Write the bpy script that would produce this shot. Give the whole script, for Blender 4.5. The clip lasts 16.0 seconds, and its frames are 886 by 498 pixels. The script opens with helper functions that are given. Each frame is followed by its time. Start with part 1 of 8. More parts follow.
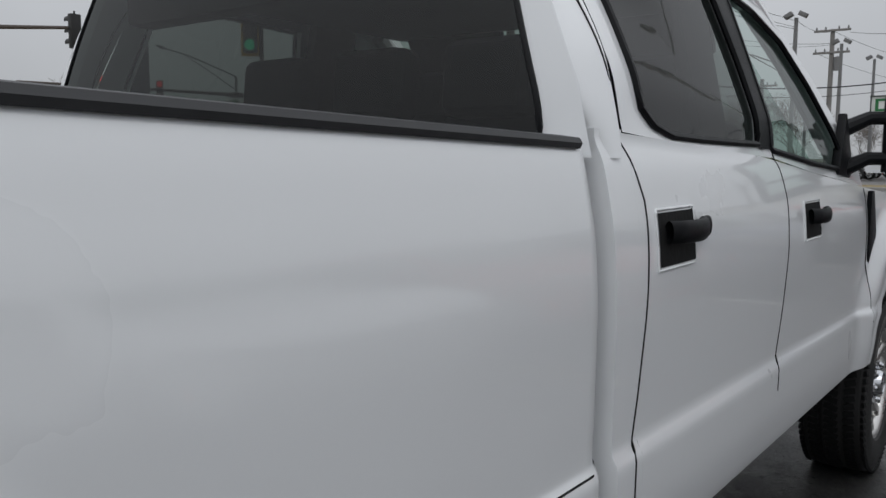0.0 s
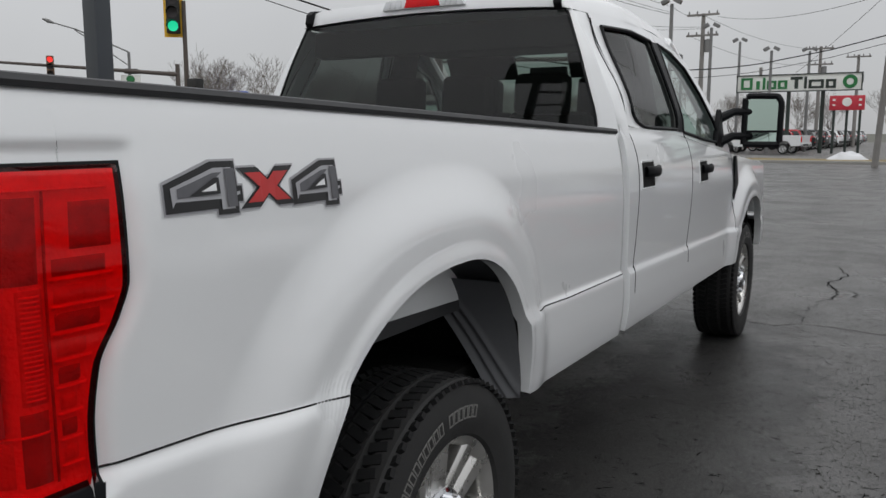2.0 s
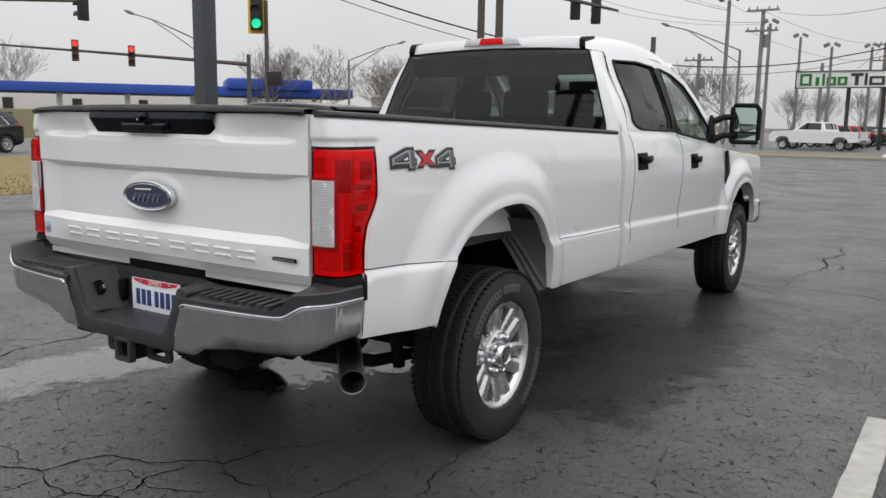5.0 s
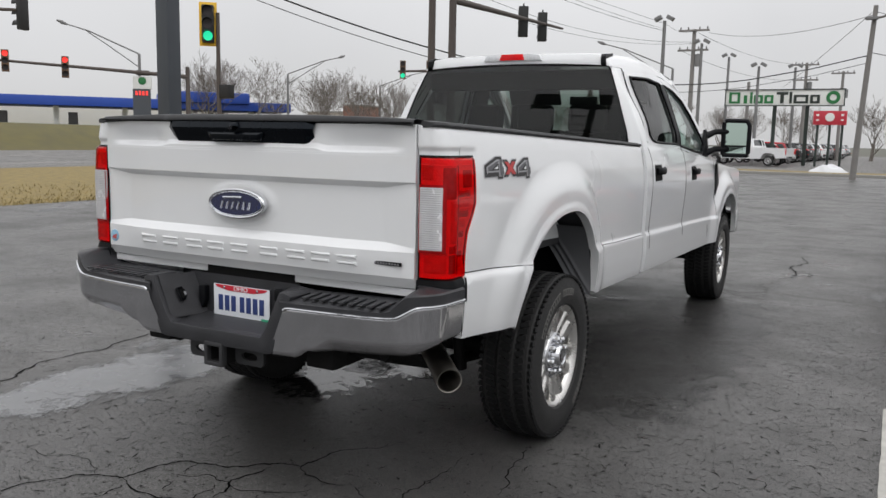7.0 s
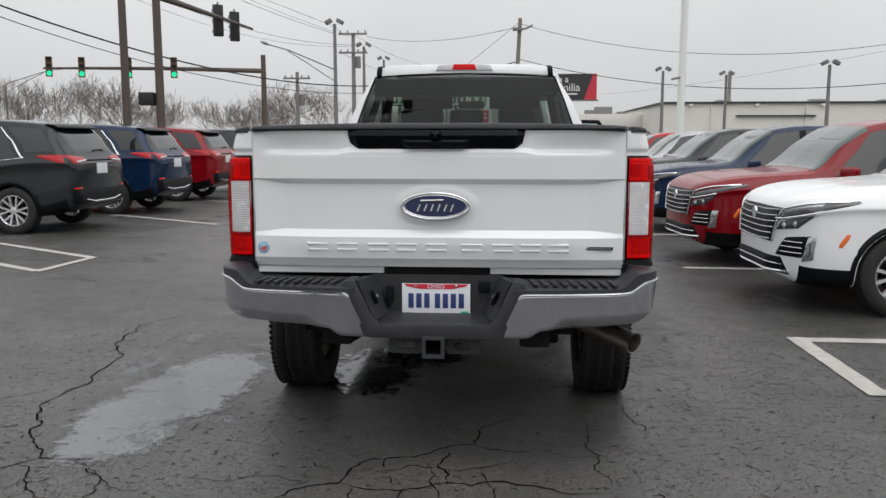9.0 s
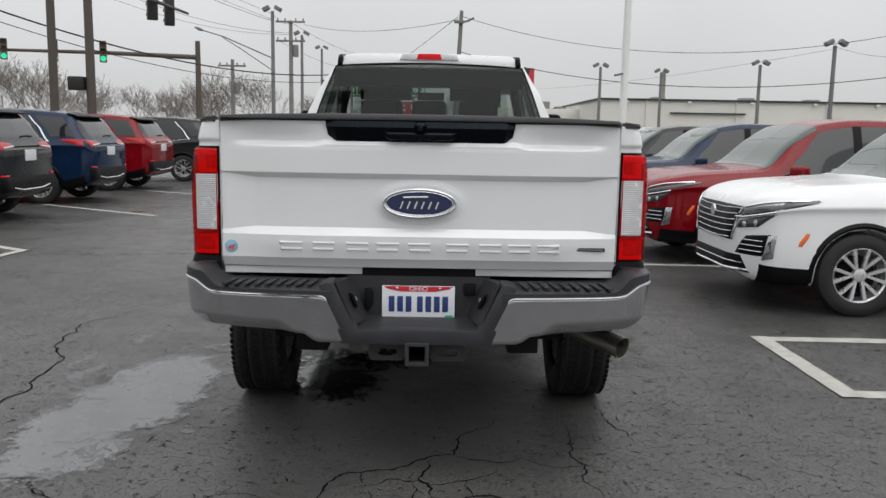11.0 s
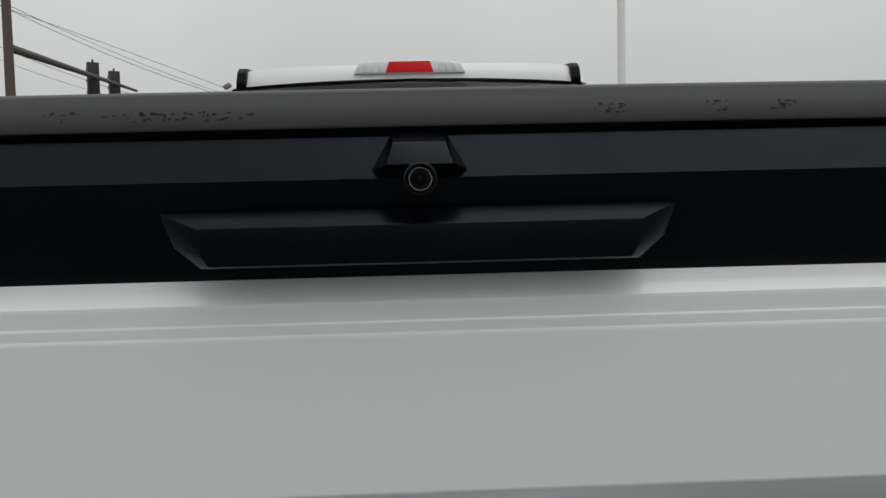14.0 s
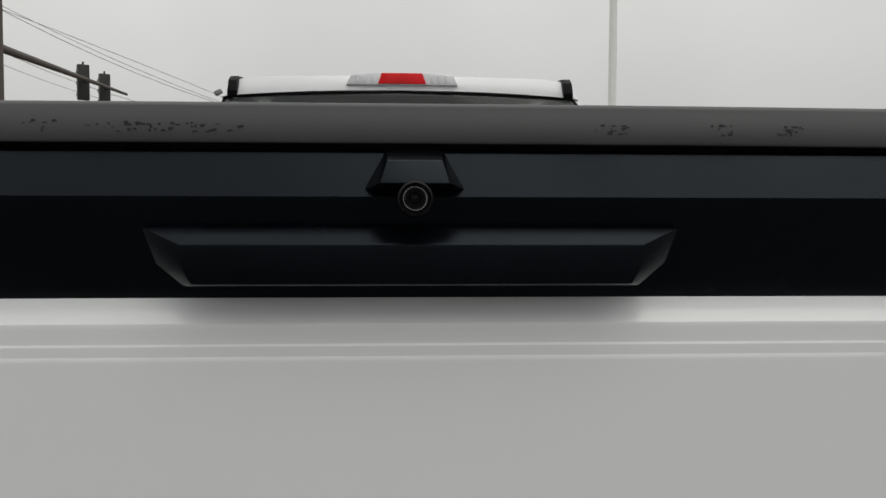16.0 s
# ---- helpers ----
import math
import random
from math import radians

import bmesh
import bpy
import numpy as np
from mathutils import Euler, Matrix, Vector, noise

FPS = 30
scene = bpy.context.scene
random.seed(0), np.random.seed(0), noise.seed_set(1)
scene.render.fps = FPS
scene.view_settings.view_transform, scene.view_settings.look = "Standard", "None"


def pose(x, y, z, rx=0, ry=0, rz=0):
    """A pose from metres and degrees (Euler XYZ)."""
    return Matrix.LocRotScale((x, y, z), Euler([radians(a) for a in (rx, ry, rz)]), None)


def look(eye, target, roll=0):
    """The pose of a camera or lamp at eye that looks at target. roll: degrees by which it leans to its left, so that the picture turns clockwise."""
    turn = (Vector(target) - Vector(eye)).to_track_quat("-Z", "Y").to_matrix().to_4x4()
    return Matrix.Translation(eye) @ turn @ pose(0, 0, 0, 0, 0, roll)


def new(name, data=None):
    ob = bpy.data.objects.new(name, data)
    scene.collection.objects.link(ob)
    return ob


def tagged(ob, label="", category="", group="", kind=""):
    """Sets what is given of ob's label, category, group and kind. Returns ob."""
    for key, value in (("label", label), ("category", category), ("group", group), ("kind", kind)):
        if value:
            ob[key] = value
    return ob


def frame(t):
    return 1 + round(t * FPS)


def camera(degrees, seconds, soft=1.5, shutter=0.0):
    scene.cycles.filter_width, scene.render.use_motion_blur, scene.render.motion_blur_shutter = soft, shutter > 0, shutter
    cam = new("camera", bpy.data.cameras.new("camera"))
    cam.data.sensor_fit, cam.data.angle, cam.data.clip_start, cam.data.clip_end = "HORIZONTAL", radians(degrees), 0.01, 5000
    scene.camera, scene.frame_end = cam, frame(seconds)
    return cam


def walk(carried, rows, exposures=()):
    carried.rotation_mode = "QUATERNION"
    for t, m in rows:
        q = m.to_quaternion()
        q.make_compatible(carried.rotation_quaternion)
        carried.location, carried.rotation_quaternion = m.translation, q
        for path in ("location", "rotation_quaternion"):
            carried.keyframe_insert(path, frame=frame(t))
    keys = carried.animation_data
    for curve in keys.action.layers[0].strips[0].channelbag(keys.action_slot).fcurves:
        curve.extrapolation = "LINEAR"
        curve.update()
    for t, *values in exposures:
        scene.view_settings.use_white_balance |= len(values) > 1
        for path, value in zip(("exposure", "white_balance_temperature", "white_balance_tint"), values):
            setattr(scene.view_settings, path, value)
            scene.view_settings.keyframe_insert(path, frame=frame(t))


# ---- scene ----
cam = camera(57.3, 16.0)
PATH = [
    (0, (1.581, 1.336, 1.401), (0.372, 2.914, 1.175), 0.2),
    (0.5, (1.474, 0.804, 1.395), (0.326, 2.419, 1.122), 1.6),
    (1, (1.53, 0.225, 1.414), (0.457, 1.89, 1.138), 1.1),
    (1.5, (1.713, -0.182, 1.388), (0.707, 1.525, 1.11), 0.0),
    (2, (1.929, -0.573, 1.418), (0.951, 1.148, 1.135), -0.0),
    (2.5, (2.091, -0.952, 1.424), (1.115, 0.771, 1.143), -0.8),
    (3, (2.248, -1.249, 1.438), (1.251, 0.46, 1.147), -0.6),
    (3.5, (2.372, -1.565, 1.429), (1.332, 0.116, 1.126), -0.7),
    (4, (2.569, -1.794, 1.449), (1.481, -0.142, 1.149), -0.7),
    (4.5, (2.745, -1.986, 1.458), (1.63, -0.352, 1.164), -0.6),
    (4.7, (2.762, -2.037, 1.469), (1.649, -0.403, 1.166), 0.2),
    (6.8, (2.501, -2.419, 1.44), (1.528, -0.693, 1.17), 1.1),
    (7, (2.329, -2.532, 1.44), (1.375, -0.794, 1.17), 1.2),
    (7.5, (1.835, -2.864, 1.435), (1.004, -1.064, 1.173), 0.5),
    (8, (1.28, -3.132, 1.433), (0.763, -1.218, 1.169), 0.0),
    (8.1, (1.175, -3.193, 1.429), (0.694, -1.27, 1.164), 0.1),
    (8.5, (0.729, -3.432, 1.422), (0.37, -1.483, 1.156), 0.1),
    (9, (0.286, -3.575, 1.439), (0.144, -1.598, 1.177), -0.0),
    (9.2, (0.183, -3.643, 1.455), (0.091, -1.663, 1.195), 0.1),
    (11.3, (0.056, -3.2, 1.434), (0.08, -1.22, 1.151), 0.9),
    (11.5, (0.042, -2.956, 1.415), (0.073, -0.977, 1.131), 0.8),
    (12, (0.029, -2.293, 1.41), (0.076, -0.311, 1.143), 0.5),
    (12.5, (0.027, -1.654, 1.419), (0.083, 0.332, 1.193), 0.1),
    (13, (0.003, -1.095, 1.422), (0.064, 0.896, 1.248), -0.8),
    (13.5, (0.016, -0.658, 1.431), (0.086, 1.337, 1.316), -1.3),
    (14, (-0.005, -0.517, 1.448), (0.069, 1.479, 1.349), -1.4),
    (14.5, (-0.008, -0.484, 1.454), (0.074, 1.512, 1.363), -1.1),
    (15, (-0.007, -0.488, 1.455), (0.078, 1.509, 1.37), -0.8),
    (15.5, (-0.006, -0.495, 1.455), (0.086, 1.502, 1.38), -0.3),
    (16, (-0.008, -0.5, 1.453), (0.098, 1.496, 1.383), 0.1),
]
EXPOSURES = [(0, -0.54, 6230, 9), (1, -0.50, 6280, 9), (1.5, -0.36, 6380, 9), (2, -0.34, 6420, 9), (2.5, -0.10, 6450, 10), (3.5, 0.05, 6500, 10), (9.2, 0.0, 6500, 10), (11.5, -0.05, 6500, 8), (12, -0.16, 6480, 7), (12.5, -0.35, 6450, 6), (13, -0.76, 6400, 6), (13.5, -0.80, 6350, 7), (14, -0.42, 6550, 7), (14.5, -0.36, 6700, 6), (16, -0.33, 6720, 7)]
walk(cam, [(t, look(eye, target, roll)) for t, eye, target, roll in PATH], EXPOSURES)


# ---- world and light: an even overcast winter sky ----
SUN_AZ, SUN_EL = radians(147.5), radians(57.0)
world = bpy.data.worlds.new("overcast_sky")
scene.world = world
world.use_nodes = True
wn, wl = world.node_tree.nodes, world.node_tree.links
wn.clear()
w_out = wn.new("ShaderNodeOutputWorld")
w_add = wn.new("ShaderNodeAddShader")
w_sky, w_bg1, w_bg2 = wn.new("ShaderNodeTexSky"), wn.new("ShaderNodeBackground"), wn.new("ShaderNodeBackground")
w_sky.sky_type, w_sky.sun_disc = "NISHITA", False
w_sky.sun_elevation, w_sky.sun_rotation = SUN_EL, SUN_AZ
w_bg1.inputs["Strength"].default_value = 0.004
# cloud layer: three times as bright overhead as at the horizon, with faint cloud texture
w_tc, w_sep = wn.new("ShaderNodeTexCoord"), wn.new("ShaderNodeSeparateXYZ")
w_ramp, w_noise, w_mul, w_cr = wn.new("ShaderNodeMapRange"), wn.new("ShaderNodeTexNoise"), wn.new("ShaderNodeMath"), wn.new("ShaderNodeMapRange")
w_noise.inputs["Scale"].default_value, w_noise.inputs["Detail"].default_value = 3.0, 4.0
w_ramp.inputs["From Min"].default_value, w_ramp.inputs["From Max"].default_value = 0.0, 1.0
w_ramp.inputs["To Min"].default_value, w_ramp.inputs["To Max"].default_value = 0.57, 1.60
w_cr.inputs["From Min"].default_value, w_cr.inputs["From Max"].default_value = 0.3, 0.7
w_cr.inputs["To Min"].default_value, w_cr.inputs["To Max"].default_value = 0.95, 1.05
w_mul.operation = "MULTIPLY"
wl.new(w_tc.outputs["Generated"], w_sep.inputs[0])
wl.new(w_tc.outputs["Generated"], w_noise.inputs["Vector"])
wl.new(w_sep.outputs["Z"], w_ramp.inputs["Value"])
wl.new(w_noise.outputs["Fac"], w_cr.inputs["Value"])
wl.new(w_ramp.outputs["Result"], w_mul.inputs[0])
wl.new(w_cr.outputs["Result"], w_mul.inputs[1])
wl.new(w_mul.outputs[0], w_bg2.inputs["Strength"])
w_bg2.inputs["Color"].default_value = (0.985, 0.985, 1.0, 1)
wl.new(w_sky.outputs[0], w_bg1.inputs["Color"])
wl.new(w_bg1.outputs[0], w_add.inputs[0])
wl.new(w_bg2.outputs[0], w_add.inputs[1])
wl.new(w_add.outputs[0], w_out.inputs[0])
sun = new("sun", bpy.data.lights.new("sun", "SUN"))
sun.data.energy, sun.data.angle, sun.data.color = 0.7, radians(50), (1.0, 0.98, 0.95)
sun.matrix_world = look((0, 0, 30), (-0.35 * 30, 0.55 * 30, 0), 0)
scene.view_settings.exposure = 0.0


# ---- materials ----
def nodes(name):
    m = bpy.data.materials.new(name)
    m.use_nodes = True
    n, l = m.node_tree.nodes, m.node_tree.links
    return m, n, l, n["Principled BSDF"]


def mat(name, base, rough=0.5, metal=0.0, coat=0.0, vary=0.12, scale=6.0, bump=0.0, bscale=60.0, rvary=0.1, island=False, spec=0.5):
    """A surface with broad tint variation, fine grain in its gloss, and a light relief."""
    m, n, l, p = nodes(name)
    p.inputs["Metallic"].default_value = metal
    p.inputs["Coat Weight"].default_value, p.inputs["Coat Roughness"].default_value = coat, 0.04
    p.inputs["Specular IOR Level"].default_value = spec
    tc = n.new("ShaderNodeTexCoord")
    a, b = n.new("ShaderNodeTexNoise"), n.new("ShaderNodeTexNoise")
    a.inputs["Scale"].default_value, a.inputs["Detail"].default_value = scale, 5.0
    b.inputs["Scale"].default_value, b.inputs["Detail"].default_value = bscale, 3.0
    l.new(tc.outputs["Object"], a.inputs["Vector"])
    l.new(tc.outputs["Object"], b.inputs["Vector"])
    mix = n.new("ShaderNodeMix")
    mix.data_type = "RGBA"
    mix.inputs["A"].default_value = (*[c * (1 - vary) for c in base], 1)
    mix.inputs["B"].default_value = (*[min(1, c * (1 + vary)) for c in base], 1)
    l.new(a.outputs["Fac"], mix.inputs["Factor"])
    l.new(mix.outputs["Result"], p.inputs["Base Color"])
    mr = n.new("ShaderNodeMapRange")
    mr.inputs["From Min"].default_value, mr.inputs["From Max"].default_value = 0.3, 0.7
    mr.inputs["To Min"].default_value, mr.inputs["To Max"].default_value = max(0.02, rough * (1 - rvary)), min(1, rough * (1 + rvary))
    l.new(a.outputs["Fac"], mr.inputs["Value"])
    l.new(mr.outputs["Result"], p.inputs["Roughness"])
    if bump:
        bp = n.new("ShaderNodeBump")
        bp.inputs["Strength"].default_value, bp.inputs["Distance"].default_value = bump, 0.004
        l.new(b.outputs["Fac"], bp.inputs["Height"])
        l.new(bp.outputs["Normal"], p.inputs["Normal"])
    return m


def glass(name, tint, gloss_rough=0.02, least=0.045, most=0.75):
    """A thin tinted pane: see-through with the tint, mirror gloss that grows towards grazing views."""
    m, n, l, p = nodes(name)
    n.remove(p)
    t, g, f, mx = n.new("ShaderNodeBsdfTransparent"), n.new("ShaderNodeBsdfGlossy"), n.new("ShaderNodeLayerWeight"), n.new("ShaderNodeMixShader")
    pw, mr = n.new("ShaderNodeMath"), n.new("ShaderNodeMapRange")
    pw.operation = "POWER"
    pw.inputs[1].default_value = 4.5
    f.inputs["Blend"].default_value = 0.5
    mr.inputs["To Min"].default_value, mr.inputs["To Max"].default_value = least, most
    t.inputs["Color"].default_value = (*tint, 1)
    g.inputs["Roughness"].default_value = gloss_rough
    l.new(f.outputs["Facing"], pw.inputs[0])
    l.new(pw.outputs[0], mr.inputs["Value"])
    l.new(mr.outputs["Result"], mx.inputs[0])
    l.new(t.outputs[0], mx.inputs[1])
    l.new(g.outputs[0], mx.inputs[2])
    l.new(mx.outputs[0], n["Material Output"].inputs[0])
    return m


def lit(name, colour, strength):
    m, n, l, p = nodes(name)
    p.inputs["Base Color"].default_value = (*[c * 0.5 for c in colour], 1)
    p.inputs["Emission Color"].default_value = (*colour, 1)
    p.inputs["Emission Strength"].default_value = strength
    return m


def asphalt(name, base, wet=0.5, grain=1.0):
    """Worn asphalt: sealed dark binder, fine grain, pale stones, pits, damp and dry patches."""
    m, n, l, p = nodes(name)
    tc = n.new("ShaderNodeTexCoord")

    def tex(scale, detail, rough=0.55):
        t = n.new("ShaderNodeTexNoise")
        t.inputs["Scale"].default_value, t.inputs["Detail"].default_value, t.inputs["Roughness"].default_value = scale, detail, rough
        l.new(tc.outputs["Object"], t.inputs["Vector"])
        return t.outputs["Fac"]

    def ramp(src, p0, p1, c0, c1):
        r = n.new("ShaderNodeMapRange")
        r.inputs["From Min"].default_value, r.inputs["From Max"].default_value = p0, p1
        r.inputs["To Min"].default_value, r.inputs["To Max"].default_value = c0, c1
        l.new(src, r.inputs["Value"])
        return r.outputs["Result"]

    def op(kind, x, y):
        q = n.new("ShaderNodeMath")
        q.operation = kind
        for k, v in ((0, x), (1, y)):
            if isinstance(v, (int, float)):
                q.inputs[k].default_value = v
            else:
                l.new(v, q.inputs[k])
        return q.outputs[0]

    big, mid, patchy, fine = tex(0.38, 9.0, 0.6), tex(2.1, 9.0, 0.62), tex(0.9, 10.0, 0.7), tex(150.0, 5.0, 0.7)
    stones = n.new("ShaderNodeTexVoronoi")
    stones.inputs["Scale"].default_value = 95.0
    l.new(tc.outputs["Object"], stones.inputs["Vector"])
    # worn-out crevices between the stones, coarse and fine
    pit = op("MULTIPLY", ramp(tex(21.0, 9.0, 0.75), 0.375, 0.42, 0.0, 1.0), ramp(tex(70.0, 6.0, 0.7), 0.36, 0.42, 0.0, 1.0))
    tone = op("MULTIPLY", ramp(big, 0.3, 0.7, 0.72, 1.28), ramp(mid, 0.3, 0.72, 0.75, 1.28))
    tone = op("MULTIPLY", tone, ramp(fine, 0.32, 0.68, 0.30, 1.85))
    tone = op("MULTIPLY", tone, ramp(stones.outputs["Distance"], 0.06, 0.40, 1.0 + 1.2 * grain, 0.84))
    tone = op("MULTIPLY", tone, ramp(pit, 0.0, 1.0, 0.18, 1.0))
    col = n.new("ShaderNodeMix")
    col.data_type, col.blend_type = "RGBA", "MULTIPLY"
    col.inputs["Factor"].default_value = 1.0
    col.inputs["A"].default_value = (*base, 1)
    l.new(tone, col.inputs["B"])
    l.new(col.outputs["Result"], p.inputs["Base Color"])
    l.new(ramp(pit, 0.0, 1.0, 0.04, 0.5), p.inputs["Specular IOR Level"])
    l.new(op("ADD", ramp(patchy, 0.34, 0.66, 0.62 - 0.50 * wet, 0.66 - 0.16 * wet), ramp(fine, 0.3, 0.7, -0.06, 0.10)), p.inputs["Roughness"])
    bp = n.new("ShaderNodeBump")
    h = op("ADD", op("MULTIPLY", fine, 0.5), op("ADD", op("MULTIPLY", pit, 1.6), op("MULTIPLY", mid, 0.8)))
    bp.inputs["Strength"].default_value, bp.inputs["Distance"].default_value = 0.75, 0.006
    l.new(h, bp.inputs["Height"])
    l.new(bp.outputs["Normal"], p.inputs["Normal"])
    return m


M = {}
M["white"] = mat("white_paint", (0.765, 0.775, 0.785), 0.32, coat=1.0, vary=0.02, scale=2.0, rvary=0.2)
M["black_plastic"] = mat("black_textured_plastic", (0.003, 0.0034, 0.0046), 0.46, vary=0.3, scale=9, bump=0.08, bscale=900, spec=0.18)
M["satin_black"] = mat("satin_black_moulding", (0.0016, 0.0021, 0.0034), 0.25, vary=0.35, scale=16, bump=0.05, bscale=900, spec=0.18, rvary=0.3)
M["satin_black"].node_tree.nodes["Principled BSDF"].inputs["Specular Tint"].default_value = (0.72, 0.85, 1.0, 1)
M["bumper_plastic"] = mat("greyed_black_bumper_plastic", (0.030, 0.0305, 0.034), 0.42, vary=0.4, scale=11, bump=0.2, bscale=700, spec=0.42)
M["trim_grey"] = mat("weathered_dark_plastic", (0.034, 0.0345, 0.0365), 0.55, vary=0.3, scale=14, bump=0.05, bscale=700, spec=0.35)
M["chrome"] = mat("chrome", (0.62, 0.63, 0.65), 0.09, metal=1.0, vary=0.05, scale=5, rvary=0.5)
M["chrome_dull"] = mat("dusty_chrome", (0.56, 0.56, 0.585), 0.11, metal=1.0, vary=0.12, scale=7, rvary=0.5)
M["alloy"] = mat("machined_aluminium", (0.64, 0.63, 0.61), 0.30, metal=0.9, vary=0.08, scale=20, rvary=0.3)
M["rubber"] = mat("tyre_rubber", (0.015, 0.0148, 0.0148), 0.72, vary=0.4, scale=12, bump=0.3, bscale=300)
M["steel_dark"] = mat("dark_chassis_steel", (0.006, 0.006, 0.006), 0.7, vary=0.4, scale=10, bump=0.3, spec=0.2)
M["exhaust"] = mat("tarnished_exhaust_steel", (0.30, 0.28, 0.255), 0.42, metal=1.0, vary=0.3, scale=9, rvary=0.4)
M["liner"] = mat("dusty_grey_wheel_liner", (0.075, 0.077, 0.083), 0.75, vary=0.25, scale=7, bump=0.2)
M["red_lens"] = mat("red_lamp_plastic", (0.66, 0.002, 0.005), 0.07, coat=0.35, vary=0.30, scale=14, spec=0.15)
M["red_dark"] = mat("deep_red_lamp_plastic", (0.30, 0.0012, 0.003), 0.10, coat=0.25, vary=0.4, scale=14, spec=0.15)
M["brake_clear"] = mat("clear_lamp_plastic", (0.66, 0.67, 0.69), 0.22, metal=0.15, coat=0.6, vary=0.15, scale=20)
M["reverse_clear"] = mat("clear_reverse_lamp_plastic", (0.54, 0.54, 0.55), 0.26, metal=0.25, coat=0.4, vary=0.25, scale=16)
M["clear_lens"] = mat("clear_ribbed_lamp_plastic", (0.42, 0.43, 0.45), 0.14, metal=0.35, coat=0.6, vary=0.15, scale=12)
M["red_shell"] = glass("clear_red_lamp_shell", (0.93, 0.012, 0.022), 0.03, 0.022, 0.6)
M["lamp_silver"] = mat("silvered_lamp_reflector", (0.80, 0.80, 0.80), 0.34, metal=0.15, vary=0.2, scale=30, bump=0.8, bscale=120)
M["lamp_grey"] = mat("grey_lamp_chamber", (0.60, 0.60, 0.60), 0.3, metal=0.1, vary=0.4, scale=40, bump=0.6, bscale=160)
M["lamp_dark_grey"] = mat("dark_lamp_chamber", (0.34, 0.34, 0.34), 0.25, metal=0.1, vary=0.5, scale=40, bump=0.6, bscale=160)
M["blue_oval"] = mat("deep_blue_enamel", (0.012, 0.018, 0.075), 0.2, coat=1.0, vary=0.2)
M["plate_white"] = mat("plate_white", (0.72, 0.74, 0.78), 0.4, vary=0.05, scale=20)
M["plate_blue"] = mat("plate_ink_blue", (0.02, 0.04, 0.16), 0.5)
M["plate_red"] = mat("plate_red", (0.55, 0.02, 0.04), 0.45)
M["green_tab"] = mat("green_sticker", (0.03, 0.36, 0.20), 0.5)
M["tint"] = glass("tinted_rear_glass", (0.33, 0.37, 0.345))
M["tint_side"] = glass("tinted_side_glass", (0.24, 0.26, 0.25))
M["clear_glass"] = glass("greenish_clear_glass", (0.62, 0.72, 0.68))
M["mirror"] = mat("mirror_glass", (0.50, 0.62, 0.56), 0.02, metal=1.0, vary=0.01)
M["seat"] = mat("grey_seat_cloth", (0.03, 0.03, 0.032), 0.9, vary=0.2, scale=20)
M["asphalt"] = asphalt("wet_worn_asphalt", (0.070, 0.0682, 0.0660), 0.8)
M["crack"] = mat("crack_dirt", (0.003, 0.003, 0.003), 0.95, vary=0.3, spec=0.08)
M["line"] = mat("worn_white_line_paint", (0.40, 0.39, 0.36), 0.75, vary=0.45, scale=9, bump=0.5, bscale=90)


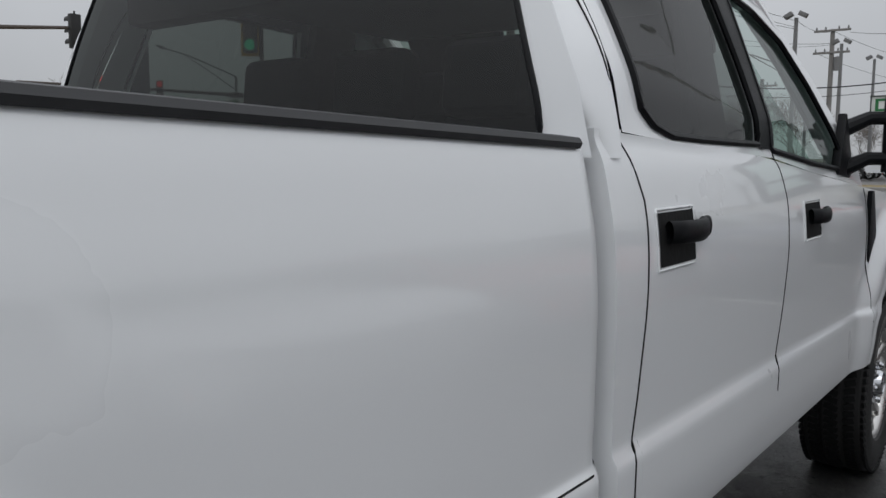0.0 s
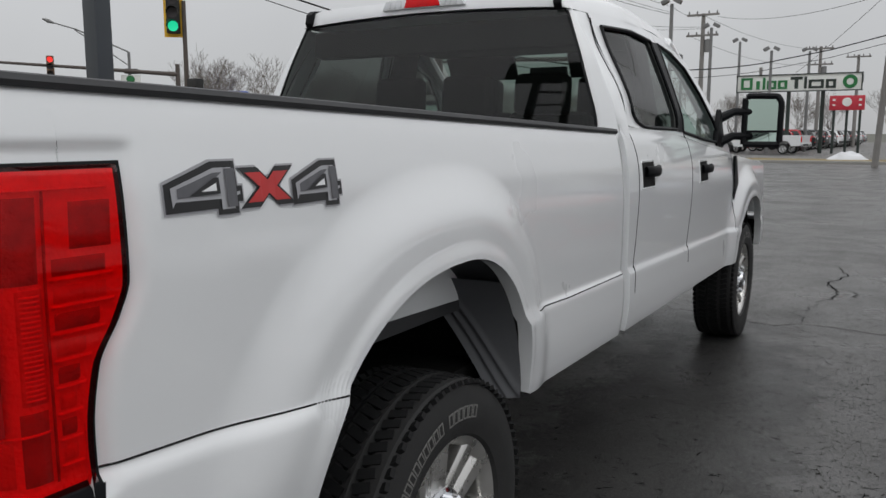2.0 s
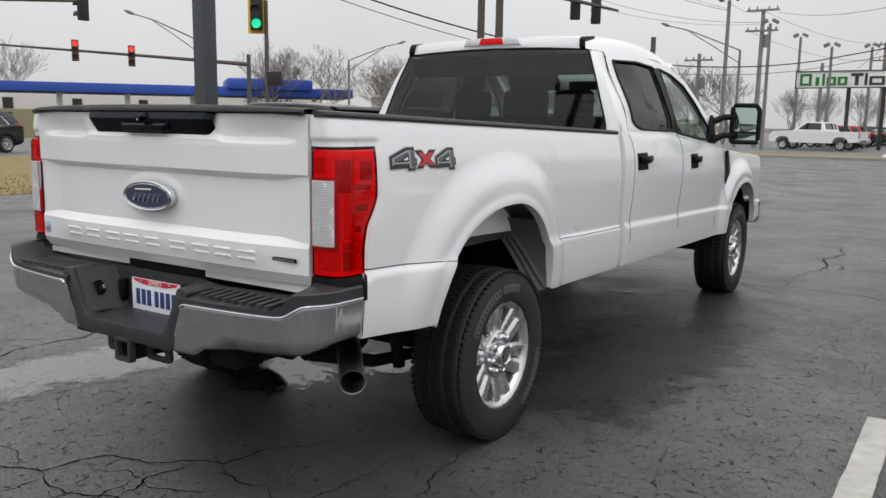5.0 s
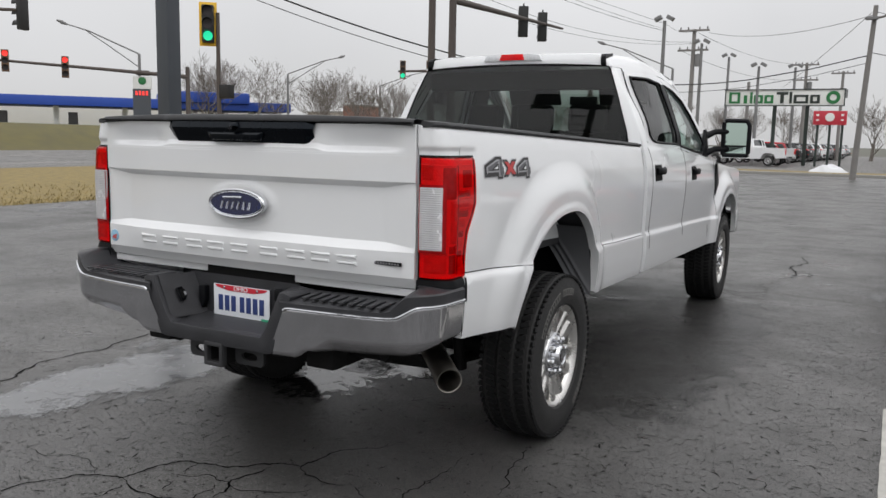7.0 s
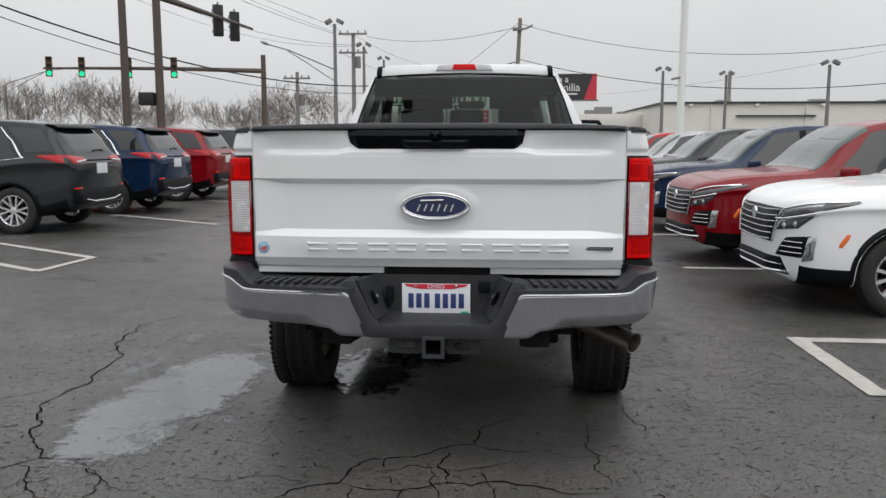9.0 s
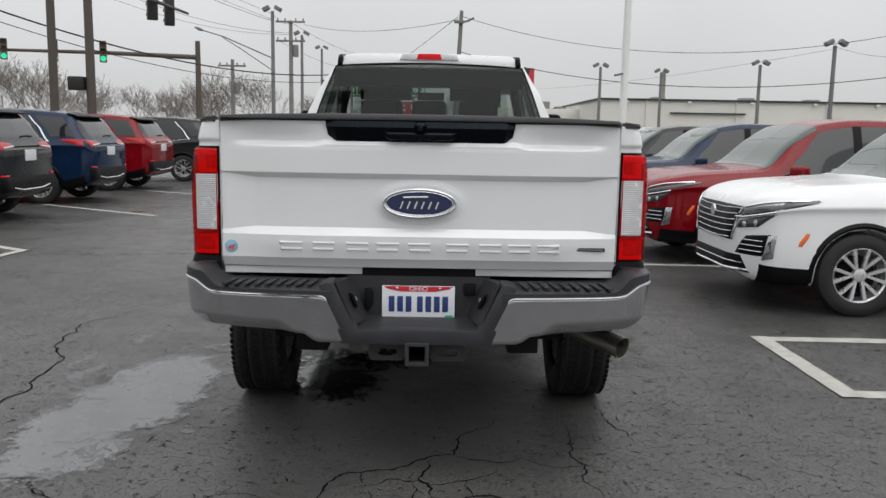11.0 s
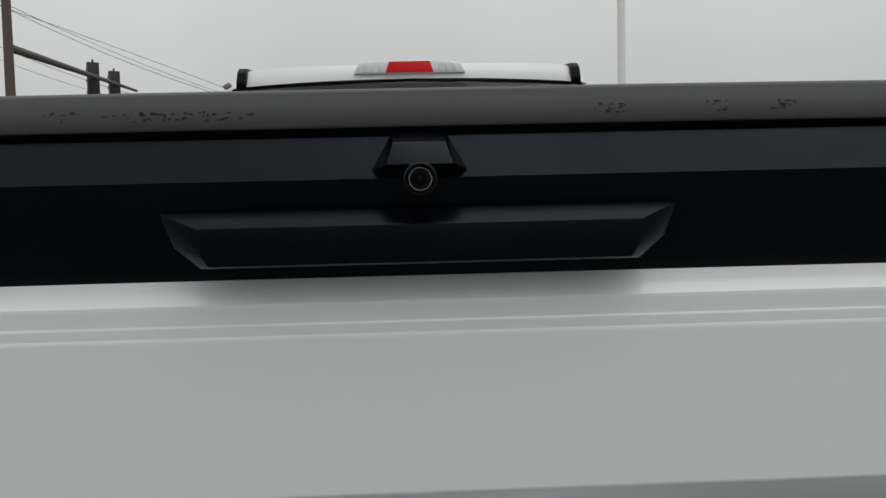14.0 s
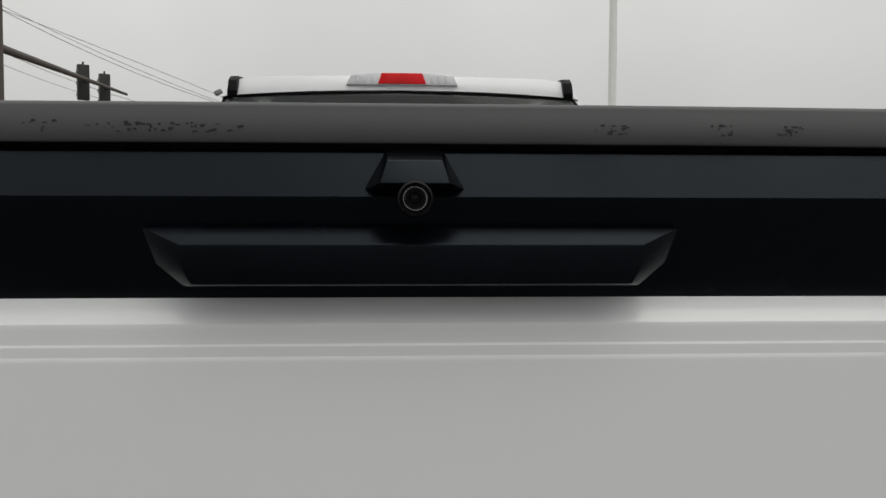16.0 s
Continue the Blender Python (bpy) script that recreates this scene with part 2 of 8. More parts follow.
# ---- mesh helpers ----
class Geo:
    """Gathers vertices and faces of one mesh."""

    def __init__(self):
        self.v, self.f = [], []

    def add(self, vs, fs):
        k = len(self.v)
        self.v += [tuple(p) for p in vs]
        self.f += [tuple(i + k for i in q) for q in fs]
        return self

    def box(self, c, s, turn=None):
        x, y, z = (a / 2 for a in s)
        vs = [Vector((i * x, j * y, k * z)) for i in (-1, 1) for j in (-1, 1) for k in (-1, 1)]
        if turn:
            vs = [turn @ p for p in vs]
        return self.add([p + Vector(c) for p in vs], [(0, 1, 3, 2), (4, 6, 7, 5), (0, 4, 5, 1), (2, 3, 7, 6), (0, 2, 6, 4), (1, 5, 7, 3)])

    def grid(self, fn, nu, nv, close=False):
        vs = [fn(i / (nu if close else nu - 1), j / (nv - 1)) for i in range(nu) for j in range(nv)]
        n = nu if close else nu - 1
        return self.add(vs, [(i * nv + j, ((i + 1) % nu) * nv + j, ((i + 1) % nu) * nv + j + 1, i * nv + j + 1) for i in range(n) for j in range(nv - 1)])

    def tube(self, path, r, n=10, caps=True):
        """A round tube along path; r a radius or one for each point."""
        path = [Vector(p) for p in path]
        rs = r if isinstance(r, (list, tuple)) else [r] * len(path)
        rings = []
        for i, p in enumerate(path):
            d = (path[min(i + 1, len(path) - 1)] - path[max(i - 1, 0)]).normalized()
            a = d.cross(Vector((0, 0, 1)) if abs(d.z) < 0.9 else Vector((1, 0, 0))).normalized()
            b = d.cross(a)
            rings.append([p + rs[i] * (math.cos(2 * math.pi * k / n) * a + math.sin(2 * math.pi * k / n) * b) for k in range(n)])
        vs = [p for ring in rings for p in ring]
        fs = [(i * n + k, i * n + (k + 1) % n, (i + 1) * n + (k + 1) % n, (i + 1) * n + k) for i in range(len(path) - 1) for k in range(n)]
        if caps:
            fs += [tuple(reversed(range(n))), tuple(range((len(path) - 1) * n, len(path) * n))]
        return self.add(vs, fs)

    def lathe(self, prof, n=40, axis="x", c=(0, 0, 0)):
        """Turns a profile of (along, radius) about an axis."""
        def at(u, h, r):
            a = 2 * math.pi * u
            p = {"x": (h, r * math.cos(a), r * math.sin(a)), "y": (r * math.cos(a), h, r * math.sin(a)), "z": (r * math.cos(a), r * math.sin(a), h)}[axis]
            return Vector(p) + Vector(c)
        vs = [at(i / n, h, r) for i in range(n) for h, r in prof]
        k = len(prof)
        return self.add(vs, [(i * k + j, ((i + 1) % n) * k + j, ((i + 1) % n) * k + j + 1, i * k + j + 1) for i in range(n) for j in range(k - 1)])

    def prism(self, poly, d0, d1, put):
        """A polygon of (a, b) between depths d0 and d1; put(a, b, d) gives the place."""
        n = len(poly)
        vs = [put(a, b, d0) for a, b in poly] + [put(a, b, d1) for a, b in poly]
        fs = [tuple(range(n)), tuple(reversed(range(n, 2 * n)))] + [(i, i + n, (i + 1) % n + n, (i + 1) % n) for i in range(n)]
        return self.add(vs, fs)


def to_mesh(name, geo, material, bevel=0.0, segments=2, angle=35.0, solid=0.0, out=None):
    bm = bmesh.new()
    vs = [bm.verts.new(p) for p in geo.v]
    for q in geo.f:
        try:
            bm.faces.new([vs[i] for i in q])
        except ValueError:
            pass
    bmesh.ops.remove_doubles(bm, verts=bm.verts, dist=1e-5)
    bmesh.ops.recalc_face_normals(bm, faces=bm.faces)
    if out is not None and sum(f.normal.dot(Vector(out)) * f.calc_area() for f in bm.faces) < 0:
        bmesh.ops.reverse_faces(bm, faces=bm.faces)
    if solid:
        bmesh.ops.solidify(bm, geom=bm.faces[:], thickness=solid)
    if bevel:
        edges = [e for e in bm.edges if len(e.link_faces) == 2 and e.calc_face_angle(0) > radians(28)]
        bmesh.ops.bevel(bm, geom=edges, offset=bevel, segments=segments, profile=0.6, affect="EDGES", clamp_overlap=True)
    me = bpy.data.meshes.new(name)
    bm.to_mesh(me)
    bm.free()
    me.materials.append(material)
    me.polygons.foreach_set("use_smooth", [True] * len(me.polygons))
    me.set_sharp_from_angle(angle=radians(angle))
    return me


def thing(name, label, category, group="", at=None, kind=""):
    ob = new(name)
    ob.empty_display_size = 0.1
    if at is not None:
        ob.matrix_world = at
    return tagged(ob, label, category, group, kind)


def part(name, geo, material, parent, label="", **kw):
    me = geo if isinstance(geo, bpy.types.Mesh) else to_mesh(name, geo, material, **kw)
    ob = new(name, me)
    ob.parent = parent
    return tagged(ob, label)


def solo(name, geo, material, label, category, group="", kind="", **kw):
    return tagged(new(name, to_mesh(name, geo, material, **kw)), label, category, group, kind)


def smooth(a, b, x):
    t = min(1.0, max(0.0, (x - a) / (b - a)))
    return t * t * (3 - 2 * t)


def lerp(table, x):
    """Piecewise linear look-up in ((x, y), ...)."""
    if x <= table[0][0]:
        return table[0][1]
    for (x0, y0), (x1, y1) in zip(table, table[1:]):
        if x <= x1:
            return y0 + (y1 - y0) * (x - x0) / (x1 - x0)
    return table[-1][1]


def spline(table, x):
    """Smooth look-up through ((x, y), ...)."""
    n = len(table)
    if x <= table[0][0]:
        return table[0][1]
    if x >= table[-1][0]:
        return table[-1][1]
    k = next(i for i in range(n - 1) if x <= table[i + 1][0])
    (x0, y0), (x1, y1) = table[k], table[k + 1]

    def slope(i):
        if i == 0 or i == n - 1:
            return 0.0 if n < 3 else (table[min(i + 1, n - 1)][1] - table[max(i - 1, 0)][1]) / (table[min(i + 1, n - 1)][0] - table[max(i - 1, 0)][0])
        a = (table[i][1] - table[i - 1][1]) / (table[i][0] - table[i - 1][0])
        b = (table[i + 1][1] - table[i][1]) / (table[i + 1][0] - table[i][0])
        return 0.0 if a * b <= 0 else 2 * a * b / (a + b)
    h = x1 - x0
    t = (x - x0) / h
    return (2 * t ** 3 - 3 * t ** 2 + 1) * y0 + (t ** 3 - 2 * t ** 2 + t) * h * slope(k) + (-2 * t ** 3 + 3 * t ** 2) * y1 + (t ** 3 - t ** 2) * h * slope(k + 1)


# ---- the pickup truck: stands along y, tailgate at y = 0, its middle at x = 0 ----
truck = thing("pickup_truck", "white four-door heavy-duty pickup truck parked on wet asphalt", "truck")
REAR_HUB, FRONT_HUB, HUB_Z = 1.138, 5.355, 0.395
RAKE = 0.0254
PROFILE = ((0.55, 0.925), (0.64, 0.958), (0.72, 0.978), (0.82, 0.986), (0.908, 0.985), (0.926, 0.980), (0.940, 0.971), (1.05, 0.973), (1.2, 0.974), (1.32, 0.967), (1.41, 0.952), (1.46, 0.940), (1.50, 0.922))


LAMP_END = ((0.925, 0.142), (1.00, 0.140), (1.09, 0.152), (1.16, 0.190), (1.21, 0.208), (1.375, 0.212))


def lamp_recess(y, z):
    """Depth of the shallow pressed border round the tail lamp."""
    if y > 0.30 or z > 1.42:
        return 0.0
    e = spline(LAMP_END, z)
    return 0.008 * smooth(1.412, 1.392, z) * smooth(0.895, 0.915, z) * smooth(e + 0.034, e + 0.010, y)


def arch_q(y, z, yc, a, b, z0, n=2.2):
    a = a * (1.40 if y < yc and yc < 3 else 1.0)
    return ((abs(y - yc) / a) ** n + (max(z - z0, 0.0) / b) ** n) ** (1 / n)


def side_x(y, z):
    """Half width of the truck's flank, with the flared wheel arches."""
    s = z + RAKE * y
    x = spline(PROFILE, s)
    for yc, a, b, z0, h in ((1.16, 0.428, 0.508, 0.60, 0.034), (5.39, 0.475, 0.465, 0.52, 0.05)):
        if abs(y - yc) < 0.9:
            q = arch_q(y, z, yc, a, b, z0)
            bump = h * smooth(1.48, 1.17, q) + 0.006 * smooth(1.10, 1.02, q)
            if z < 0.9:
                bump *= 0.55 + 0.45 * smooth(0.7, 0.9, z)
            x += bump
    x -= 0.03 * smooth(2.56, 2.60, y) * smooth(2.61, 2.60, y)
    x -= 0.022 * smooth(0.42, 0.04, y) + lamp_recess(y, z)
    return x


def side_mesh(cols, sgn, rows=104, lip=0.045, corner=None):
    """Flank sheet between bottom and top ends of slanted columns, with returned edges."""
    g = Geo()
    grid = []
    for yb, zb, yt, zt in cols:
        col = []
        for j in range(rows):
            v = j / (rows - 1)
            y, z = yb + (yt - yb) * v, zb + (zt - zb) * v
            col.append((side_x(y, z), y, z))
        grid.append(col)
    if corner:
        grid = corner(rows) + grid
    # returned edges
    grid = [[(c[0][0] - lip, c[0][1], c[0][2] + 0.004)] + c + [(c[-1][0] - lip, c[-1][1], c[-1][2])] for c in grid]
    if not corner:
        grid = [[(x - lip, y, z) for x, y, z in grid[0]]] + grid
    grid = grid + [[(x - lip, y, z) for x, y, z in grid[-1]]]
    k = len(grid[0])
    return g.add([(sgn * x, y, z) for c in grid for x, y, z in c], [(i * k + j, (i + 1) * k + j, (i + 1) * k + j + 1, i * k + j + 1) for i in range(len(grid) - 1) for j in range(k - 1)])


def arch_cols(y0, y1, low, top, yc, a, b, z0, reach, n_side=26, n_arch=48, n=2.2, rear=1.0):
    """Columns from the sill up, over a wheel arch, to the top edge."""
    cols = []
    ya, yb = yc - a * rear, yc + a
    t0, t1 = yc - reach, yc + reach
    for i in range(n_side):
        u = i / n_side
        y = y0 + (ya - y0) * u
        yt = y0 + (t0 - y0) * u
        cols.append((y, low(y), yt, top(yt)))
    for i in range(n_arch + 1):
        th = math.pi * (1 - i / n_arch)
        c, s = math.cos(th), math.sin(th)
        y = yc + a * (rear if c < 0 else 1.0) * math.copysign(abs(c) ** (2 / n), c)
        z = max(low(yc), z0 + b * abs(s) ** (2 / n))
        yt = t0 + (t1 - t0) * i / n_arch
        cols.append((y, z, yt, top(yt)))
    for i in range(1, n_side + 1):
        u = i / n_side
        y = yb + (y1 - yb) * u
        yt = t1 + (y1 - t1) * u
        cols.append((y, low(y), yt, top(yt)))
    return cols


def bed_low(y):
    if y < 0.128:
        return 0.905
    return lerp(((0.0, 0.70), (0.58, 0.660), (1.58, 0.640), (1.75, 0.628), (2.6, 0.612)), y)


def bed_top(y):
    return 1.486 - RAKE * y


def plan(length, z):
    """A place along the bed's rear corner in plan: length 0 at the tailgate gap."""
    r = 0.055
    w = side_x(0.06, z)
    flat = w - r - 0.826
    if length <= flat:
        return (0.826 + length, 0.004 + 0.006 * (length / flat) ** 2 + lamp_recess(0.0, z), 0.0, -1.0)
    arc = r * math.pi / 2
    if length <= flat + arc:
        a = (length - flat) / r
        return (w - r + r * math.sin(a), 0.010 + r - r * math.cos(a) + lamp_recess(0.0, z) * math.cos(a), math.sin(a), -math.cos(a))
    y = 0.010 + r + (length - flat - arc)
    return (side_x(y, z), y, 1.0, 0.0)


def bed_corner(rows):
    cols = []
    for k in range(15):
        col = []
        for j in range(rows):
            v = j / (rows - 1)
            z = 0.905 + (bed_top(0) - 0.905) * v
            w = side_x(0.06, z)
            full = (w - 0.055 - 0.826) + 0.055 * math.pi / 2
            x, y, _, _ = plan(full * k / 15, z)
            col.append((x, y, z))
        cols.append(col)
    return cols


for sgn in (1, -1):
    cols = [(y, 0.905, y, bed_top(y)) for y in (0.065, 0.08, 0.10, 0.1279)] + arch_cols(0.1281, 2.60, bed_low, bed_top, 1.16, 0.428, 0.508, 0.60, 0.60, n_side=40, rear=1.40)
    bed = part("bed_side", side_mesh(cols, sgn, corner=bed_corner), M["white"], truck, "white painted bed side with flared wheel arch", angle=50)
    for seam in ([(0.150, 0.941), (0.32, 0.936), (0.52, 0.925), (0.66, 0.912)], [(1.64, 0.890), (1.70, 0.885), (1.96, 0.874), (2.595, 0.862)]):
        fine = [(y0 + (y1 - y0) * k / 12, z0 + (z1 - z0) * k / 12) for (y0, z0), (y1, z1) in zip(seam, seam[1:]) for k in range(12)] + seam[-1:]
        part("panel_seam", Geo().tube([(sgn * (side_x(y, z) + 0.0002), y, z) for y, z in fine], 0.0021, 6), M["steel_dark"], bed, "thin dark seam")
    # inner wall and wheel housing
    g = Geo()
    g.grid(lambda u, v: (sgn * (0.86 - 0.03 * v), 0.06 + 2.5 * u, bed_top(2.5 * u) - 0.01 - 0.5 * v), 12, 6)
    part("bed_inner_wall", g, M["white"], truck)
    cap = Geo()
    prof = ((0.938, -0.006), (0.942, 0.003), (0.936, 0.012), (0.90, 0.017), (0.84, 0.016), (0.825, -0.010))
    def cap_edge(u, v):
        (px, pz), y = prof[min(5, int(v * 5 + 0.5))], 0.006 + 2.539 * u ** 2
        inset = 0.022 * smooth(0.42, 0.04, y) + 0.055 * (1 - math.sqrt(max(0.0, 1 - (max(0.0, 0.068 - y) / 0.065) ** 2)))
        return (sgn * (px - (inset if px > 0.87 else 0.0)), y, bed_top(y) + pz)
    cap.grid(cap_edge, 70, 6)
    cap.add([cap_edge(0, k / 5) for k in range(6)], [(0, 1, 2, 3, 4, 5)])
    cap.prism([(sgn * p[0], bed_top(2.545) + p[1]) for p in prof], 2.5451, 2.549, lambda a, b, d: (a, d, b))
    part("rail_cap", cap, M["trim_grey"], truck, "weathered black plastic bed rail cap", angle=30)
    # wheel housing: pale liner in front of the wheel, dark roof
    hs = Geo()
    def housing(u, v, d0, d1, drop):
        th = math.pi * (0.02 + 0.96 * u)
        c, s_ = math.cos(th), math.sin(th)
        y = 1.16 + 0.440 * (1.38 if c < 0 else 1.0) * math.copysign(abs(c) ** (2 / 2.2), c)
        return (sgn * (side_x(y, 1.0) - d0 - (d1 - d0) * v), y, 0.592 + 0.522 * abs(s_) ** (2 / 2.2) - drop * v)
    hs.grid(lambda u, v: housing(u, v, 0.044, 0.19, 0.012), 44, 6)
    hg = part("wheel_housing", hs, M["bumper_plastic"], truck, "dark dusty wheel housing", angle=60)
    part("inner_flange", Geo().grid(lambda u, v: (sgn * 0.80, 0.72 + 0.80 * u, 0.945 + 0.13 * v), 2, 2), M["liner"], hg, solid=0.004)
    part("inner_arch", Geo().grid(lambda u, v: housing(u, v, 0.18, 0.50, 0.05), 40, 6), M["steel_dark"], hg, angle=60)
    ln = Geo()
    def shield(u, v):
        z = 0.632 + 0.375 * u
        w = 0.055 + 0.20 * u ** 0.9
        d = w * v
        edge = w - d
        y = 1.16 + 0.430 * max(0.02, 1 - (max(0, z - 0.6) / 0.51) ** 2.2) ** (1 / 2.2) - 0.010
        y -= 0.010 * (math.exp(-((edge - 0.030) / 0.008) ** 2) + math.exp(-((edge - 0.062) / 0.008) ** 2)) * smooth(0.95, 0.8, u) + 0.02 * smooth(0.015, 0.0, edge)
        return (sgn * (0.975 - d), y - 0.06 * v, z + 0.012 * v)
    ln.grid(shield, 30, 40)
    part("splash_shield", ln, M["liner"], truck, "pale dusty pressed splash shield", angle=60)
    part("shield_bolt", Geo().lathe(((0.0, 0.010), (0.006, 0.008), (0.006, 0.0001)), 10, "y", (sgn * 0.735, 1.50, 0.955)), M["steel_dark"], truck)
g = Geo().box((0, 1.30, 0.93), (1.66, 2.5, 0.04))
part("bed_floor", g, M["trim_grey"], truck)
g = Geo().box((0, 2.55, 1.17), (1.70, 0.04, 0.48))
part("bed_front_panel", g, M["white"], truck)


# tailgate: a pressed sheet y(x, z) with ridges, black spoiler grip and badges
def ramp(a, b, x):
    return min(1.0, max(0.0, (x - a) / (b - a)))


def gate_y(x, z):
    ax = abs(x)
    y = 0.0
    # undercut beside the grip: falls in downwards, then comes back out
    end = smooth(0.79, 0.64, ax)
    y += (0.0005 * ramp(1.3738, 1.3755, z) + 0.0006 * ramp(1.3812, 1.3829, z)) * ramp(0.81, 0.74, ax)
    y += 0.024 * ramp(0.41, 0.50, ax) * end * (smooth(1.484, 1.408, z) if z > 1.408 else smooth(1.384, 1.408, z))
    # centre field set back between an upper step and a bright lower ledge; both fade at the ends
    t = ramp(0.80, 0.68, ax)
    top, low = 1.255 + 0.020 * (1 - t), 1.052 - 0.014 * (1 - t)
    y += (0.007 + 0.017 * t) * ramp(1.278, top, z) * ramp(1.020, low, z)
    # the sheet stands out below the grip
    up = 0.011 * smooth(0.45, 0.38, ax)
    y -= 0.016 * ramp(1.4040 + up, 1.3830 + up, z) * smooth(0.80, 0.50, ax) * smooth(0.89, 1.0, z)
    # bottom fold
    y += 0.022 * ramp(0.924, 0.884, z)
    # crown across the width
    y += 0.020 * (ax / 0.82) ** 4 - 0.022
    # dished ring round the oval
    e = math.hypot(x / 0.185, (z - 1.160) / 0.092)
    y -= 0.0045 * smooth(1.10, 0.82, e)
    return y


tailgate = part("tailgate", Geo().grid(lambda u, v: (-0.8205 + 1.641 * u, gate_y(-0.8205 + 1.641 * u, 0.884 + 0.604 * v), 0.884 + 0.604 * v), 150, 420), M["white"], truck, "closed white tailgate with pressed ridges", angle=13)
g = Geo()
for x in (-0.8205, 0.8205):
    g.grid(lambda u, v: (x, gate_y(x, 0.884 + 0.604 * v) + 0.055 * u, 0.884 + 0.604 * v), 2, 30)
g.grid(lambda u, v: (-0.8205 + 1.641 * u, gate_y(-0.8205 + 1.641 * u, 0.884) + 0.055 * v, 0.884), 40, 2)
g.grid(lambda u, v: (-0.80 + 1.6 * u, 0.055, 0.884 + 0.604 * v), 2, 2)
part("gate_edge", g, M["white"], tailgate, angle=40)
# black cap along the top of the gate
g = Geo()
CAP = ((-0.020, 1.4956), (-0.0500, 1.4956), (-0.0506, 1.4968), (-0.0472, 1.5065), (-0.0430, 1.5165), (-0.0290, 1.5205), (0.045, 1.5215), (0.058, 1.490))
def cap_pt(u, v):
    """The cap's front follows the grip in the middle and draws back to the sheet at the ends; its top is crowned."""
    y, z = CAP[min(7, int(v * 7 + 0.5))]
    e = abs(2 * u - 1)
    return (-0.818 + 1.636 * u, y * (1.0 - 0.40 * smooth(0.46, 0.53, e) if y < 0 else 1.0) + 0.010 * e ** 4, z - 0.014 * e ** 3)
g.grid(cap_pt, 60, 8)
part("gate_cap", g, M["trim_grey"], tailgate, "weathered black plastic cap", angle=60)
rnd = random.Random(41)
M["scuff"] = mat("dark_scuff_marks", (0.024, 0.024, 0.025), 0.7, vary=0.3, spec=0.2)
for cx, w, n in ((-0.150, 0.022, 26), (-0.118, 0.018, 22), (-0.205, 0.010, 8), (0.112, 0.010, 14), (0.176, 0.007, 8), (0.213, 0.008, 18)):
    g = Geo()
    for k in range(n):
        x, z, h, l = cx + rnd.gauss(0, 0.5) * w, 1.5035 + rnd.uniform(-0.0030, 0.0030), rnd.uniform(0.0005, 0.0016), rnd.uniform(0.0006, 0.0030)
        y = -0.0508 + 0.35 * (z - 1.4968)
        g.add([(x, y, z), (x + l, y - 0.0001, z + h * 0.3), (x + l * 0.7, y, z + h), (x - l * 0.2, y, z + h * 0.8)], [(0, 1, 2, 3)])
    part("scuff_mark", g, M["scuff"], tailgate, "dark scuff on the plastic cap")
part("cap_gap", Geo().box((0, -0.015, 1.4938), (1.62, 0.040, 0.004)), M["steel_dark"], tailgate)
# spoiler grip: black trapezoid, upper face flat, lower face falling in
GRIP = ((1.4928, -0.0120, 0.3873), (1.4928, -0.0430, 0.3873), (1.4905, -0.0458, 0.3870), (1.4660, -0.0560, 0.3842), (1.4590, -0.0540, 0.3811), (1.4060, -0.0250, 0.3740), (1.3975, -0.0305, 0.3660), (1.3940, 0.0280, 0.3560))
g = Geo()
g.grid(lambda u, v: (lambda p: ((2 * u - 1) * p[2], p[1] + 0.02 * smooth(0.9, 1.0, abs(2 * u - 1)), p[0]))(GRIP[min(7, int(v * 7 + 0.5))]), 48, 8)
grip = part("grip_panel", g, M["satin_black"], tailgate, "black plastic spoiler and grip panel", angle=24)
g = Geo()
BACK = [(-0.1465, 1.4495), (0.1465, 1.4495), (0.1395, 1.4290), (0.1250, 1.4165), (-0.1250, 1.4165), (-0.1395, 1.4290)]
FACE = [(-0.1240, 1.4400), (0.1240, 1.4400), (0.1215, 1.4260), (0.1180, 1.4180), (-0.1180, 1.4180), (-0.1215, 1.4260)]
g.add([(x, -0.030, z) for x, z in BACK] + [(1.015 * x, -0.0515 + 0.10 * (1.4495 - z), z) for x, z in BACK] + [(1.015 * x, -0.0625 + 0.10 * (1.4495 - z), z) for x, z in FACE],
      [(12, 13, 14, 15, 16, 17)] + [f for k in range(6) for f in ((k, (k + 1) % 6, 6 + (k + 1) % 6, 6 + k), (6 + k, 6 + (k + 1) % 6, 12 + (k + 1) % 6, 12 + k))])
part("handle", g, M["satin_black"], grip, "black moulded pull handle", bevel=0.0018, angle=30)
g = Geo()
g.add([(-0.0155, -0.0485, 1.492), (0.0155, -0.0485, 1.492), (-0.0275, -0.0545, 1.470), (0.0275, -0.0545, 1.470), (-0.0150, -0.066, 1.485), (0.0150, -0.066, 1.485), (-0.0185, -0.073, 1.4725), (0.0185, -0.073, 1.4725)],
      [(0, 1, 5, 4), (4, 5, 7, 6), (0, 4, 6, 2), (1, 3, 7, 5), (2, 6, 7, 3)])
part("camera_hood", g, M["satin_black"], grip, bevel=0.0012)
g = Geo().lathe(((-0.045, 0.0100), (-0.078, 0.0092), (-0.079, 0.0082), (-0.0755, 0.0074), (-0.0755, 0.0050), (-0.074, 0.0032), (-0.076, 0.0001)), 32, "y", (0, 0, 1.4645))
part("camera_lens", g, M["black_plastic"], grip, "small round reversing camera", angle=30)
g = Geo().lathe(((-0.0762, 0.0070), (-0.0772, 0.0064), (-0.0762, 0.0058)), 32, "y", (0, 0, 1.4645))
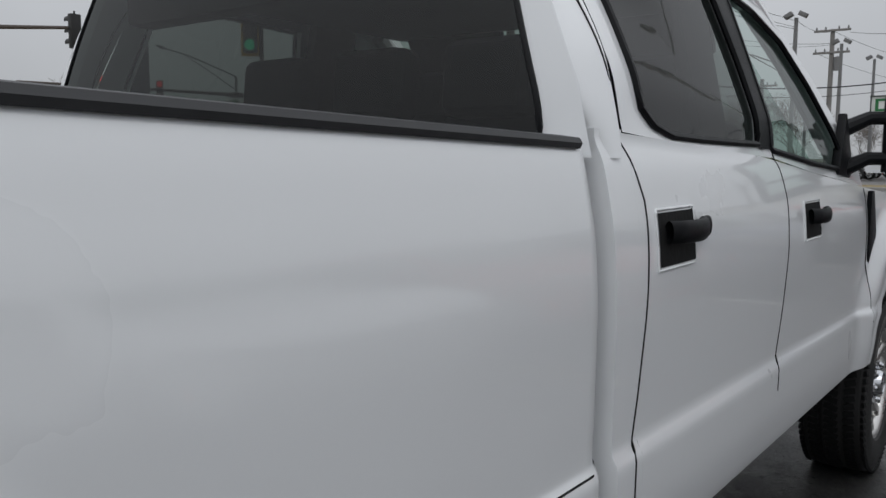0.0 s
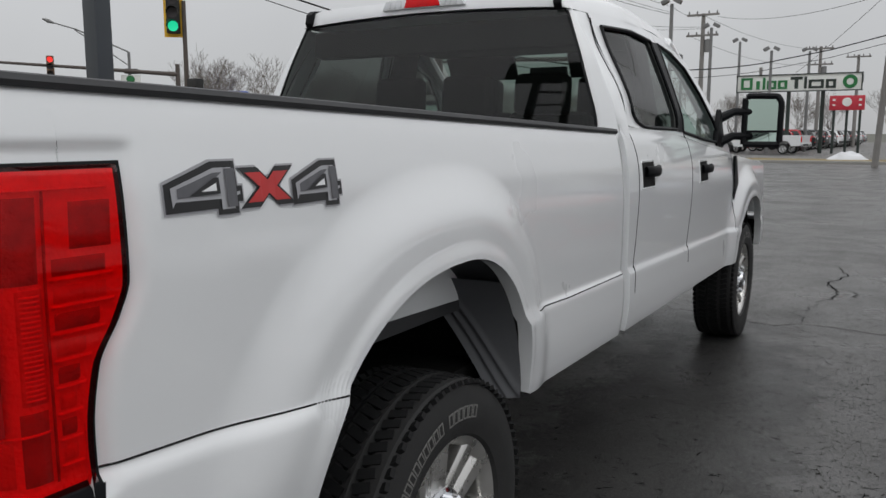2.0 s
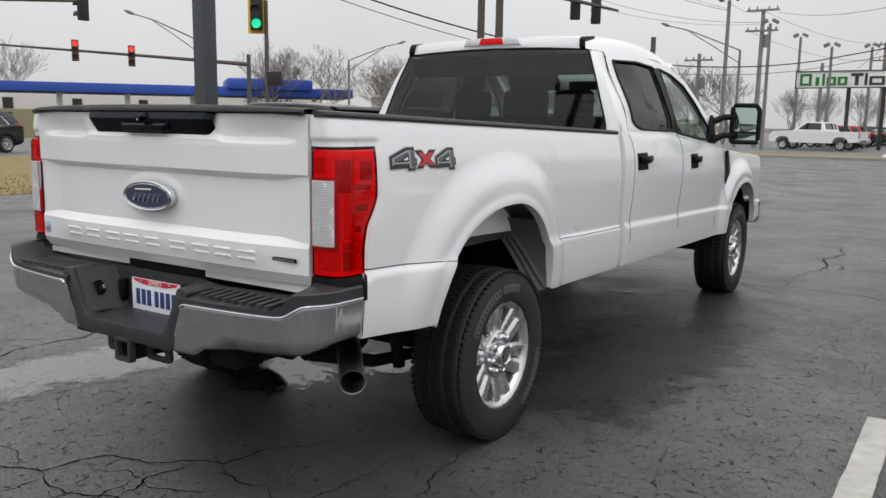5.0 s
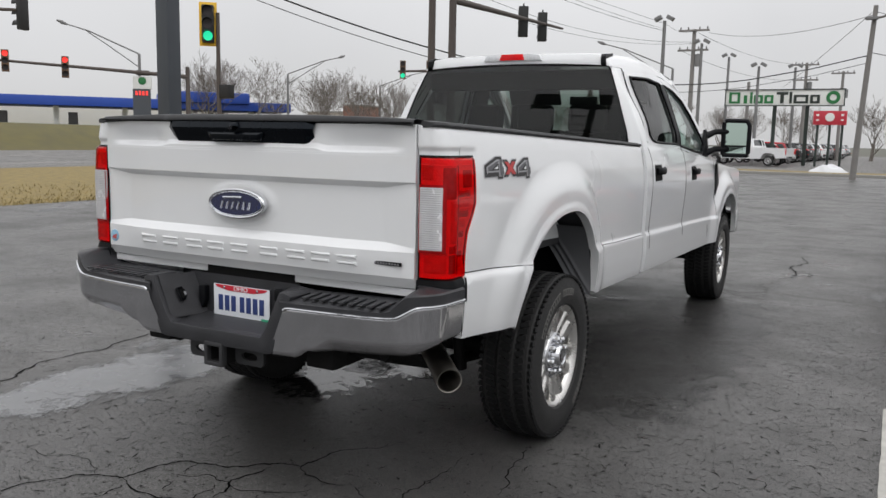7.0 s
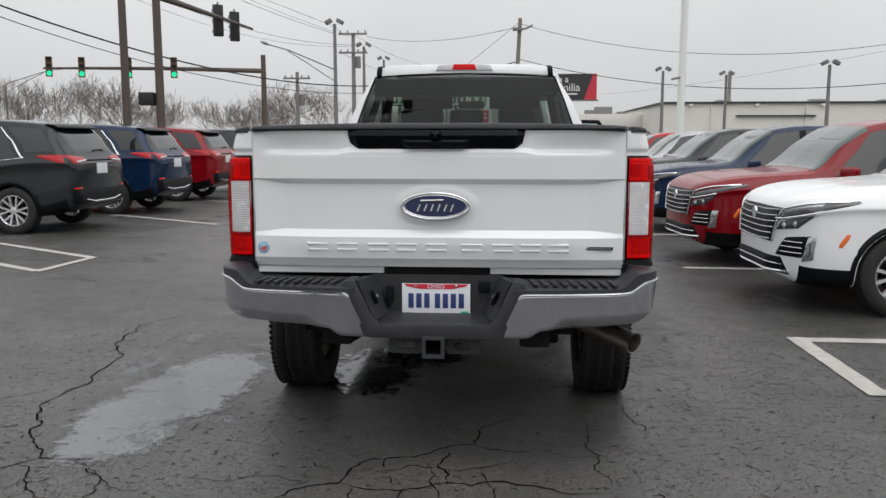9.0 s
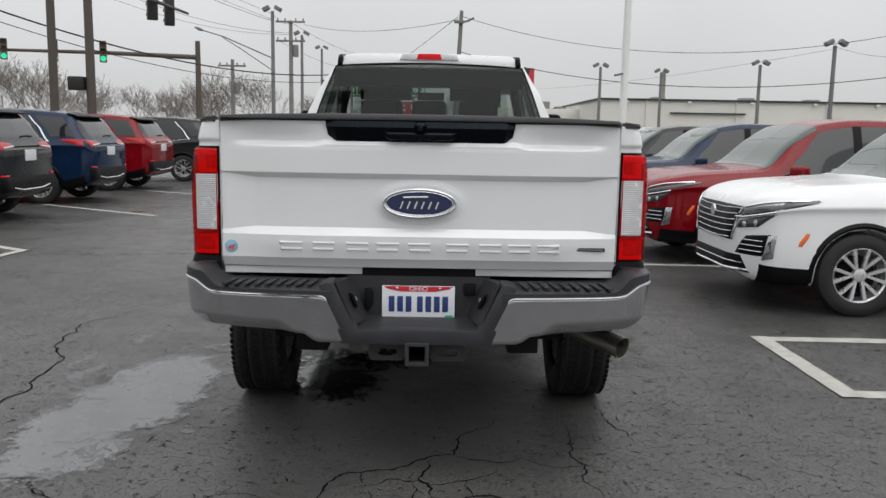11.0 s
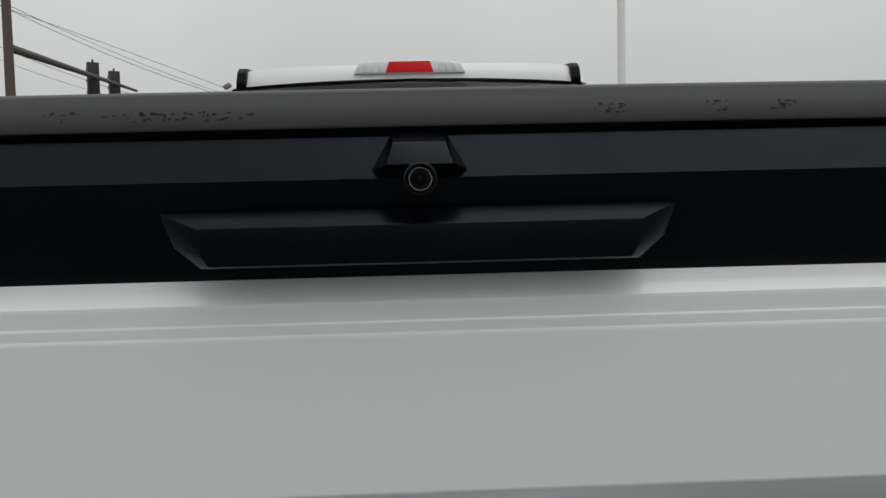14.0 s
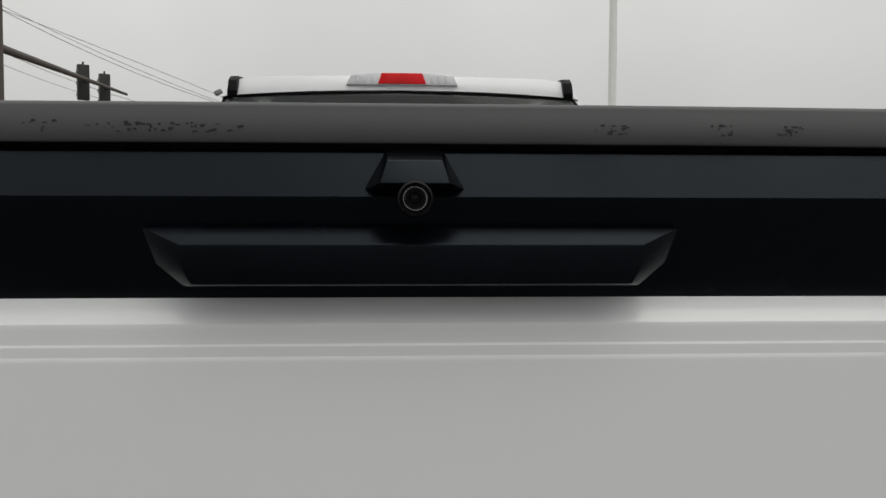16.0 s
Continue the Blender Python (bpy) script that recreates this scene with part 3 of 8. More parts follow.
g.lathe(((-0.0755, 0.0046), (-0.0765, 0.0041), (-0.0755, 0.0036)), 32, "y", (0, 0, 1.4645))
part("lens_ring", g, M["chrome_dull"], grip)
# oval badge: chrome rim, blue field, a plain bright stroke
def oval(a, b, y0, y1, inner=0.0):
    g = Geo()
    prof = ((0.0, y0), (0.0, y1), (-0.004, y1 - 0.003), (-0.010, y1)) if inner else ((0.0, y0), (0.0, y1))
    n = 72
    rings = [[((a + d) * math.cos(2 * math.pi * k / n), y, 1.160 + (b + d) * math.sin(2 * math.pi * k / n)) for k in range(n)] for d, y in prof]
    vs = [p for r in rings for p in r]
    g.add(vs, [(i * n + k, i * n + (k + 1) % n, (i + 1) * n + (k + 1) % n, (i + 1) * n + k) for i in range(len(rings) - 1) for k in range(n)])
    g.add(rings[-1], [tuple(range(n))])
    return g
badge = part("badge", oval(0.152, 0.061, -0.018, -0.036, 1), M["chrome"], tailgate, "blue oval badge with chrome rim", angle=40)
badge.matrix_basis = Matrix.Translation((0, -0.014, 0))
part("badge_field", oval(0.136, 0.048, -0.034, -0.0375), M["blue_oval"], badge)
g = Geo()
for k in range(6):
    # slanted plain bars under one long bar
    part("badge_bar", Geo().tube([(-0.078 + 0.029 * k, -0.0385, 1.138), (-0.066 + 0.029 * k, -0.0385, 1.168)], 0.0052, 8), M["chrome"], badge)
g.tube([(-0.066, -0.0385, 1.184), (0.035, -0.0385, 1.187)], 0.0055, 8)
part("badge_stroke", g, M["chrome"], badge)
g = Geo().tube([(0.136 * math.cos(2 * math.pi * k / 60), -0.0378, 1.160 + 0.048 * math.sin(2 * math.pi * k / 60)) for k in range(61)], 0.0016, 6)
part("badge_line", g, M["chrome"], badge)
# pressed bars in place of the embossed model name
def press_letter(x0, w, bars):
    g = Geo()
    for a0, a1, z0, z1 in bars:
        x_a, x_b = x0 + a0 * w, x0 + a1 * w
        zc = lambda f: 0.955 + 0.042 * f
        y = gate_y((x_a + x_b) / 2, 0.955 + 0.021 * (z0 + z1))
        n = 0.0055
        g.add([(x_a, y + 0.004, zc(z0)), (x_b, y + 0.004, zc(z0)), (x_b, y + 0.004, zc(z1)), (x_a, y + 0.004, zc(z1)),
               (x_a + n, y - 0.0045, zc(z0) + n), (x_b - n, y - 0.0045, zc(z0) + n), (x_b - n, y - 0.0045, zc(z1) - n), (x_a + n, y - 0.0045, zc(z1) - n)],
              [(4, 5, 6, 7), (0, 1, 5, 4), (1, 2, 6, 5), (2, 3, 7, 6), (3, 0, 4, 7)])
    return part("pressed_bar", g, M["white"], tailgate, angle=20)
for k, x0 in enumerate((-0.578, -0.443, -0.305, -0.178, -0.048, 0.110, 0.245, 0.368, 0.486)):
    press_letter(x0, 0.098, ((0, 1, 0.62, 1.0), (0.04, 1, 0.0, 0.38)) if k % 2 == 0 else ((0, 0.95, 0.0, 0.4), (0, 1, 0.64, 1.0)))
# small dark badge, round sticker
g = Geo()
g.box((0.712, gate_y(0.71, 0.975) - 0.003, 0.975), (0.126, 0.006, 0.014))
b2 = part("engine_badge", g, M["black_plastic"], tailgate, "narrow dark engine badge", bevel=0.0015)
g = Geo()
for k in range(9):
    g.box((0.662 + 0.0125 * k, gate_y(0.71, 0.975) - 0.0062, 0.975), (0.008, 0.002, 0.007))
part("badge_bars", g, M["chrome_dull"], b2)
st = Geo().lathe(((gate_y(-0.78, 0.968) + 0.004, 0.0265), (gate_y(-0.78, 0.968) - 0.0035, 0.0265), (gate_y(-0.78, 0.968) - 0.004, 0.0255), (gate_y(-0.78, 0.968) - 0.004, 0.0001)), 36, "y", (-0.782, 0, 0.968))
M["sticker"] = mat("round_sticker_print", (0.25, 0.45, 0.60), 0.4, vary=0.5, scale=40)
stick = part("sticker", st, M["sticker"], tailgate, "round blue and red sticker")
M["sticker_red"] = mat("sticker_red", (0.55, 0.10, 0.10), 0.4)
g = Geo().prism([(-0.800, 0.958), (-0.772, 0.951), (-0.768, 0.975), (-0.79, 0.968)], gate_y(-0.78, 0.968) - 0.0035, gate_y(-0.78, 0.968) - 0.0052, lambda a, b, d: (a, d, b))
part("sticker_patch", g, M["sticker_red"], stick)


# tail lamps wrap the bed corners
def plan_len(y_end, z):
    w = side_x(0.06, z)
    return (w - 0.055 - 0.826) + 0.055 * math.pi / 2 + (y_end - 0.065)
def lens(sgn, z0, z1, l0, l1, off, nu=34, nv=40, deep=0.012, grow=0.0):
    """A lens patch on the corner: l0, l1 lengths (None: the lamp's outer edge)."""
    def at(u, v, o):
        z = z0 + (z1 - z0) * v
        end = plan_len(spline(LAMP_END, z), z) + grow if l1 is None else l1
        a = l0 + (end - l0) * u
        x, y, nx, ny = plan(max(a, 0.0), z)
        return (sgn * (x + nx * o), y + ny * o, z)
    g = Geo()
    edge = lambda u, v: off - deep * (smooth(0.06, 0.0, u) + smooth(0.94, 1.0, u) + smooth(0.05, 0.0, v) + smooth(0.95, 1.0, v) > 0.999)
    g.grid(lambda u, v: at(u, v, edge(u, v)), nu, nv)
    return g
for sgn in (1, -1):
    lamp = part("tail_lamp", lens(sgn, 0.925, 1.375, 0.008, None, 0.0165), M["red_shell"], truck, "red wraparound tail lamp with clear reverse lens", angle=40)
    part("lamp_seal", lens(sgn, 0.920, 1.3795, 0.003, None, 0.0035, 34, 40, 0.0, 0.006), M["black_plastic"], lamp, "black rubber seal")
    part("reflector", lens(sgn, 0.932, 1.369, 0.013, None, 0.0060, 34, 40, 0.0, -0.008), M["lamp_silver"], lamp, "silver stepped reflector", angle=40)
    part("reverse_lens", lens(sgn, 1.032, 1.268, 0.010, 0.100, 0.0190, 14, 60), M["reverse_clear"], lamp, "clear ribbed reverse lens", angle=60)
    part("reverse_seal", lens(sgn, 1.026, 1.274, 0.012, 0.106, 0.0174, 14, 40, 0.0), M["red_dark"], lamp)
    # chambers seen through the shell: dark pockets, a ribbed column, an outer stack of steps
    for z0, z1, l0, l1, mm in ((1.290, 1.350, 0.018, 0.060, "lamp_grey"), (1.222, 1.335, 0.094, 0.158, "lamp_dark_grey"), (1.262, 1.326, 0.205, 0.268, "lamp_dark_grey"), (0.950, 1.012, 0.030, 0.112, "lamp_grey"), (1.060, 1.215, 0.126, 0.162, "lamp_grey"), (0.948, 1.050, 0.122, 0.160, "lamp_dark_grey")):
        part("chamber", lens(sgn, z0, z1, l0, min(l1, plan_len(spline(LAMP_END, z0), z0) - 0.015), 0.0085, 12, 16, 0.0022), M[mm], lamp, "dark lamp chamber", angle=50)
    for k in range(8):
        zz = 0.962 + k * 0.037
        wide = plan_len(spline(LAMP_END, zz), zz) - 0.022
        part("reflector_step", lens(sgn, zz + 0.007, zz + 0.030, 0.178, min(0.258, wide), 0.0090, 10, 6, 0.003), M["lamp_dark_grey" if k % 2 else "lamp_grey"], lamp, "stepped reflector", angle=40)
        part("reflector_rib", lens(sgn, zz, zz + 0.0055, 0.172, min(0.268, wide + 0.006), 0.0130, 10, 4, 0.004), M["lamp_silver"], lamp)
    for k in range(22):
        zz = 1.066 + k * 0.0066
        part("fine_rib", lens(sgn, zz, zz + 0.0034, 0.131, 0.157, 0.0110, 5, 4, 0.002), M["lamp_silver"], lamp)
    part("chamber_line", lens(sgn, 0.945, 1.345, 0.164, 0.168, 0.0120, 4, 30, 0.003), M["lamp_dark_grey"], lamp)
    part("chamber_line", lens(sgn, 1.342, 1.346, 0.020, 0.262, 0.0120, 20, 4, 0.003), M["lamp_silver"], lamp)
    part("chamber_line", lens(sgn, 1.018, 1.022, 0.024, 0.160, 0.0120, 16, 4, 0.003), M["lamp_silver"], lamp)
    zz = 1.040
    while zz < 1.258:
        r = 0.0034
        pts = []
        for i in range(9):
            x, y, nx, ny = plan(0.016 + 0.0098 * i, zz + r)
            pts.append((sgn * (x + nx * 0.0168), y + ny * 0.0168, zz + r))
        part("lens_rib", Geo().tube(pts, r, 8), M["reverse_clear"], lamp)
        zz += 2 * r + 0.0012
    sk = Geo()
    sk.grid(lambda u, v: (lambda p: (sgn * (p[0] + p[2] * 0.006), p[1] + p[3] * 0.006, 0.835 + 0.087 * v))(plan(plan_len(0.142, 0.905) * u, max(0.905, 0.835 + 0.087 * v))), 24, 4)
    part("lamp_skirt", sk, M["black_plastic"], lamp)


# rear bumper: chrome wings, black step pads, plate recess
bumper = part("rear_bumper", Geo().prism([(-0.395, 0.838), (-0.300, 0.606), (-0.27, 0.600), (0.27, 0.600), (0.300, 0.606), (0.395, 0.838), (0.366, 0.85), (0.338, 0.85), (0.268, 0.70), (0.240, 0.662), (-0.240, 0.662), (-0.268, 0.70), (-0.338, 0.85), (-0.366, 0.85)], -0.188, -0.06, lambda a, b, d: (a, d, b)), M["bumper_plastic"], truck, "chrome rear bumper with black step pads", bevel=0.006)
g = Geo()
g.add([(-0.27, -0.18, 0.85), (0.27, -0.18, 0.85), (0.27, -0.012, 0.852), (-0.27, -0.012, 0.852)], [])
g.grid(lambda u, v: (-0.30 + 0.60 * u, -0.010 - 0.006 * v, 0.68 + 0.172 * v), 20, 8)
g.grid(lambda u, v: (-0.27 + 0.54 * u, -0.17 + 0.165 * v ** 1.4, 0.652 + 0.032 * v), 20, 8)
for s in (-1, 1):
    g.grid(lambda u, v: (s * (0.20 + 0.075 * u + 0.055 * v), -0.012 - 0.155 * v, 0.675 + 0.172 * u), 10, 8)
part("plate_recess", g, M["bumper_plastic"], bumper, angle=40)
WING_TOP = ((0.364, 0.785), (0.38, 0.796), (0.72, 0.798), (0.80, 0.800), (0.838, 0.806), (0.868, 0.825), (0.898, 0.842), (0.925, 0.846), (1.2, 0.848))
WING_LOW = ((0.281, 0.602), (0.40, 0.602), (0.425, 0.614), (0.455, 0.636), (0.60, 0.644), (0.72, 0.649), (0.85, 0.659), (0.95, 0.677), (1.05, 0.695), (1.2, 0.702))
def bumper_plan(l):
    """x, y along the bumper's outer face from its middle outwards."""
    if l < 0.79:
        return l, -0.200 + 0.045 * (l / 0.79) ** 3
    if l < 1.055:
        a = (l - 0.79) / 0.265 * math.pi / 2
        return 0.79 + 0.178 * math.sin(a), -0.155 + 0.160 * (1 - math.cos(a))
    return 0.968 + 0.010 * (l - 1.055) / 0.1, 0.005 + (l - 1.055)
def wing_x(u, f):
    """Inner edge leans: bottom reaches further in than the top."""
    inner = 0.281 + (0.364 - 0.281) * f
    return inner + (1.155 - inner) * u
for sgn in (1, -1):
    g = Geo()
    def wing(u, v):
        l = wing_x(u, v)
        x, y = bumper_plan(l)
        z0, z1 = lerp(WING_LOW, l), lerp(WING_TOP, l)
        z = z0 + (z1 - z0) * v
        turn = lerp(((0.28, 0.600), (0.44, 0.618), (0.56, 0.700), (0.72, 0.704), (1.2, 0.735)), l)
        out = -0.014 * (1 - v) - 0.034 * smooth(turn, turn - 0.065, z) - 0.010 * smooth(0.06, 0.0, v) - 0.004 * smooth(0.97, 1.0, v)
        nx = smooth(0.79, 1.055, l)
        return (sgn * (x + out * nx), y - out * (1 - nx), z)
    g.grid(wing, 90, 26)
    wg = part("chrome_wing", g, M["chrome_dull"], bumper, "chrome bumper wing", angle=50)
    g = Geo()
    path = []
    for k in range(60):
        l = wing_x(k / 59, 1.0)
        x, y = bumper_plan(l)
        path.append((sgn * (x + 0.001), y - 0.002, lerp(WING_TOP, l) + 0.001))
    g.tube(path, 0.0055, 8)
    part("bright_edge", g, M["chrome"], wg)
    # black pad on top: low step, then a raised outer end
    g = Geo()
    def pad(u, v):
        l = 0.345 + (1.155 - 0.345) * u
        x, y = bumper_plan(l)
        zt = lerp(((0.345, 0.822), (0.79, 0.826), (0.815, 0.836), (0.858, 0.882), (0.88, 0.890), (1.2, 0.895)), l)
        zt0 = lerp(WING_TOP, max(l, 0.364))
        prof = ((0.0, zt0), (0.0, zt - 0.006), (0.012, zt), (0.10, zt + 0.008), (0.21, zt + 0.010))
        d, z = prof[min(4, int(v * 4 + 0.5))]
        nx = smooth(0.79, 1.055, l)
        return (sgn * (x - d * nx * 0.6), y + d * (1 - nx), z)
    g.grid(pad, 70, 5)
    pd = part("step_pad", g, M["bumper_plastic"], bumper, "black ribbed plastic step pad", angle=30)
    for k in range(9):
        r = Geo().box((sgn * (0.43 + 0.042 * k), -0.105, 0.8365), (0.022, 0.125, 0.007), Matrix.Rotation(sgn * 0.14, 3, "Z"))
        part("tread_rib", r, M["bumper_plastic"], pd, bevel=0.002)
    g = Geo().grid(lambda u, v: (sgn * (0.275 + 0.055 * v + (0.085 - 0.055 * v) * u), -0.012 - 0.155 * v + (0.022 - 0.050 * v) * u, 0.847 - (0.014 + 0.010 * v) * u), 6, 8)
    part("pad_shoulder", g, M["bumper_plastic"], pd, angle=40)
    g = Geo().box((sgn * 0.53, 0.052, 0.864), (0.58, 0.05, 0.030))
    part("sill_strip", g, M["white"], bumper, bevel=0.004)
    tilt = Matrix.Rotation(sgn * -0.34, 3, "Z") @ Matrix.Rotation(sgn * 0.41, 3, "Y")
    sock = part("socket", Geo().box((sgn * 0.268, -0.095, 0.765), (0.012, 0.062, 0.062), tilt), M["black_plastic"], bumper, "black framed light socket in the bumper", bevel=0.006)
    part("socket_lens", Geo().box((sgn * 0.263, -0.096, 0.765), (0.014, 0.036, 0.036), tilt), M["steel_dark"], sock, bevel=0.004)
    part("socket_bulb", Geo().box((sgn * 0.2575, -0.090, 0.767), (0.012, 0.010, 0.018), tilt), M["clear_lens"], sock, bevel=0.003)
# near-black box stands in for the shadow in the gap under the gate
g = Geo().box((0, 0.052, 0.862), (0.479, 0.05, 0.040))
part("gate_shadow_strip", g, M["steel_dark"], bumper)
g = Geo()
g.prism([(-0.225, 0.80), (-0.225, 0.735), (-0.208, 0.70), (-0.190, 0.735), (-0.190, 0.80)], -0.045, -0.014, lambda a, b, d: (a, d, b))
part("trailer_socket", g, M["black_plastic"], bumper, "black trailer wiring socket", bevel=0.008)
g = Geo().box((0.215, -0.03, 0.80), (0.05, 0.03, 0.05))
part("blank_cover", g, M["black_plastic"], bumper, bevel=0.008)

# licence plate; its numbers are plain bars
plate = part("licence_plate", Geo().box((0, -0.026, 0.736), (0.305, 0.004, 0.154)), M["plate_white"], truck, "white licence plate with red header", bevel=0.0015)
g = Geo().prism([(-0.145, 0.811), (0.145, 0.811), (0.13, 0.800), (0.07, 0.789), (-0.07, 0.789), (-0.13, 0.800)], -0.0295, -0.0285, lambda a, b, d: (a, d, b))
part("red_header", g, M["plate_red"], plate)
for k in range(7):
    x = -0.112 + 0.0355 * k + (0.012 if k > 2 else 0)
    part("number_bar", Geo().box((x, -0.0292, 0.736), (0.024, 0.003, 0.066)), M["plate_blue"], plate, bevel=0.001)
for x in (-0.09, 0.09):
    part("bolt", Geo().lathe(((-0.028, 0.006), (-0.031, 0.006), (-0.033, 0.003), (-0.033, 0.0001)), 12, "y", (x, 0, 0.802)), M["chrome_dull"], plate)
    part("bolt", Geo().lathe(((-0.028, 0.004), (-0.031, 0.004), (-0.031, 0.0001)), 12, "y", (x * 1.15, 0, 0.674)), M["steel_dark"], plate)
part("expiry_sticker", Geo().box((0.128, -0.0292, 0.676), (0.034, 0.003, 0.026)), M["green_tab"], plate)
part("county_bar", Geo().box((0, -0.0290, 0.671), (0.075, 0.002, 0.008)), M["plate_blue"], plate)


def lettering(name, text, size, m, material, parent, label="", depth=0.001, tag=None):
    """Flat letters in the built-in font, as a mesh."""
    cu = bpy.data.curves.new(name, "FONT")
    cu.body, cu.size, cu.extrude, cu.align_x, cu.align_y = text, size, depth, "CENTER", "CENTER"
    tmp = new(name, cu)
    me = bpy.data.meshes.new_from_object(tmp.evaluated_get(bpy.context.evaluated_depsgraph_get()))
    bpy.data.objects.remove(tmp)
    me.transform(m)
    me.materials.clear()
    me.materials.append(material)
    ob = new(name, me)
    ob.parent = parent
    return tagged(ob, label)


lettering("state_name", "OHIO", 0.026, pose(0, -0.0305, 0.800, 90, 0, 0) @ Matrix.Diagonal((1.15, 1, 1, 1)), M["plate_white"], plate)

# hitch receiver and chassis
def frame_ring(y0, y1, o, i, c):
    g = Geo()
    sq = lambda h, y: [(c[0] + a * h, y, c[1] + b * h) for a, b in ((-1, -1), (1, -1), (1, 1), (-1, 1))]
    vs = sq(o, y0) + sq(i, y0) + sq(o, y1) + sq(i, y1)
    fs = []
    for k in range(4):
        n = (k + 1) % 4
        fs += [(k, n, 4 + n, 4 + k), (k, 8 + k, 8 + n, n), (4 + k, 4 + n, 12 + n, 12 + k), (8 + k, 12 + k, 12 + n, 8 + n)]
    return g.add(vs, fs)
hitch = part("hitch_receiver", frame_ring(-0.17, 0.22, 0.042, 0.031, (0, 0.562)), M["steel_dark"], truck, "black square hitch receiver tube", bevel=0.004)
part("receiver_collar", frame_ring(-0.195, -0.165, 0.049, 0.0325, (0, 0.562)), M["trim_grey"], hitch, bevel=0.005)
g = Geo()
for s in (-1, 1):
    g = Geo()
    n = 24
    # plate with an oblong hole, as a ring of quads
    cx, cz = s * 0.125, 0.553
    hole = [(cx + 0.030 * math.cos(2 * math.pi * k / n) + 0.012 * (1 if math.cos(2 * math.pi * k / n) > 0 else -1), cz + 0.016 * math.sin(2 * math.pi * k / n)) for k in range(n)]
    rim = []
    for k in range(n):
        a = 2 * math.pi * k / n
        ca, sa = math.cos(a), math.sin(a)
        t = min(0.075 / max(1e-6, abs(ca)), 0.036 / max(1e-6, abs(sa)))
        rim.append((cx + ca * t, cz + sa * t))
    for d in (-0.12, -0.106):
        vs = [(a, d, b) for a, b in rim] + [(a, d, b) for a, b in hole]
        g.add(vs, [(k, (k + 1) % n, n + (k + 1) % n, n + k) for k in range(n)])
    g.add([(a, -0.12, b) for a, b in hole] + [(a, -0.106, b) for a, b in hole], [(k, (k + 1) % n, n + (k + 1) % n, n + k) for k in range(n)])
    g.add([(a, -0.12, b) for a, b in rim] + [(a, -0.106, b) for a, b in rim], [(k, (k + 1) % n, n + (k + 1) % n, n + k) for k in range(n)])
    part("chain_plate", g, M["trim_grey"], hitch)
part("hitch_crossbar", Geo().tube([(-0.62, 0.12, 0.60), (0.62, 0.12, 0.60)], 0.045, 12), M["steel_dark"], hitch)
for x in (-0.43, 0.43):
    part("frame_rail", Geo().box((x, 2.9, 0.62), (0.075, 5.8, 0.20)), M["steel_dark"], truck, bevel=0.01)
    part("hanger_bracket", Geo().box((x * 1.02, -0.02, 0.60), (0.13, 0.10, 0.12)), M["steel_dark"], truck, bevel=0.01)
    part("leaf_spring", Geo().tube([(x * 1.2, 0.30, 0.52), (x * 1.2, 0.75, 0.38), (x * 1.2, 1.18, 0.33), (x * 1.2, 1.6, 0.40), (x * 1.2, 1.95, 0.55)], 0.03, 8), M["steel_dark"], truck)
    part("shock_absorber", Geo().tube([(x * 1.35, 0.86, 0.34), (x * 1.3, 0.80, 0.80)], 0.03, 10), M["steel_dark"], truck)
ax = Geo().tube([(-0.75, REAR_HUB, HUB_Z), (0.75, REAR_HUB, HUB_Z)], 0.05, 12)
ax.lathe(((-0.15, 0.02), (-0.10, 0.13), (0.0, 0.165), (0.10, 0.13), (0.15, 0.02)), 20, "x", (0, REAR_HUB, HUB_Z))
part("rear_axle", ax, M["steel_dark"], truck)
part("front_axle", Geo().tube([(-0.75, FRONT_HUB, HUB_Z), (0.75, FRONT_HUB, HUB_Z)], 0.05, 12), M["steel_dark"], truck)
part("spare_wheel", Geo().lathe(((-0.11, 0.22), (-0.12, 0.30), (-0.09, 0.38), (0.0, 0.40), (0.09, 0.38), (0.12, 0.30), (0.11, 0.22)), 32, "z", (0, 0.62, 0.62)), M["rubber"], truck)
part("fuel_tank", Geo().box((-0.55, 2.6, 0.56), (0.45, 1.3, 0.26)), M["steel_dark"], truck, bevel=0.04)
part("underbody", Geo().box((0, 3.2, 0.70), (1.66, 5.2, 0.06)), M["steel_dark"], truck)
# exhaust, slanting out behind the rear wheel
g = Geo()
ep = [Vector(p) for p in ((0.42, 0.85, 0.60), (0.52, 0.62, 0.60), (0.66, 0.40, 0.575), (0.906, 0.133, 0.516))]
g.tube(ep, [0.040, 0.042, 0.048, 0.050], 24, caps=False)
d = (ep[3] - ep[2]).normalized()
ins = [ep[3], ep[3] - d * 0.002, ep[3] - d * 0.20]
g.tube(ins, [0.050, 0.0455, 0.0455], 24, caps=False)
ex = part("exhaust_pipe", g, M["exhaust"], truck, "tarnished steel exhaust tailpipe", angle=40)
g = Geo().tube([ep[3] - d * 0.19, ep[3] - d * 0.195], [0.045, 0.001], 20, caps=False)
part("pipe_inside", g, M["steel_dark"], ex)


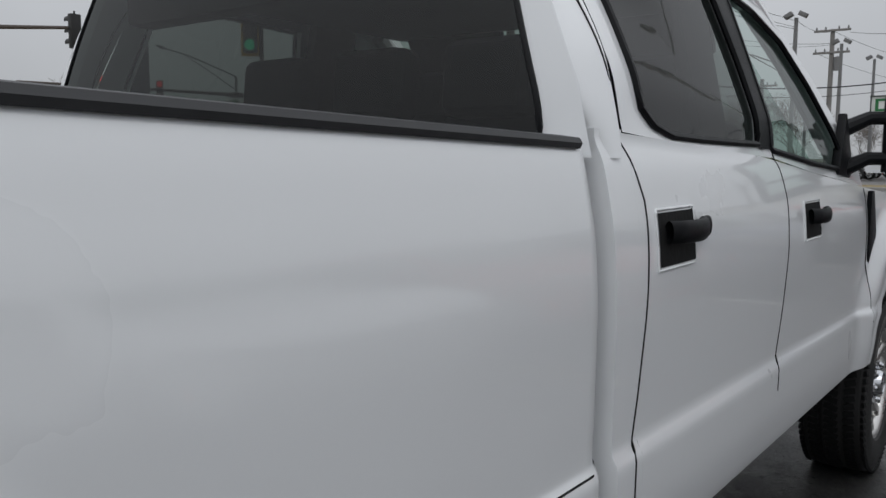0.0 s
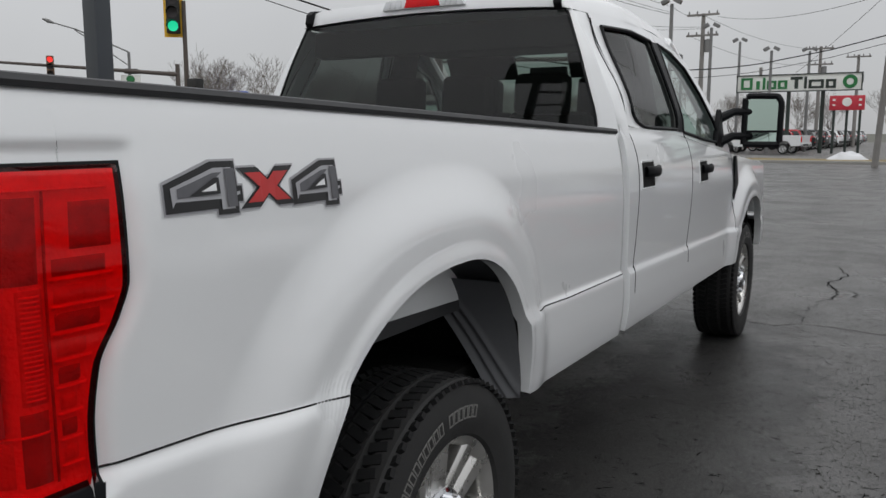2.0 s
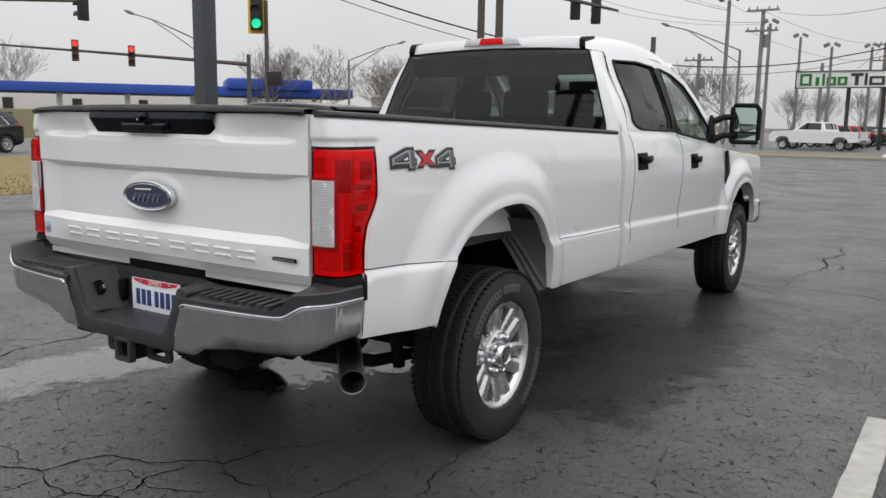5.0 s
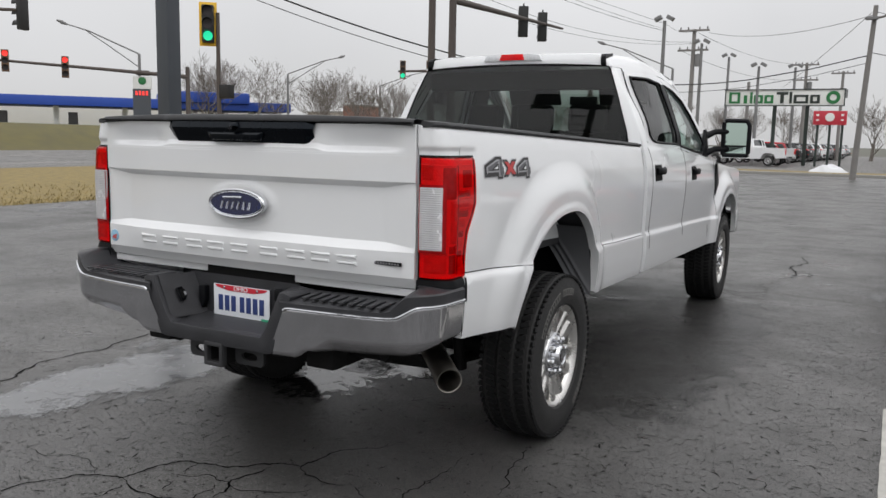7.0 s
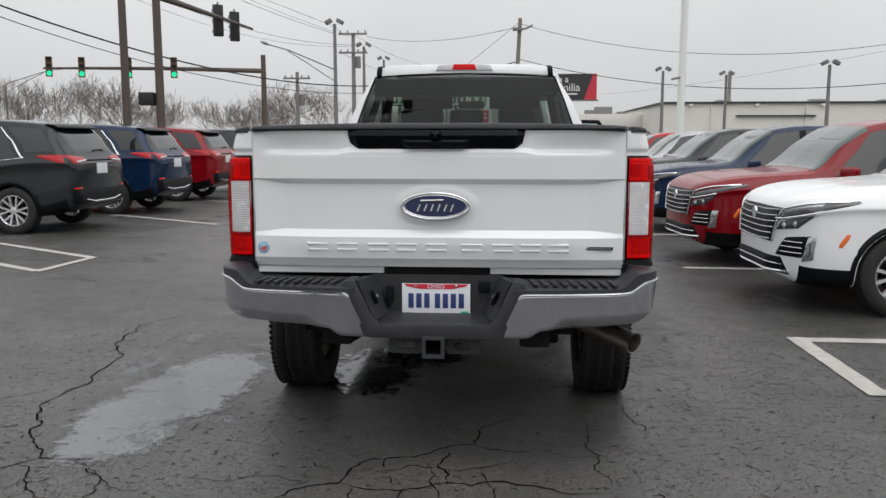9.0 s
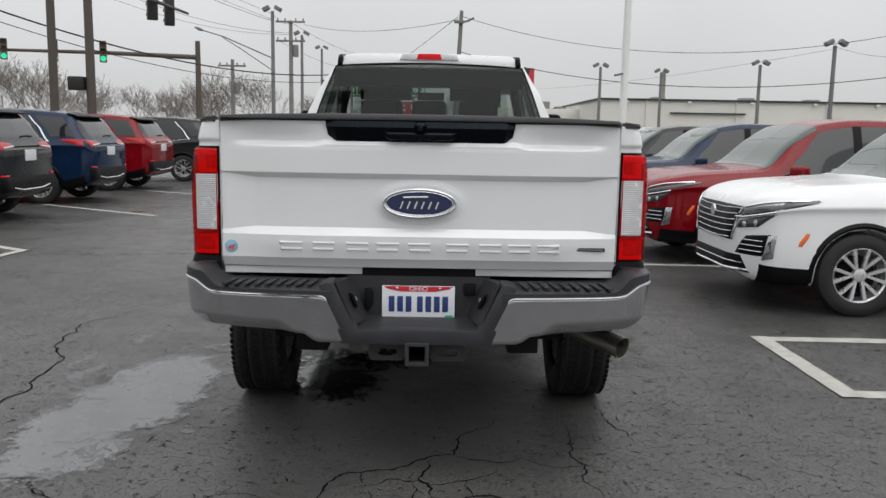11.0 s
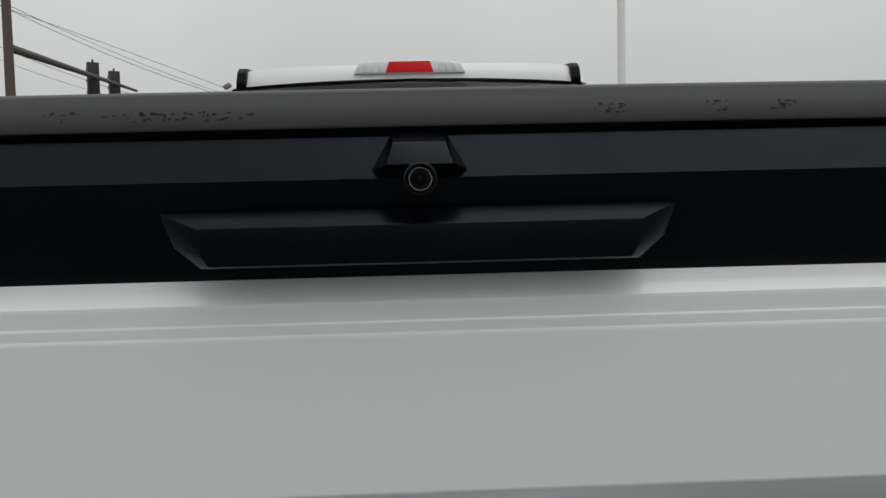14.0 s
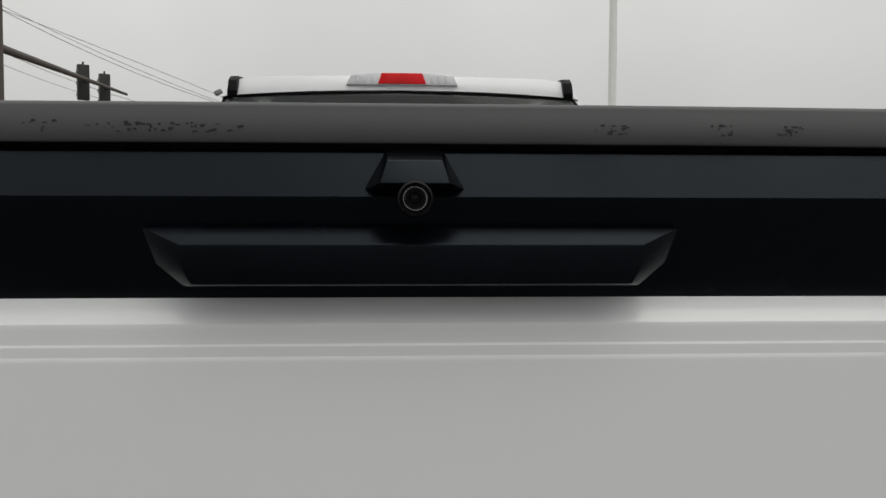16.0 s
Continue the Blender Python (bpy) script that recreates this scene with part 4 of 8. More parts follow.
# wheels
def tyre_geo(width=0.275, r=0.402):
    g = Geo()
    w = width / 2
    prof = [(-w * 0.80, 0.246), (-w * 0.93, 0.258), (-w * 1.0, 0.300), (-w * 0.985, 0.345), (-w * 0.90, 0.382), (-w * 0.80, 0.394)]
    for k in range(13):
        a = -0.76 + 1.52 * k / 12
        prof.append((w * a, r - 0.006 * a * a - (0.010 if k in (3, 6, 9) else 0)))
    prof += [(-a, b) for a, b in reversed(prof[:6])]
    return g.lathe(prof, 72, "x")
def tread_geo(width=0.275, r=0.402):
    """Shoulder lugs and fine cross-cut ribs."""
    g = Geo()
    w = width / 2
    n = 76
    for k in range(n):
        a = 2 * math.pi * k / n
        for x, sx, off, h, ln in ((-0.85, 0.20, 0.0, -0.0125, 0.021), (0.85, 0.20, 0.4, -0.0125, 0.021), (-0.50, 0.32, 0.5, -0.0045, 0.024), (0.50, 0.32, 0.8, -0.0045, 0.024), (0.0, 0.40, 0.2, -0.003, 0.025)):
            spin = Matrix.Rotation(a + off * 2 * math.pi / n, 3, "X")
            tilt = Matrix.Rotation((-0.5 if x > 0 else 0.5) if abs(x) > 0.7 else 0.0, 3, "Y")
            skew = Matrix.Rotation(0.30 if x > 0 else -0.30, 3, "Z")
            g.box(spin @ Vector((x * w, 0, r + h)), (sx * w, ln, 0.012), spin @ tilt @ skew)
    return g
def rim_geo():
    g = Geo()
    g.lathe(((-0.10, 0.240), (0.075, 0.222), (0.095, 0.226), (0.108, 0.238), (0.116, 0.248), (0.118, 0.254), (0.110, 0.258), (0.09, 0.258)), 60, "x")
    return g
def spokes_geo(n=6):
    g = Geo()
    for k in range(n):
        turn = Matrix.Rotation(2 * math.pi * k / n, 3, "X")
        for s in (-1, 1):
            q = [Vector(p) for p in ((0.074, s * 0.058, 0.080), (0.070, s * 0.0015, 0.096), (0.086, s * 0.004, 0.238), (0.094, s * 0.080, 0.226))]
            b = [p + Vector((-0.05, 0, 0)) for p in q]
            top = [p + Vector((0.010, 0, 0)) for p in (q[0] * 0.80 + q[1] * 0.20, q[1] * 0.70 + q[0] * 0.30, q[2] * 0.72 + q[3] * 0.28, q[3] * 0.80 + q[2] * 0.20)]
            vs = b + q + top
            fs = [(0, 1, 2, 3)]
            for i in range(4):
                j = (i + 1) % 4
                fs += [(i, j, 4 + j, 4 + i), (4 + i, 4 + j, 8 + j, 8 + i)]
            fs.append((8, 9, 10, 11))
            g.add([turn @ p for p in vs], fs)
    return g
def hub_geo():
    g = Geo()
    g.lathe(((0.01, 0.122), (0.070, 0.120), (0.088, 0.112), (0.094, 0.102), (0.094, 0.062), (0.118, 0.056), (0.130, 0.050), (0.134, 0.042), (0.129, 0.038), (0.129, 0.0001)), 48, "x")

    return g
M["tread"] = mat("dark_tread_rubber", (0.0075, 0.0075, 0.008), 0.75, vary=0.4, scale=12, bump=0.3, bscale=300, spec=0.3)
wheel_meshes = {"tyre": to_mesh("tyre", tyre_geo(), M["rubber"], angle=30), "tread": to_mesh("tread", tread_geo(), M["tread"], angle=30), "rim": to_mesh("rim", rim_geo(), M["alloy"], angle=40),
                "spokes": to_mesh("spokes", spokes_geo(), M["alloy"], angle=20, bevel=0.003), "hub_cap": to_mesh("hub_cap", hub_geo(), M["chrome"], angle=30)}
M["tyre_letter"] = mat("greyed_white_tyre_lettering", (0.15, 0.147, 0.14), 0.8, vary=0.3, scale=25)
lug = to_mesh("lug_nut", Geo().lathe(((0.05, 0.017), (0.114, 0.016), (0.122, 0.010), (0.122, 0.0001)), 12, "x"), M["chrome"])
hub_badge = to_mesh("hub_badge", Geo().add([(0.1312, 0.020 * math.cos(k * math.pi / 16), 0.034 * math.sin(k * math.pi / 16)) for k in range(32)], [tuple(range(32))]), M["chrome_dull"])
barrel = to_mesh("brake_drum", Geo().lathe(((-0.02, 0.19), (0.02, 0.19), (0.03, 0.17), (0.03, 0.0001)), 32, "x"), M["steel_dark"])
def block_mark():
    """One hollow block in place of a raised letter."""
    g = Geo()
    for y, z, sy, sz in ((-0.009, 0, 0.004, 0.034), (0.009, 0, 0.004, 0.034), (0, 0.015, 0.014, 0.004), (0, -0.015, 0.014, 0.004)):
        g.box((0.1375 * 0.985, y, 0.318 + z), (0.004, sy, sz))
    return g
mark_mesh = to_mesh("sidewall_mark", block_mark(), M["tyre_letter"])
MARKS = [-0.30 + 0.080 * k for k in range(18) if k != 6] + [-1.72 - 0.085 * k for k in range(11)]
for sgn in (1, -1):
    for hy, spin in ((REAR_HUB, 0.2), (FRONT_HUB, 0.9)):
        wh = new("wheel")
        wh.parent = truck
        wh.matrix_basis = pose(sgn * 0.862, hy, HUB_Z + 0.004, 0, 0, 0 if sgn > 0 else 180)
        tagged(wh, "alloy wheel with all-terrain tyre and white sidewall marks")
        for nm in ("tyre", "rim", "hub_cap", "spokes", "tread"):
            o = part(nm, wheel_meshes[nm], None, wh)
            o.matrix_basis = Matrix.Rotation(spin, 4, "X")
        part("brake_drum", barrel, None, wh)
        part("hub_badge", hub_badge, None, wh)
        for k in range(8):
            o = part("lug_nut", lug, None, wh)
            a = 2 * math.pi * k / 8 + spin
            o.matrix_basis = Matrix.Translation((0, 0.084 * math.cos(a), 0.084 * math.sin(a)))
        for a in MARKS:
            part("sidewall_mark", mark_mesh, None, wh, "pale raised sidewall mark").matrix_basis = Matrix.Rotation(a, 4, "X")


# cab: doors, fenders, hood, roof, glass
def cab_x(z, y=3.4):
    return -0.055 * smooth(3.2, 2.66, y) * smooth(1.56, 1.85, z) + spline(((1.30, 0.962), (1.38, 0.950), (1.44, 0.936), (1.56, 0.898), (1.75, 0.832), (1.88, 0.782), (1.94, 0.748), (1.985, 0.690)), z)
def belt(y):
    return lerp(((2.6, 1.452), (3.1, 1.430), (3.6, 1.405), (4.2, 1.345), (4.45, 1.325), (4.9, 1.285), (6.2, 1.185)), y)
def cab_low(y):
    return lerp(((2.6, 0.612), (4.9, 0.582), (5.0, 0.575), (6.2, 0.62)), y)
side_x_low = side_x
def upper(y, z):
    """Flank below the belt, tumblehome above it."""
    zb = belt(y)
    if z <= zb:
        return side_x_low(y, z)
    return cab_x(z, y) + (side_x_low(y, zb) - cab_x(zb, y)) * smooth(zb + 0.12, zb, z)
def loop_strip(outer, inner, sgn, off_in=0.0, depth=0.03):
    """A frame between two loops of (y, z) with as many points, and its inward returns."""
    g = Geo()
    n = len(outer)
    O = [(sgn * upper(y, z), y, z) for y, z in outer]
    I = [(sgn * (upper(y, z) - off_in), y, z) for y, z in inner]
    D = [(sgn * (upper(y, z) - off_in - depth), y, z) for y, z in inner]
    g.add(O + I + D, [f for k in range(n) for f in ((k, (k + 1) % n, n + (k + 1) % n, n + k), (n + k, n + (k + 1) % n, 2 * n + (k + 1) % n, 2 * n + k))])
    return g
def resample(loop, n):
    """Evenly spaced points along a closed loop, starting at its first."""
    pts = [Vector(p) for p in loop] + [Vector(loop[0])]
    seg = [(b - a).length for a, b in zip(pts, pts[1:])]
    total = sum(seg)
    out = []
    for k in range(n):
        d = total * k / n
        i = 0
        while d > seg[i]:
            d -= seg[i]
            i += 1
        out.append(tuple(pts[i].lerp(pts[i + 1], d / seg[i])))
    return out
def corner_match(outer, inner, n=14):
    """Both loops sampled side by side, corner to corner."""
    def samp(loop):
        res = []
        for a, b in zip(loop, loop[1:] + loop[:1]):
            for k in range(n):
                res.append((a[0] + (b[0] - a[0]) * k / n, a[1] + (b[1] - a[1]) * k / n))
        return res
    return samp(outer), samp(inner)
REAR_WIN = [(2.872, 1.870), (3.20, 1.880), (3.50, 1.866), (3.555, 1.64), (3.585, 1.437), (3.18, 1.441), (2.98, 1.446), (2.89, 1.466), (2.84, 1.500), (2.833, 1.607)]
REAR_OUT = [(2.800, 1.925), (3.20, 1.935), (3.585, 1.920), (3.630, 1.65), (3.690, 1.401), (3.18, 1.425), (2.98, 1.433), (2.85, 1.441), (2.742, 1.448), (2.738, 1.60)]
FRONT_WIN = [(3.625, 1.862), (3.85, 1.835), (4.08, 1.765), (4.26, 1.640), (4.43, 1.480), (4.50, 1.360), (4.10, 1.385), (3.675, 1.425)]
FRONT_OUT = [(3.590, 1.920), (3.88, 1.895), (4.14, 1.815), (4.36, 1.670), (4.58, 1.490), (4.84, 1.293), (4.10, 1.356), (3.695, 1.401)]
def pane(loop, sgn, off):
    g = Geo()
    cy, cz = sum(p[0] for p in loop) / len(loop), sum(p[1] for p in loop) / len(loop)
    pts = resample(loop, 64)
    rings = 5
    vs = []
    for r in range(rings + 1):
        f = 1 - r / rings
        for y, z in pts:
            yy, zz = cy + (y - cy) * f, cz + (z - cz) * f
            vs.append((sgn * (upper(yy, zz) - off), yy, zz))
    n = 64
    return g.add(vs, [(r * n + k, r * n + (k + 1) % n, (r + 1) * n + (k + 1) % n, (r + 1) * n + k) for r in range(rings) for k in range(n)])
def straight_cols(y0, y1, low, top, n=26):
    return [(y0 + (y1 - y0) * k / n, low(y0 + (y1 - y0) * k / n), y0 + (y1 - y0) * k / n, top(y0 + (y1 - y0) * k / n)) for k in range(n + 1)]
def pull_handle(sgn, y, z, door):
    g = Geo()
    x = side_x(y + 0.05, z)
    g.grid(lambda u, v: (sgn * (side_x(y + 0.185 * u, z - 0.062 + 0.105 * v) + 0.004), y + 0.185 * u, z - 0.062 + 0.105 * v), 8, 8)
    b = part("handle_base", g, M["steel_dark"], door)
    g = Geo()
    pts = [(y + 0.030 + 0.215 * k / 12, x + 0.010 + 0.026 * math.sin(math.pi * min(1, k / 10)) ** 0.5) for k in range(13)]
    g.grid(lambda u, v: (lambda p, a: (sgn * (p[1] + 0.010 * math.cos(a)), p[0], z + 0.004 + 0.023 * math.sin(a)))(pts[int(u * 12 + 0.5)], 2 * math.pi * v), 13, 13)
    part("door_handle", g, M["black_plastic"], door, "black pull handle", angle=60)
    g = Geo()
    rimp = [(y - 0.006, z - 0.068), (y + 0.191, z - 0.068), (y + 0.191, z + 0.049), (y - 0.006, z + 0.049)]
    rp = resample(rimp, 40)
    g.tube([(sgn * (side_x(a, b_) + 0.001), a, b_) for a, b_ in rp + rp[:1]], 0.0035, 6)
    part("handle_rim", g, M["white"], door)
for sgn in (1, -1):
    # cab corner behind the rear door
    g = side_mesh(straight_cols(2.628, 2.735, cab_low, lambda y: 1.452, 6), sgn, rows=60)
    part("cab_corner", g, M["white"], truck, angle=50)
    g = side_mesh(straight_cols(2.7352, 3.700, cab_low, belt), sgn, rows=64)
    door = part("rear_door", g, M["white"], truck, "white rear door with black handle", angle=50)
    o, i = corner_match(REAR_OUT, REAR_WIN)
    part("window_surround", loop_strip(o, i, sgn, 0.004), M["white"], door, angle=40)
    part("window_glass", pane(REAR_WIN, sgn, 0.012), M["tint_side"], door, "dark tinted side window", out=(sgn, 0, 0))
    pull_handle(sgn, 2.815, 1.252, door)
    g = side_mesh(straight_cols(3.7002, 4.858, cab_low, belt), sgn, rows=64)
    door = part("front_door", g, M["white"], truck, "white front door with black handle", angle=50)
    o, i = corner_match(FRONT_OUT, FRONT_WIN)
    part("window_surround", loop_strip(o, i, sgn, 0.004), M["white"], door, angle=40)
    part("window_glass", pane(FRONT_WIN, sgn, 0.012), M["clear_glass"], door, "clear side window", out=(sgn, 0, 0))
    pull_handle(sgn, 3.92, 1.222, door)
    # dark gaps round the doors
    for gap in ([(2.800, 1.900), (2.745, 1.78), (2.728, 1.69), (2.719, 1.55), (2.724, 1.44), (2.752, 1.375), (2.772, 1.32), (2.768, 1.22), (2.755, 1.10), (2.728, 0.95), (2.705, 0.84), (2.700, 0.76)],
                [(3.690, 1.43), (3.728, 1.37), (3.748, 1.29), (3.735, 1.15), (3.700, 0.99), (3.650, 0.83), (3.642, 0.76)], [(4.858, 1.285), (4.862, 1.1), (4.860, 0.76)]):
        fine = [(y0 + (y1 - y0) * k / 6, z0 + (z1 - z0) * k / 6) for (y0, z0), (y1, z1) in zip(gap, gap[1:]) for k in range(6)] + gap[-1:]
        part("door_gap", Geo().tube([(sgn * (upper(y, z) - 0.0012), y, z) for y, z in fine], 0.0032, 6), M["steel_dark"], truck)
    # black window frames: pillar and sill strips
    g = Geo()
    rl = resample(REAR_WIN, 70)
    g.tube([(sgn * (upper(y, z) - 0.001), y, z) for y, z in rl + rl[:1]], 0.009, 6)
    part("window_seal", g, M["black_plastic"], truck)
    g = Geo()
    rl = resample(FRONT_WIN, 70)
    g.tube([(sgn * (upper(y, z) - 0.001), y, z) for y, z in rl + rl[:1]], 0.009, 6)
    part("window_seal", g, M["black_plastic"], truck)
    g = Geo()
    g.grid(lambda u, v: (lambda y, z: (sgn * (upper(y, z) + 0.004), y, z))(3.505 + (3.62 - 3.505) * u + 0.085 * (1 - v), 1.425 + 0.44 * v), 6, 16)
    part("pillar_trim", g, M["black_plastic"], truck, "gloss black door pillar")
    # front fender
    cols = arch_cols(4.863, 6.16, cab_low, belt, 5.39, 0.475, 0.465, 0.52, 0.50, 16, 40)
    fd = part("front_fender", side_mesh(cols, sgn, rows=56), M["white"], truck, "white front fender", angle=50)
    g = Geo().prism([(4.885, 1.275), (4.93, 1.275), (5.02, 1.11), (5.0, 0.93), (4.95, 0.87), (4.885, 1.0)], side_x(4.95, 1.1) - 0.01, side_x(4.95, 1.1) + 0.008, lambda a, b, d: (sgn * d, a, b))
    part("fender_vent", g, M["black_plastic"], fd, "black fender vent", bevel=0.004)
    g = Geo()
    g.grid(lambda u, v: (sgn * (0.93 - 0.36 * v), 5.39 + 0.50 * math.cos(math.pi * (0.02 + 0.96 * u)), 0.50 + 0.49 * math.sin(math.pi * (0.02 + 0.96 * u))), 36, 6)
    part("wheel_housing", g, M["steel_dark"], truck)
    # towing mirror
    mir = new("door_mirror")
    mir.parent = truck
    tagged(mir, "black towing mirror on two arms")
    g = Geo()
    def shell(u, v):
        # rounded box shell: front side domed, open rear closed by the glass
        a = 2 * math.pi * u
        c, s = math.cos(a), math.sin(a)
        k = 4.5
        r = 1 / (abs(c) ** k + abs(s) ** k) ** (1 / k)
        f = (1.0, 1.0, 0.98, 0.92, 0.78, 0.5, 0.02)[int(v * 6 + 0.5)]
        yy = (0.0, 0.03, 0.07, 0.10, 0.125, 0.14, 0.145)[int(v * 6 + 0.5)]
        return (sgn * (1.160 + 0.108 * c * r * f), 4.660 + yy, 1.492 + 0.150 * s * r * f - 0.02 * c * 0)
    g.grid(shell, 40, 7, close=True)
    part("mirror_shell", g, M["black_plastic"], mir, "black mirror housing", angle=50)
    for z0, hz, nm in ((1.528, 0.094, "mirror_glass"), (1.386, 0.036, "spotter_glass")):
        g = Geo()
        g.grid(lambda u, v: (sgn * (1.160 + 0.088 * (2 * u - 1)), 4.668 + 0.012 * (u if nm == "mirror_glass" else 1 - u), z0 + hz * (2 * v - 1)), 6, 6)
        part(nm, g, M["mirror"], mir, "mirror glass")
    g = Geo()
    lp = resample([(1.058, 1.350), (1.262, 1.350), (1.264, 1.60), (1.24, 1.636), (1.08, 1.640), (1.058, 1.62)], 60)
    g.tube([(sgn * a, 4.66, b) for a, b in lp + lp[:1]], 0.018, 8)
    g.box((sgn * 1.16, 4.665, 1.427), (0.20, 0.014, 0.012))
    part("mirror_bezel", g, M["black_plastic"], mir, "black mirror rim")
    g = Geo()
    for z in (1.40, 1.545):
        g.tube([(sgn * 0.93, 4.56, z - 0.04), (sgn * 1.0, 4.62, z), (sgn * 1.10, 4.70, z)], [0.03, 0.025, 0.024], 10)
    part("mirror_arm", g, M["black_plastic"], mir, "black mirror arm")
    g = Geo().prism([(4.42, 1.345), (4.62, 1.33), (4.60, 1.42), (4.50, 1.56)], upper(4.5, 1.42) - 0.02, upper(4.5, 1.42) + 0.012, lambda a, b, d: (sgn * d, a, b))
    part("mirror_foot", g, M["black_plastic"], mir, bevel=0.006)
# roof
def roof_z(y):
    return spline(((2.662, 2.012), (2.80, 2.034), (3.3, 2.045), (3.75, 2.010), (4.02, 1.930)), y)
def roof_pt(u, v):
    y = 2.662 + (4.02 - 2.662) * v
    edge = 1.925 - 0.07 * smooth(3.6, 4.02, y)
    s = 2 * u - 1
    xe = cab_x(edge, y)
    zc = roof_z(y)
    x = xe * math.copysign(abs(s) ** 0.92, s) * (1 - 0.020 * smooth(3.2, 2.66, y))
    z = edge + (zc - 0.012 * s * s - edge) * (1 - abs(s) ** 18) ** 0.9
    return (x, y, z)
g = Geo().grid(roof_pt, 60, 30)
def roof_lip(u, v, back=0.0):
    """Rounded rear edge of the roof down to the window's top."""
    x, y, z = roof_pt(u, 0)
    e = 2 * u - 1
    return (x * (1 - 0.012 * v), y - 0.016 * math.sin(v * math.pi / 2) + back, z + (min(z, 1.954 - 0.026 * e * e) - z) * v)
g.grid(roof_lip, 60, 6)
g.grid(lambda u, v: roof_lip(u, 1.0, 0.024 * v), 60, 2)
part("roof", g, M["white"], truck, "white cab roof", angle=55)
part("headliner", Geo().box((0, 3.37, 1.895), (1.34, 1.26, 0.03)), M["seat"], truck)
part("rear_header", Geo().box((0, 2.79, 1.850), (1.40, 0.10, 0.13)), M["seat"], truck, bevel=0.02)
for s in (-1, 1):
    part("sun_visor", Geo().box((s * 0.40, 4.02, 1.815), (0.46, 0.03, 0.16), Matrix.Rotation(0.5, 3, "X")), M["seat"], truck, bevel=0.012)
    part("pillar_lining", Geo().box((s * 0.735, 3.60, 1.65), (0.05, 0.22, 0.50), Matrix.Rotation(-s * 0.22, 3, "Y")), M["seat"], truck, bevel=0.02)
# rear face of the cab: window with white surround
RW_IN = [(-0.674, 1.928), (0.0, 1.948), (0.674, 1.928), (0.750, 1.74), (0.834, 1.50), (0.848, 1.42), (0.0, 1.42), (-0.848, 1.42), (-0.834, 1.50), (-0.750, 1.74)]
RW_OUT = [(-0.684, 1.940), (0.0, 1.985), (0.684, 1.940), (0.800, 1.75), (0.902, 1.53), (0.936, 1.40), (0.0, 1.36), (-0.936, 1.40), (-0.902, 1.53), (-0.800, 1.75)]
def rear_y(x, z):
    return 2.560 + 0.105 * max(0, (z - 1.40) / 0.55) ** 1.5 + 0.020 * (abs(x) / 0.9) ** 3
o, i = corner_match(RW_OUT, RW_IN)
g = Geo()
n = len(o)
g.add([(x, rear_y(x, z) + 0.012, z) for x, z in o] + [(x, rear_y(x, z), z) for x, z in i] + [(x, rear_y(x, z) + 0.03, z) for x, z in i], [f for k in range(n) for f in ((k, (k + 1) % n, n + (k + 1) % n, n + k), (n + k, n + (k + 1) % n, 2 * n + (k + 1) % n, 2 * n + k))])
for s in (-1, 1):
    # rounded corner between the rear face and the flank
    g.grid(lambda u, v: (lambda z: (lambda w, yr: (s * (w - 0.03 * (1 - math.sin(u * math.pi / 2)) - 0.0), yr + (2.80 - 0.10 * (1.93 - z) / 0.5 - yr) * (1 - math.cos(u * math.pi / 2)), z))(cab_x(z, 2.72), rear_y(cab_x(z, 2.70) - 0.02, z) + 0.012 + 0.055 * smooth(1.52, 1.40, z)))(1.40 + 0.52 * v), 14, 24)
cabback = part("cab_back", g, M["white"], truck, angle=50)
g = Geo()
def rear_pane(u, v):
    z = 1.42 + 0.52 * v
    w = lerp(((1.42, 0.848), (1.50, 0.834), (1.74, 0.750), (1.928, 0.674), (1.95, 0.63)), z)
    x = w * (2 * u - 1)
    return (x, rear_y(x, z) - 0.003, z + 0.012 * v * (1 - (2 * u - 1) ** 2))
g.grid(rear_pane, 40, 16)
part("rear_window", g, M["tint"], truck, "dark tinted rear window", out=(0, -1, 0))
g = Geo()
rl = resample(RW_IN, 120)
g.tube([(x, rear_y(x, z) - 0.002, z) for x, z in rl + rl[:1]], 0.006, 6)
part("window_seal", g, M["black_plastic"], truck)
# black end fins at the roof's rear corners
for s in (-1, 1):
    g = Geo()
    q = ((0.628, 0.664, 2.640, 1.925), (0.626, 0.662, 2.628, 1.945), (0.624, 0.658, 2.632, 1.985), (0.622, 0.654, 2.655, 2.004), (0.620, 0.652, 2.80, 2.020))
    g.add([(s * x, y, z) for a, c, y, z in q for x in (a, c)] + [(s * x, y, z - 0.05) for a, c, y, z in q[3:] for x in (a, c)],
          [(0, 1, 3, 2), (2, 3, 5, 4), (4, 5, 7, 6), (6, 7, 9, 8), (0, 2, 4, 6, 10), (1, 11, 7, 5, 3), (6, 8, 12, 10), (7, 11, 13, 9), (0, 10, 11, 1)])
    part("roof_ditch_cap", g, M["black_plastic"], truck, "black roof ditch cap", bevel=0.003)
